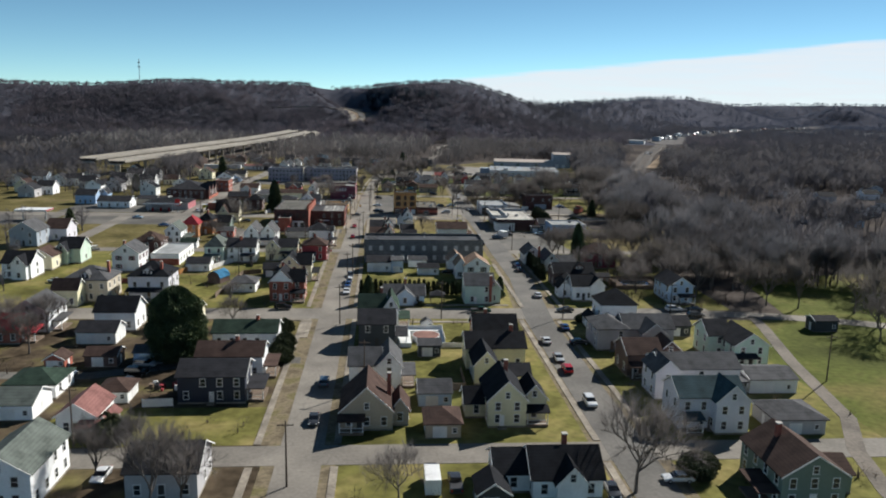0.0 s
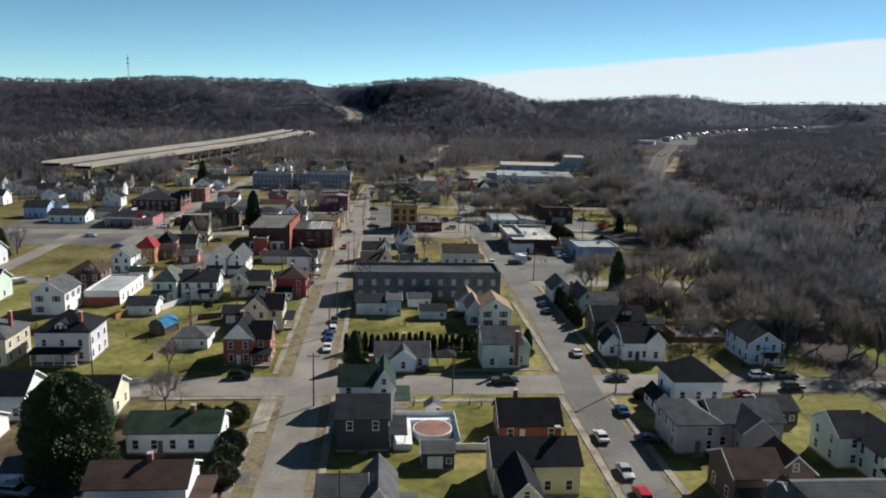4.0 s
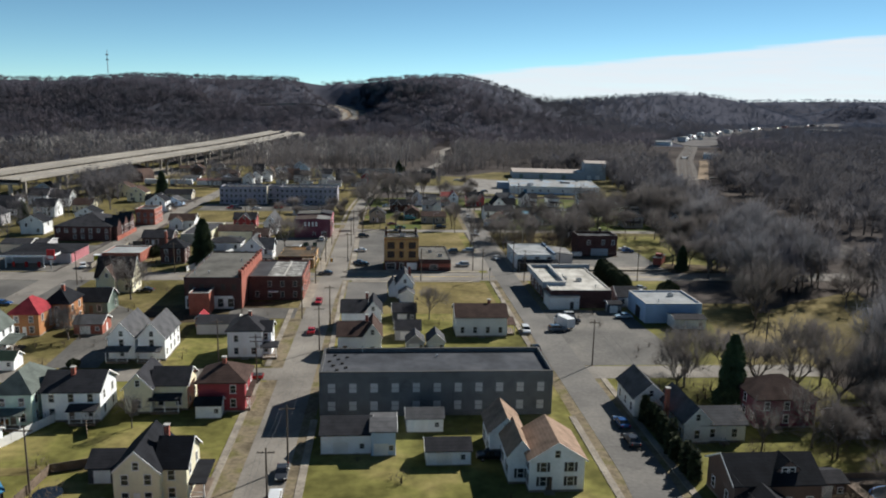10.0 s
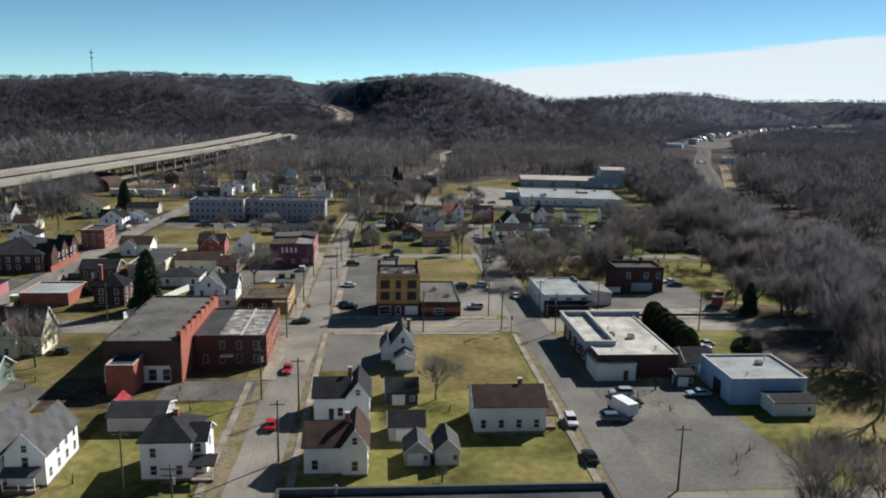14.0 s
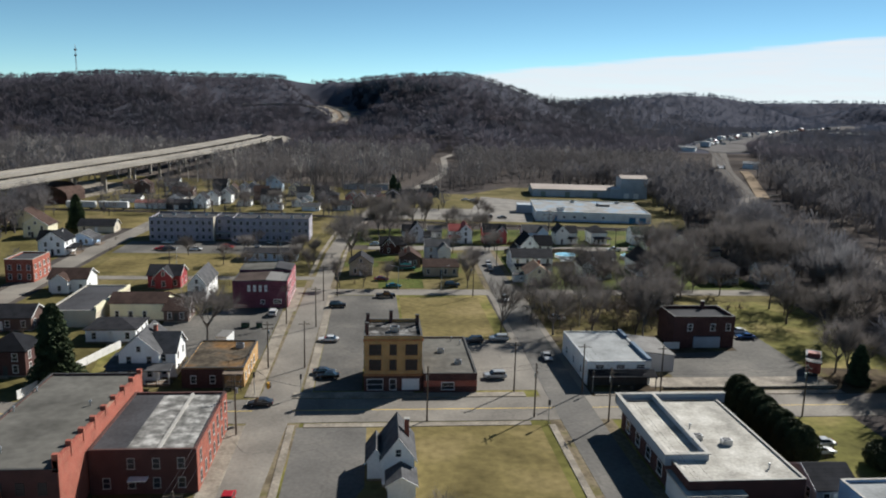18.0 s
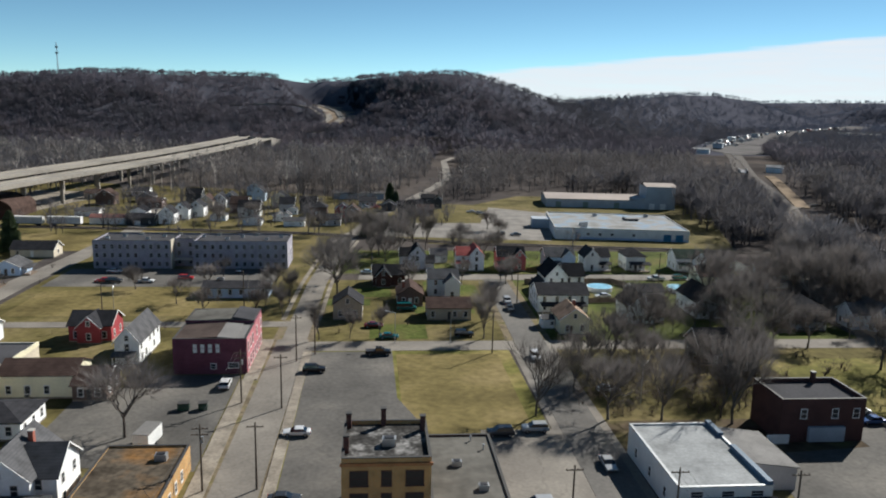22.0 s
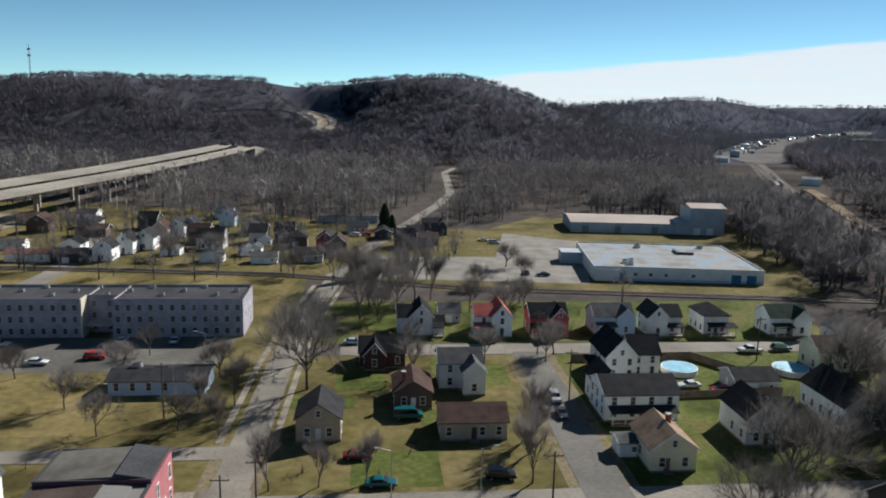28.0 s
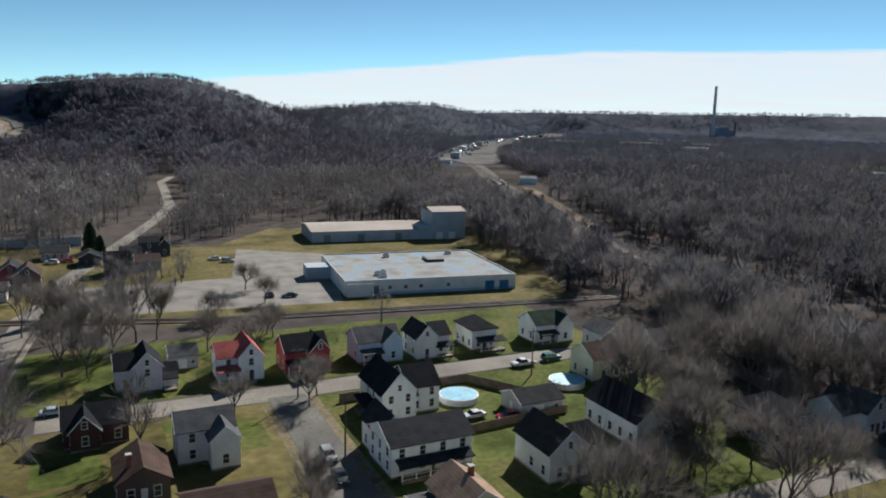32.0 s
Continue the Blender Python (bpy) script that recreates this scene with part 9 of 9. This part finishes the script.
for x, y, s in ((-22.6, 169, 1), (-21.8, 158.6, .9), (-44.6, 121, 1.1), (-46.6, 124, .9), (48.6, 105, 1.1), (51, 107, .8), (69, 226, .7), (52.4, 189.6, .6), (90, 348, 1.3), (59, 97, .8), (-58.4, 400, .8), (-24, 181, .9), (-27, 180, .8), (-30, 180.4, .9), (-34, 180, .8), (30, 217, .7), (-60, 290.5, .5), (10.6, 205, .4), (88, 222, .7), (94, 231, .8), (-76, 405, 1)):
    o = copy_thing(shrub, pose(x, y, 0))
    o.matrix_basis = pose(x, y, 0, 0, 0, x * 17) @ Matrix.Diagonal((s, s, s, 1))
cedar_v, cedar_f = leaf_tree(21, 4.6, 0.5, 800, 0.34, lambda s: min(1, (1 - s) * 2.2 + 0.04) ** 0.7, 0.5)
cedar = evergreen("cedar", "slim columnar dark green cedar in a hedge row", cedar_v, cedar_f, CEDAR, 3, 0.08, "cedar hedge row")
cedar.matrix_basis = pose(-6.4, 217.8, 0)
for k in range(1, 24):
    if k == 1:
        continue
    s = rnd.uniform(0.88, 1.1)
    o = copy_thing(cedar, pose(0, 0, 0))
    o.matrix_basis = pose(-6.4 + k * 1.42 + rnd.uniform(-0.12, 0.12), 217.9 + rnd.uniform(-0.2, 0.2), 0, 0, 0, k * 50) @ Matrix.Diagonal((1, 1, s, 1))
for k in range(11):
    s = rnd.uniform(0.85, 1.2)
    o = copy_thing(cedar, pose(0, 0, 0))
    o.matrix_basis = pose(52.2 + rnd.uniform(-0.5, 0.5), 238 + k * 2.1, 0, 0, 0, k * 41) @ Matrix.Diagonal((1.5, 1.5, s, 1))
hedge_v, hedge_f = leaf_tree(31, 6.6, 2.6, 14000, 0.2, lambda s: math.sqrt(max(0.02, 1 - max(0, s - 0.35) ** 2 * 2.2)), 0.3)
hedge = evergreen("hedge_cedar", "tall rounded dark cedar in a clipped row", hedge_v, hedge_f, CEDAR, 4, 0.15, "cedar row beside the bank")
hedge.matrix_basis = pose(76.6, 350, 0)
for k in range(1, 8):
    o = copy_thing(hedge, pose(0, 0, 0))
    o.matrix_basis = pose(76.5 + k * 0.12, 350 + k * 3.4, 0, 0, 0, k * 71) @ Matrix.Diagonal((0.95, 1, 0.92 + 0.03 * (k % 3), 1))

# ---- woods: joined leafless trees ----
rng = np.random.default_rng(9)


def inside(x, y, poly):
    r = np.zeros(x.shape, bool)
    for (ax, ay), (bx, by) in zip(poly, poly[1:] + poly[:1]):
        r ^= ((ay > y) != (by > y)) & (x < (bx - ax) * (y - ay) / (by - ay + 1e-9) + ax)
    return r


def corridor(x, y, line, w):
    r = np.zeros(x.shape, bool)
    for (ax, ay), (bx, by) in zip(line, line[1:]):
        dx, dy = bx - ax, by - ay
        s = np.clip(((x - ax) * dx + (y - ay) * dy) / (dx * dx + dy * dy), 0, 1)
        r |= np.hypot(x - ax - s * dx, y - ay - s * dy) < w
    return r


OPEN = (([(-118, 470), (-10, 520), (30, 700), (-60, 735), (-160, 745), (-196, 660), (-176, 612), (-120, 600)]), ([(-10, 560), (120, 560), (152, 575), (172, 690), (160, 745), (95, 750), (50, 712), (-10, 660)]), ([(-245, 60), (165, 60), (150, 212), (103, 222), (99, 300), (112, 362), (112, 382), (124, 390), (140, 400), (140, 455), (150, 468), (150, 545), (-150, 545), (-165, 515), (-240, 515)]))
EDGE_OPEN = (([(100, 60), (165, 60), (165, 215), (130, 225)]), ([(210, 345), (300, 370), (350, 500), (270, 495)]), ([(80, 540), (158, 540), (164, 582), (80, 582)]), ([(96, 284), (112, 290), (152, 336), (154, 356), (126, 342), (102, 326)]))
LINES = (([(7, 648), (28, 719), (48, 788), (62, 849), (69, 942), (73, 1005), (92, 1075)], 12), ([(190, 380), (193, 499), (200, 560), (215, 618), (228, 662), (268, 766), (330, 920)], 20), ([(270, 718), (240, 696), (216, 650)], 7), ([(330, 920), (394, 1060), (446, 1190), (560, 1400)], 26), ([(323, 920), (385, 1060), (440, 1200), (560, 1420), (700, 1630), (800, 1765), (970, 1968), (1331, 2356), (1685, 2811)], 44),
         ([(-178, 520), (-165, 600), (-150, 692), (-128, 822), (-109, 1016), (-104, 1080)], 13), ([(-200, 530), (-187, 608), (-172, 700), (-150, 830), (-131, 1024), (-126, 1100)], 12), ([(p[0] + 3, p[1]) for p in HIGHWAY[4:]], 27), ([(-34, 1272), (-14, 1300), (-8, 1336)], 30), ([(-190, 1314), (-160, 1326), (-130, 1334), (-104, 1338), (-60, 1326)], 9), ([(90, 197.4), (104, 195.6), (117, 192.1), (128, 188.3), (146, 181)], 5))


def woods(n, x0, x1, y0, y1, keep=None):
    x, y = rng.uniform(x0, x1, n), rng.uniform(y0, y1, n)
    ok = np.ones(n, bool)
    for p in (OPEN + EDGE_OPEN if keep is None else ()):
        ok &= ~inside(x, y, p)
    for line, w in LINES:
        ok &= ~corridor(x, y, line, w)
    if keep is not None:
        ok &= ~keep(x, y)
    x, y = x[ok], y[ok]
    return x, y, terrain(x, y)


def wood(label, n, x0, x1, y0, y1, template, hs, seed, mat=None, keep=None, name="woodland"):
    x, y, z = woods(n, x0, x1, y0, y1, keep)
    s = rng.uniform(*hs, len(x))
    V, Fc = scatter(template, np.stack((x, y, z, s, s * rng.uniform(0.85, 1.25, len(x))), 1), seed)
    ob = arrays(name, V, Fc, mat or HAZED_TWIG)
    tagged(ob, label, name, kind="stuff")


def light_tree(seed, h, n, ln, w, spread=0.36, base=0.16, far=False):
    """A leafless tree for joined woods: a slim trunk, a few limbs, and twigs that fill a rounded crown."""
    g = np.random.default_rng(seed)
    v, f = [], []

    def blade(p, q, width):
        u, _ = rot_to(q - p)
        b = len(v)
        v.extend((p - u * width / 2, p + u * width / 2, q))
        f.append((b, b + 1, b + 2))

    girth = 0.08 if far else 0.15
    o, top = np.zeros(3), np.array((g.normal(0, 0.3), g.normal(0, 0.3), h * (0.3 if far else 0.75)))
    for k in range(3):
        a, c = k * 2.094, (k + 1) * 2.094
        b = len(v)
        v.extend((np.array((math.cos(a), math.sin(a), 0)) * girth, np.array((math.cos(c), math.sin(c), 0)) * girth, top))
        f.append((b, b + 1, b + 2))
    for k in range(0 if far else max(3, n // 12)):
        a = g.uniform(0, 6.28)
        z = h * g.uniform(base, base + 0.2)
        blade(np.array((0, 0, z)), np.array((math.cos(a) * h * spread * 0.8, math.sin(a) * h * spread * 0.8, z + h * g.uniform(0.25, 0.45))), max(0.2, w))
    for k in range(n):
        a, s = g.uniform(0, 6.28), g.uniform(-0.85, 1)
        r = g.uniform(0.35, 1.0) ** 0.45
        rr = h * spread * math.sqrt(1 - s * s) * r * (1 + 0.2 * math.sin(3 * a + seed))
        if far:
            s = s * 0.53 + 0.46
            rr = h * spread * math.sqrt(1 - s * s) * r
            p = np.array((rr * math.cos(a), rr * math.sin(a), h * max(0.02, s)))
            d = g.normal(0, 1, 3) * (1, 1, 0.7)
            d /= np.linalg.norm(d)
            blade(p, p + d * ln * g.uniform(0.6, 1.2), w)
            continue
        p = np.array((rr * math.cos(a), rr * math.sin(a), h * (base + (1 - base) * (0.46 + 0.46 * s * r))))
        d = np.array((math.cos(a) * 0.7, math.sin(a) * 0.7, 0.4)) + g.normal(0, 0.8, 3)
        d /= np.linalg.norm(d)
        blade(p, p + d * ln * g.uniform(0.6, 1.2), w)
    v = np.array(v)
    v[:, 2] *= h / v[:, 2].max()
    return v, np.array(f)


def crown_tree(seed, h, lobes, n, w, spread=0.42, base=0.22, girth=0.3):
    """A leafless tree for joined woods: trunk, limbs, and a crown of several fans of twigs with gaps between."""
    g = np.random.default_rng(seed)
    v, f = [], []

    def blade(p, q, width):
        u, _ = rot_to(q - p)
        b = len(v)
        v.extend((p - u * width / 2, p + u * width / 2, q))
        f.append((b, b + 1, b + 2))

    for k in range(3):
        a, c, b = k * 2.094, (k + 1) * 2.094, len(v)
        v.extend((np.array((math.cos(a), math.sin(a), 0)) * girth, np.array((math.cos(c), math.sin(c), 0)) * girth, np.array((0, 0, h * 0.8))))
        f.append((b, b + 1, b + 2))
    R, off = h * spread, g.uniform(0, 6.28)
    for i in range(lobes):
        a = off + i * 6.283 / max(1, lobes - 1) + g.normal(0, 0.25)
        q = 0.0 if i == lobes - 1 else g.uniform(0.42, 0.66)
        c = np.array((math.cos(a) * R * q, math.sin(a) * R * q, h * (base + (1 - base) * (0.72 if q == 0 else g.uniform(0.34, 0.6)))))
        r = R * g.uniform(0.42, 0.6)
        blade(np.array((0, 0, h * base * 0.8)), c, girth * 1.3)
        for _ in range(n // lobes):
            d = g.normal(0, 1, 3) + np.array((0, 0, 0.45))
            d /= np.linalg.norm(d)
            blade(c + d * r * g.uniform(0.05, 0.55), c + (d * g.uniform(0.8, 1.12) + g.normal(0, 0.16, 3)) * r * (1, 1, 1.15), w)
    v = np.array(v)
    v[:, 2] = np.maximum(v[:, 2], 0) * h / v[:, 2].max()
    return v, np.array(f)


EAST = "leafless wood of grey-brown trees beside the town"
for seed, h, spread, mat in ((41, 20, 0.6, GREY_WOOD), (51, 17, 0.68, NEAR_WOOD), (81, 21, 0.52, GREY_WOOD)):
    wv, wf, tv, tf = bare_tree(seed, h, spread, 6, 3, 4, 20, 2.3, 0.055, 0.3, 0.1)
    x, y, z = woods(190, 98, 215, 200, 560)
    near = np.argsort(x - 0.10 * np.abs(y - 360))[:48]
    P = np.stack((x, y, z, rng.uniform(0.75, 1.15, len(x)), rng.uniform(0.8, 1.15, len(x))), 1)[near]
    for name, template, m in (("woodland_trunks", (wv, wf), BARK), ("woodland", (tv, tf), mat)):
        tagged(arrays(name, *scatter(template, P, seed), m), EAST, "woodland", kind="stuff")
for seed, n, h, lobes, spread, mat in ((61, 520, 18, 8, 0.46, NEAR_WOOD), (62, 620, 15, 7, 0.54, NEAR_WOOD), (63, 720, 16, 6, 0.44, HAZED_TWIG)):
    wood(EAST, n, 118, 420, 130, 760, crown_tree(seed, h, lobes, 320, 0.20, spread), (0.65, 1.3), seed - 40, mat)
wood("dry brown thicket under the bare trees", 150, 44, 92, 424, 451, crown_tree(67, 3.2, 4, 60, 0.1, 0.6, 0.05, 0.05), (0.6, 1.4), 67, BRUSH, lambda x, y: ((x < 50) & (y > 444)) | (x > 79) & (y > 440), "thicket")
wood(EAST, 420, 150, 430, 520, 820, crown_tree(68, 15, 6, 260, 0.22, 0.5), (0.7, 1.3), 68, NEAR_WOOD)
RIVER = "leafless riverside wood behind the houses"
wood(RIVER, 1350, -330, 330, 668, 1010, crown_tree(42, 18, 6, 132, 0.26, 0.34, 0.3, 0.26), (0.7, 1.2), 2, RIVER_TWIG)
wood(RIVER, 1350, -330, 330, 668, 1010, crown_tree(52, 15, 6, 132, 0.26, 0.42, 0.2, 0.22), (0.7, 1.2), 12, RIVER_TWIG)
wood("tall pale-barked trees in the riverside wood", 260, -330, 90, 700, 1000, crown_tree(53, 20, 5, 60, 0.22, 0.24, 0.45, 0.34), (0.85, 1.15), 13, PALE_BARK)


def behind_crest(x, y):
    """The far side of the near ridges, which nobody sees."""
    crest = np.interp(x, [p[0] for r in RIDGES[:2] for p in r], [p[1] for r in RIDGES[:2] for p in r])
    return y > crest + 30


def conifer_slope(x, y):
    return ~((x > -34) & (x < 92) & (terrain(x, y) < 76) & (terrain(x, y) > 34))


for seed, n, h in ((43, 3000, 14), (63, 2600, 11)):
    wood("leafless wood along the hill's foot", n, -560, 520, 985, 1330, crown_tree(seed, h, 5, 70, 0.5, 0.62, 0.1, 0.2), (0.7, 1.3), seed, HAZED_RIDGE_TWIG if h > 12 else HAZED_TWIG)
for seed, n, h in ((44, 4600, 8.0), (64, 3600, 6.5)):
    for x0, x1, share, mat in ((-950, 170, 0.7, HAZED_RIDGE_TWIG), (170, 640, 0.3, HAZED_TWIG)):
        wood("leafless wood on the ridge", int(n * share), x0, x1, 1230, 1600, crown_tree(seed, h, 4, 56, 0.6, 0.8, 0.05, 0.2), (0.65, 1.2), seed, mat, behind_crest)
wood("dark conifer stand on the shaded slope", 1500, -34, 92, 1290, 1500, crown_tree(66, 10, 3, 34, 0.95, 0.4, 0.02, 0.3), (0.8, 1.25), 66, CONIFER, lambda x, y: conifer_slope(x, y) | behind_crest(x, y))
wood("leafless wood on the valley floor", 2300, 300, 800, 250, 1120, crown_tree(45, 15, 5, 64, 0.46, 0.48), (0.7, 1.3), 5)
wood("leafless wood on the valley floor", 1500, 300, 800, 250, 1120, crown_tree(65, 13, 5, 70, 0.4, 0.6), (0.7, 1.3), 25, NEAR_WOOD)
wood("leafless wood on the valley floor", 7000, 300, 1700, 1000, 2050, crown_tree(55, 14, 3, 27, 0.9, 0.55, 0.1, 0.3), (0.7, 1.3), 15, HAZED_TWIG)
wood("leafless wood on the far hills", 11000, 350, 2350, 1480, 3350, crown_tree(46, 11, 3, 21, 1.7, 0.75, 0.02, 0.3), (0.7, 1.2), 6, HAZED_HILL)
wood("leafless trees beside the viaduct", 300, -330, -150, 400, 612, crown_tree(57, 16, 6, 150, 0.2, 0.42), (0.8, 1.25), 17)
wood("leafless wood left of the viaduct", 3300, -900, -190, 480, 1300, crown_tree(47, 14, 4, 48, 0.5, 0.48), (0.7, 1.3), 7)
wood("leafless wood on the farthest ridge", 2600, 1400, 4200, 2900, 4300, crown_tree(49, 16, 3, 18, 3.2, 0.9, 0.02, 0.3), (0.7, 1.2), 9, HAZED_HILL, lambda x, y: terrain(x, y) < 20)
wood("leafless wood on the distant plain", 4000, 1200, 4000, 900, 3700, light_tree(48, 14, 12, 6.0, 1.6, 0.6, 0.1, True), (0.8, 1.3), 8, HAZED_HILL)


def on_plot(x, y):
    r = np.zeros(x.shape, bool)
    for bx0, bx1, by0, by1 in PLOTS:
        r |= (x > bx0 - 2) & (x < bx1 + 2) & (y > by0 - 3) & (y < by1 + 2)
    return r


def kept_clear(x, y):
    """Where no loose growth of the yards stands: roads, lots and house plots."""
    r = np.zeros(x.shape, bool)
    for bx0, bx1, by0, by1 in PLOTS:
        r |= (x > bx0 - 0.8) & (x < bx1 + 0.8) & (y > by0 - 0.8) & (y < by1 + 0.8)
    for yc in (114, 197.6, 285, 373.6, 461, 530):
        r |= np.abs(y - yc) < 6.5
    r |= ((x > -21) & (x < -5)) | ((x > 34) & (x < 52))
    r |= (y > 378) & (y < 457) & (x > -46) & (x < 104)
    r |= (y > 334) & (y < 368) & (x > -52) & (x < 80)
    return r | ((y > 480) & (y < 548) & (x > -90) & (x < -12)) | ((x > 88) & (y < 200))


wood("bare brown shrubs and brush in the yards", 900, -100, 104, 90, 566, light_tree(71, 2.4, 46, 0.8, 0.06, 0.5, 0.05), (0.5, 1.3), 31, BRUSH, kept_clear, "shrubbery")
wood("leafless trees among the houses beyond the railway", 170, -190, 44, 600, 740, crown_tree(72, 11, 6, 210, 0.13, 0.42), (0.6, 1.25), 32, NEAR_WOOD, lambda x, y: (x > -34) & (x < 30) & (y > 640) & (y < 650) | (np.abs(x - np.interp(y, (560, 600, 648, 719), (-6, -1, 7, 28))) < 6), "woodland")
wood("leafless trees round the warehouses", 46, 30, 200, 566, 760, crown_tree(73, 11, 6, 210, 0.13, 0.42), (0.6, 1.1), 33, NEAR_WOOD, lambda x, y: (x > 20) & (x < 168) & (y > 584), "woodland")
wood("tangled brown brush along the back yards", 150, 60, 104, 205, 285, light_tree(74, 3.2, 80, 1.0, 0.06, 0.6, 0.02), (0.5, 1.3), 34, BRUSH, kept_clear, "shrubbery")
wood("tangled brown brush under the trees", 120, 50, 112, 420, 456, light_tree(75, 2.6, 80, 0.9, 0.06, 0.6, 0.02), (0.4, 1.2), 35, BRUSH, lambda x, y: (x > 78) & (x < 92) & (y > 444) | (np.abs(x - 101) < 4), "shrubbery")
wood("leafless trees screening the viaduct's end", 150, -250, -136, 455, 585, crown_tree(58, 14, 6, 240, 0.14, 0.42), (0.75, 1.3), 18, NEAR_WOOD, lambda x, y: on_plot(x, y) | (np.abs(y - 530) < 4) & (x > -130) | ((x > -190) & (y > 515) & (x < -150)), "woodland")
wood("tall leafless trees before the viaduct", 150, -200, -138, 540, 606, crown_tree(59, 18, 7, 300, 0.15, 0.38), (0.8, 1.1), 19, NEAR_WOOD, lambda x, y: on_plot(x, y) | (x > -96), "woodland")
wood("scattered leafless trees west of the town", 120, -245, -98, 205, 520, crown_tree(76, 10, 6, 240, 0.1, 0.45), (0.6, 1.3), 36, NEAR_WOOD, lambda x, y: on_plot(x, y) | (np.abs(x + 96) < 7) | (np.abs(x + 120) < 6) | (np.abs(y - 373.6) < 9) | ((x > -192) & (x < -84) & (y > 338) & (y < 428)) | (np.abs(y - 285) < 5), "woodland")
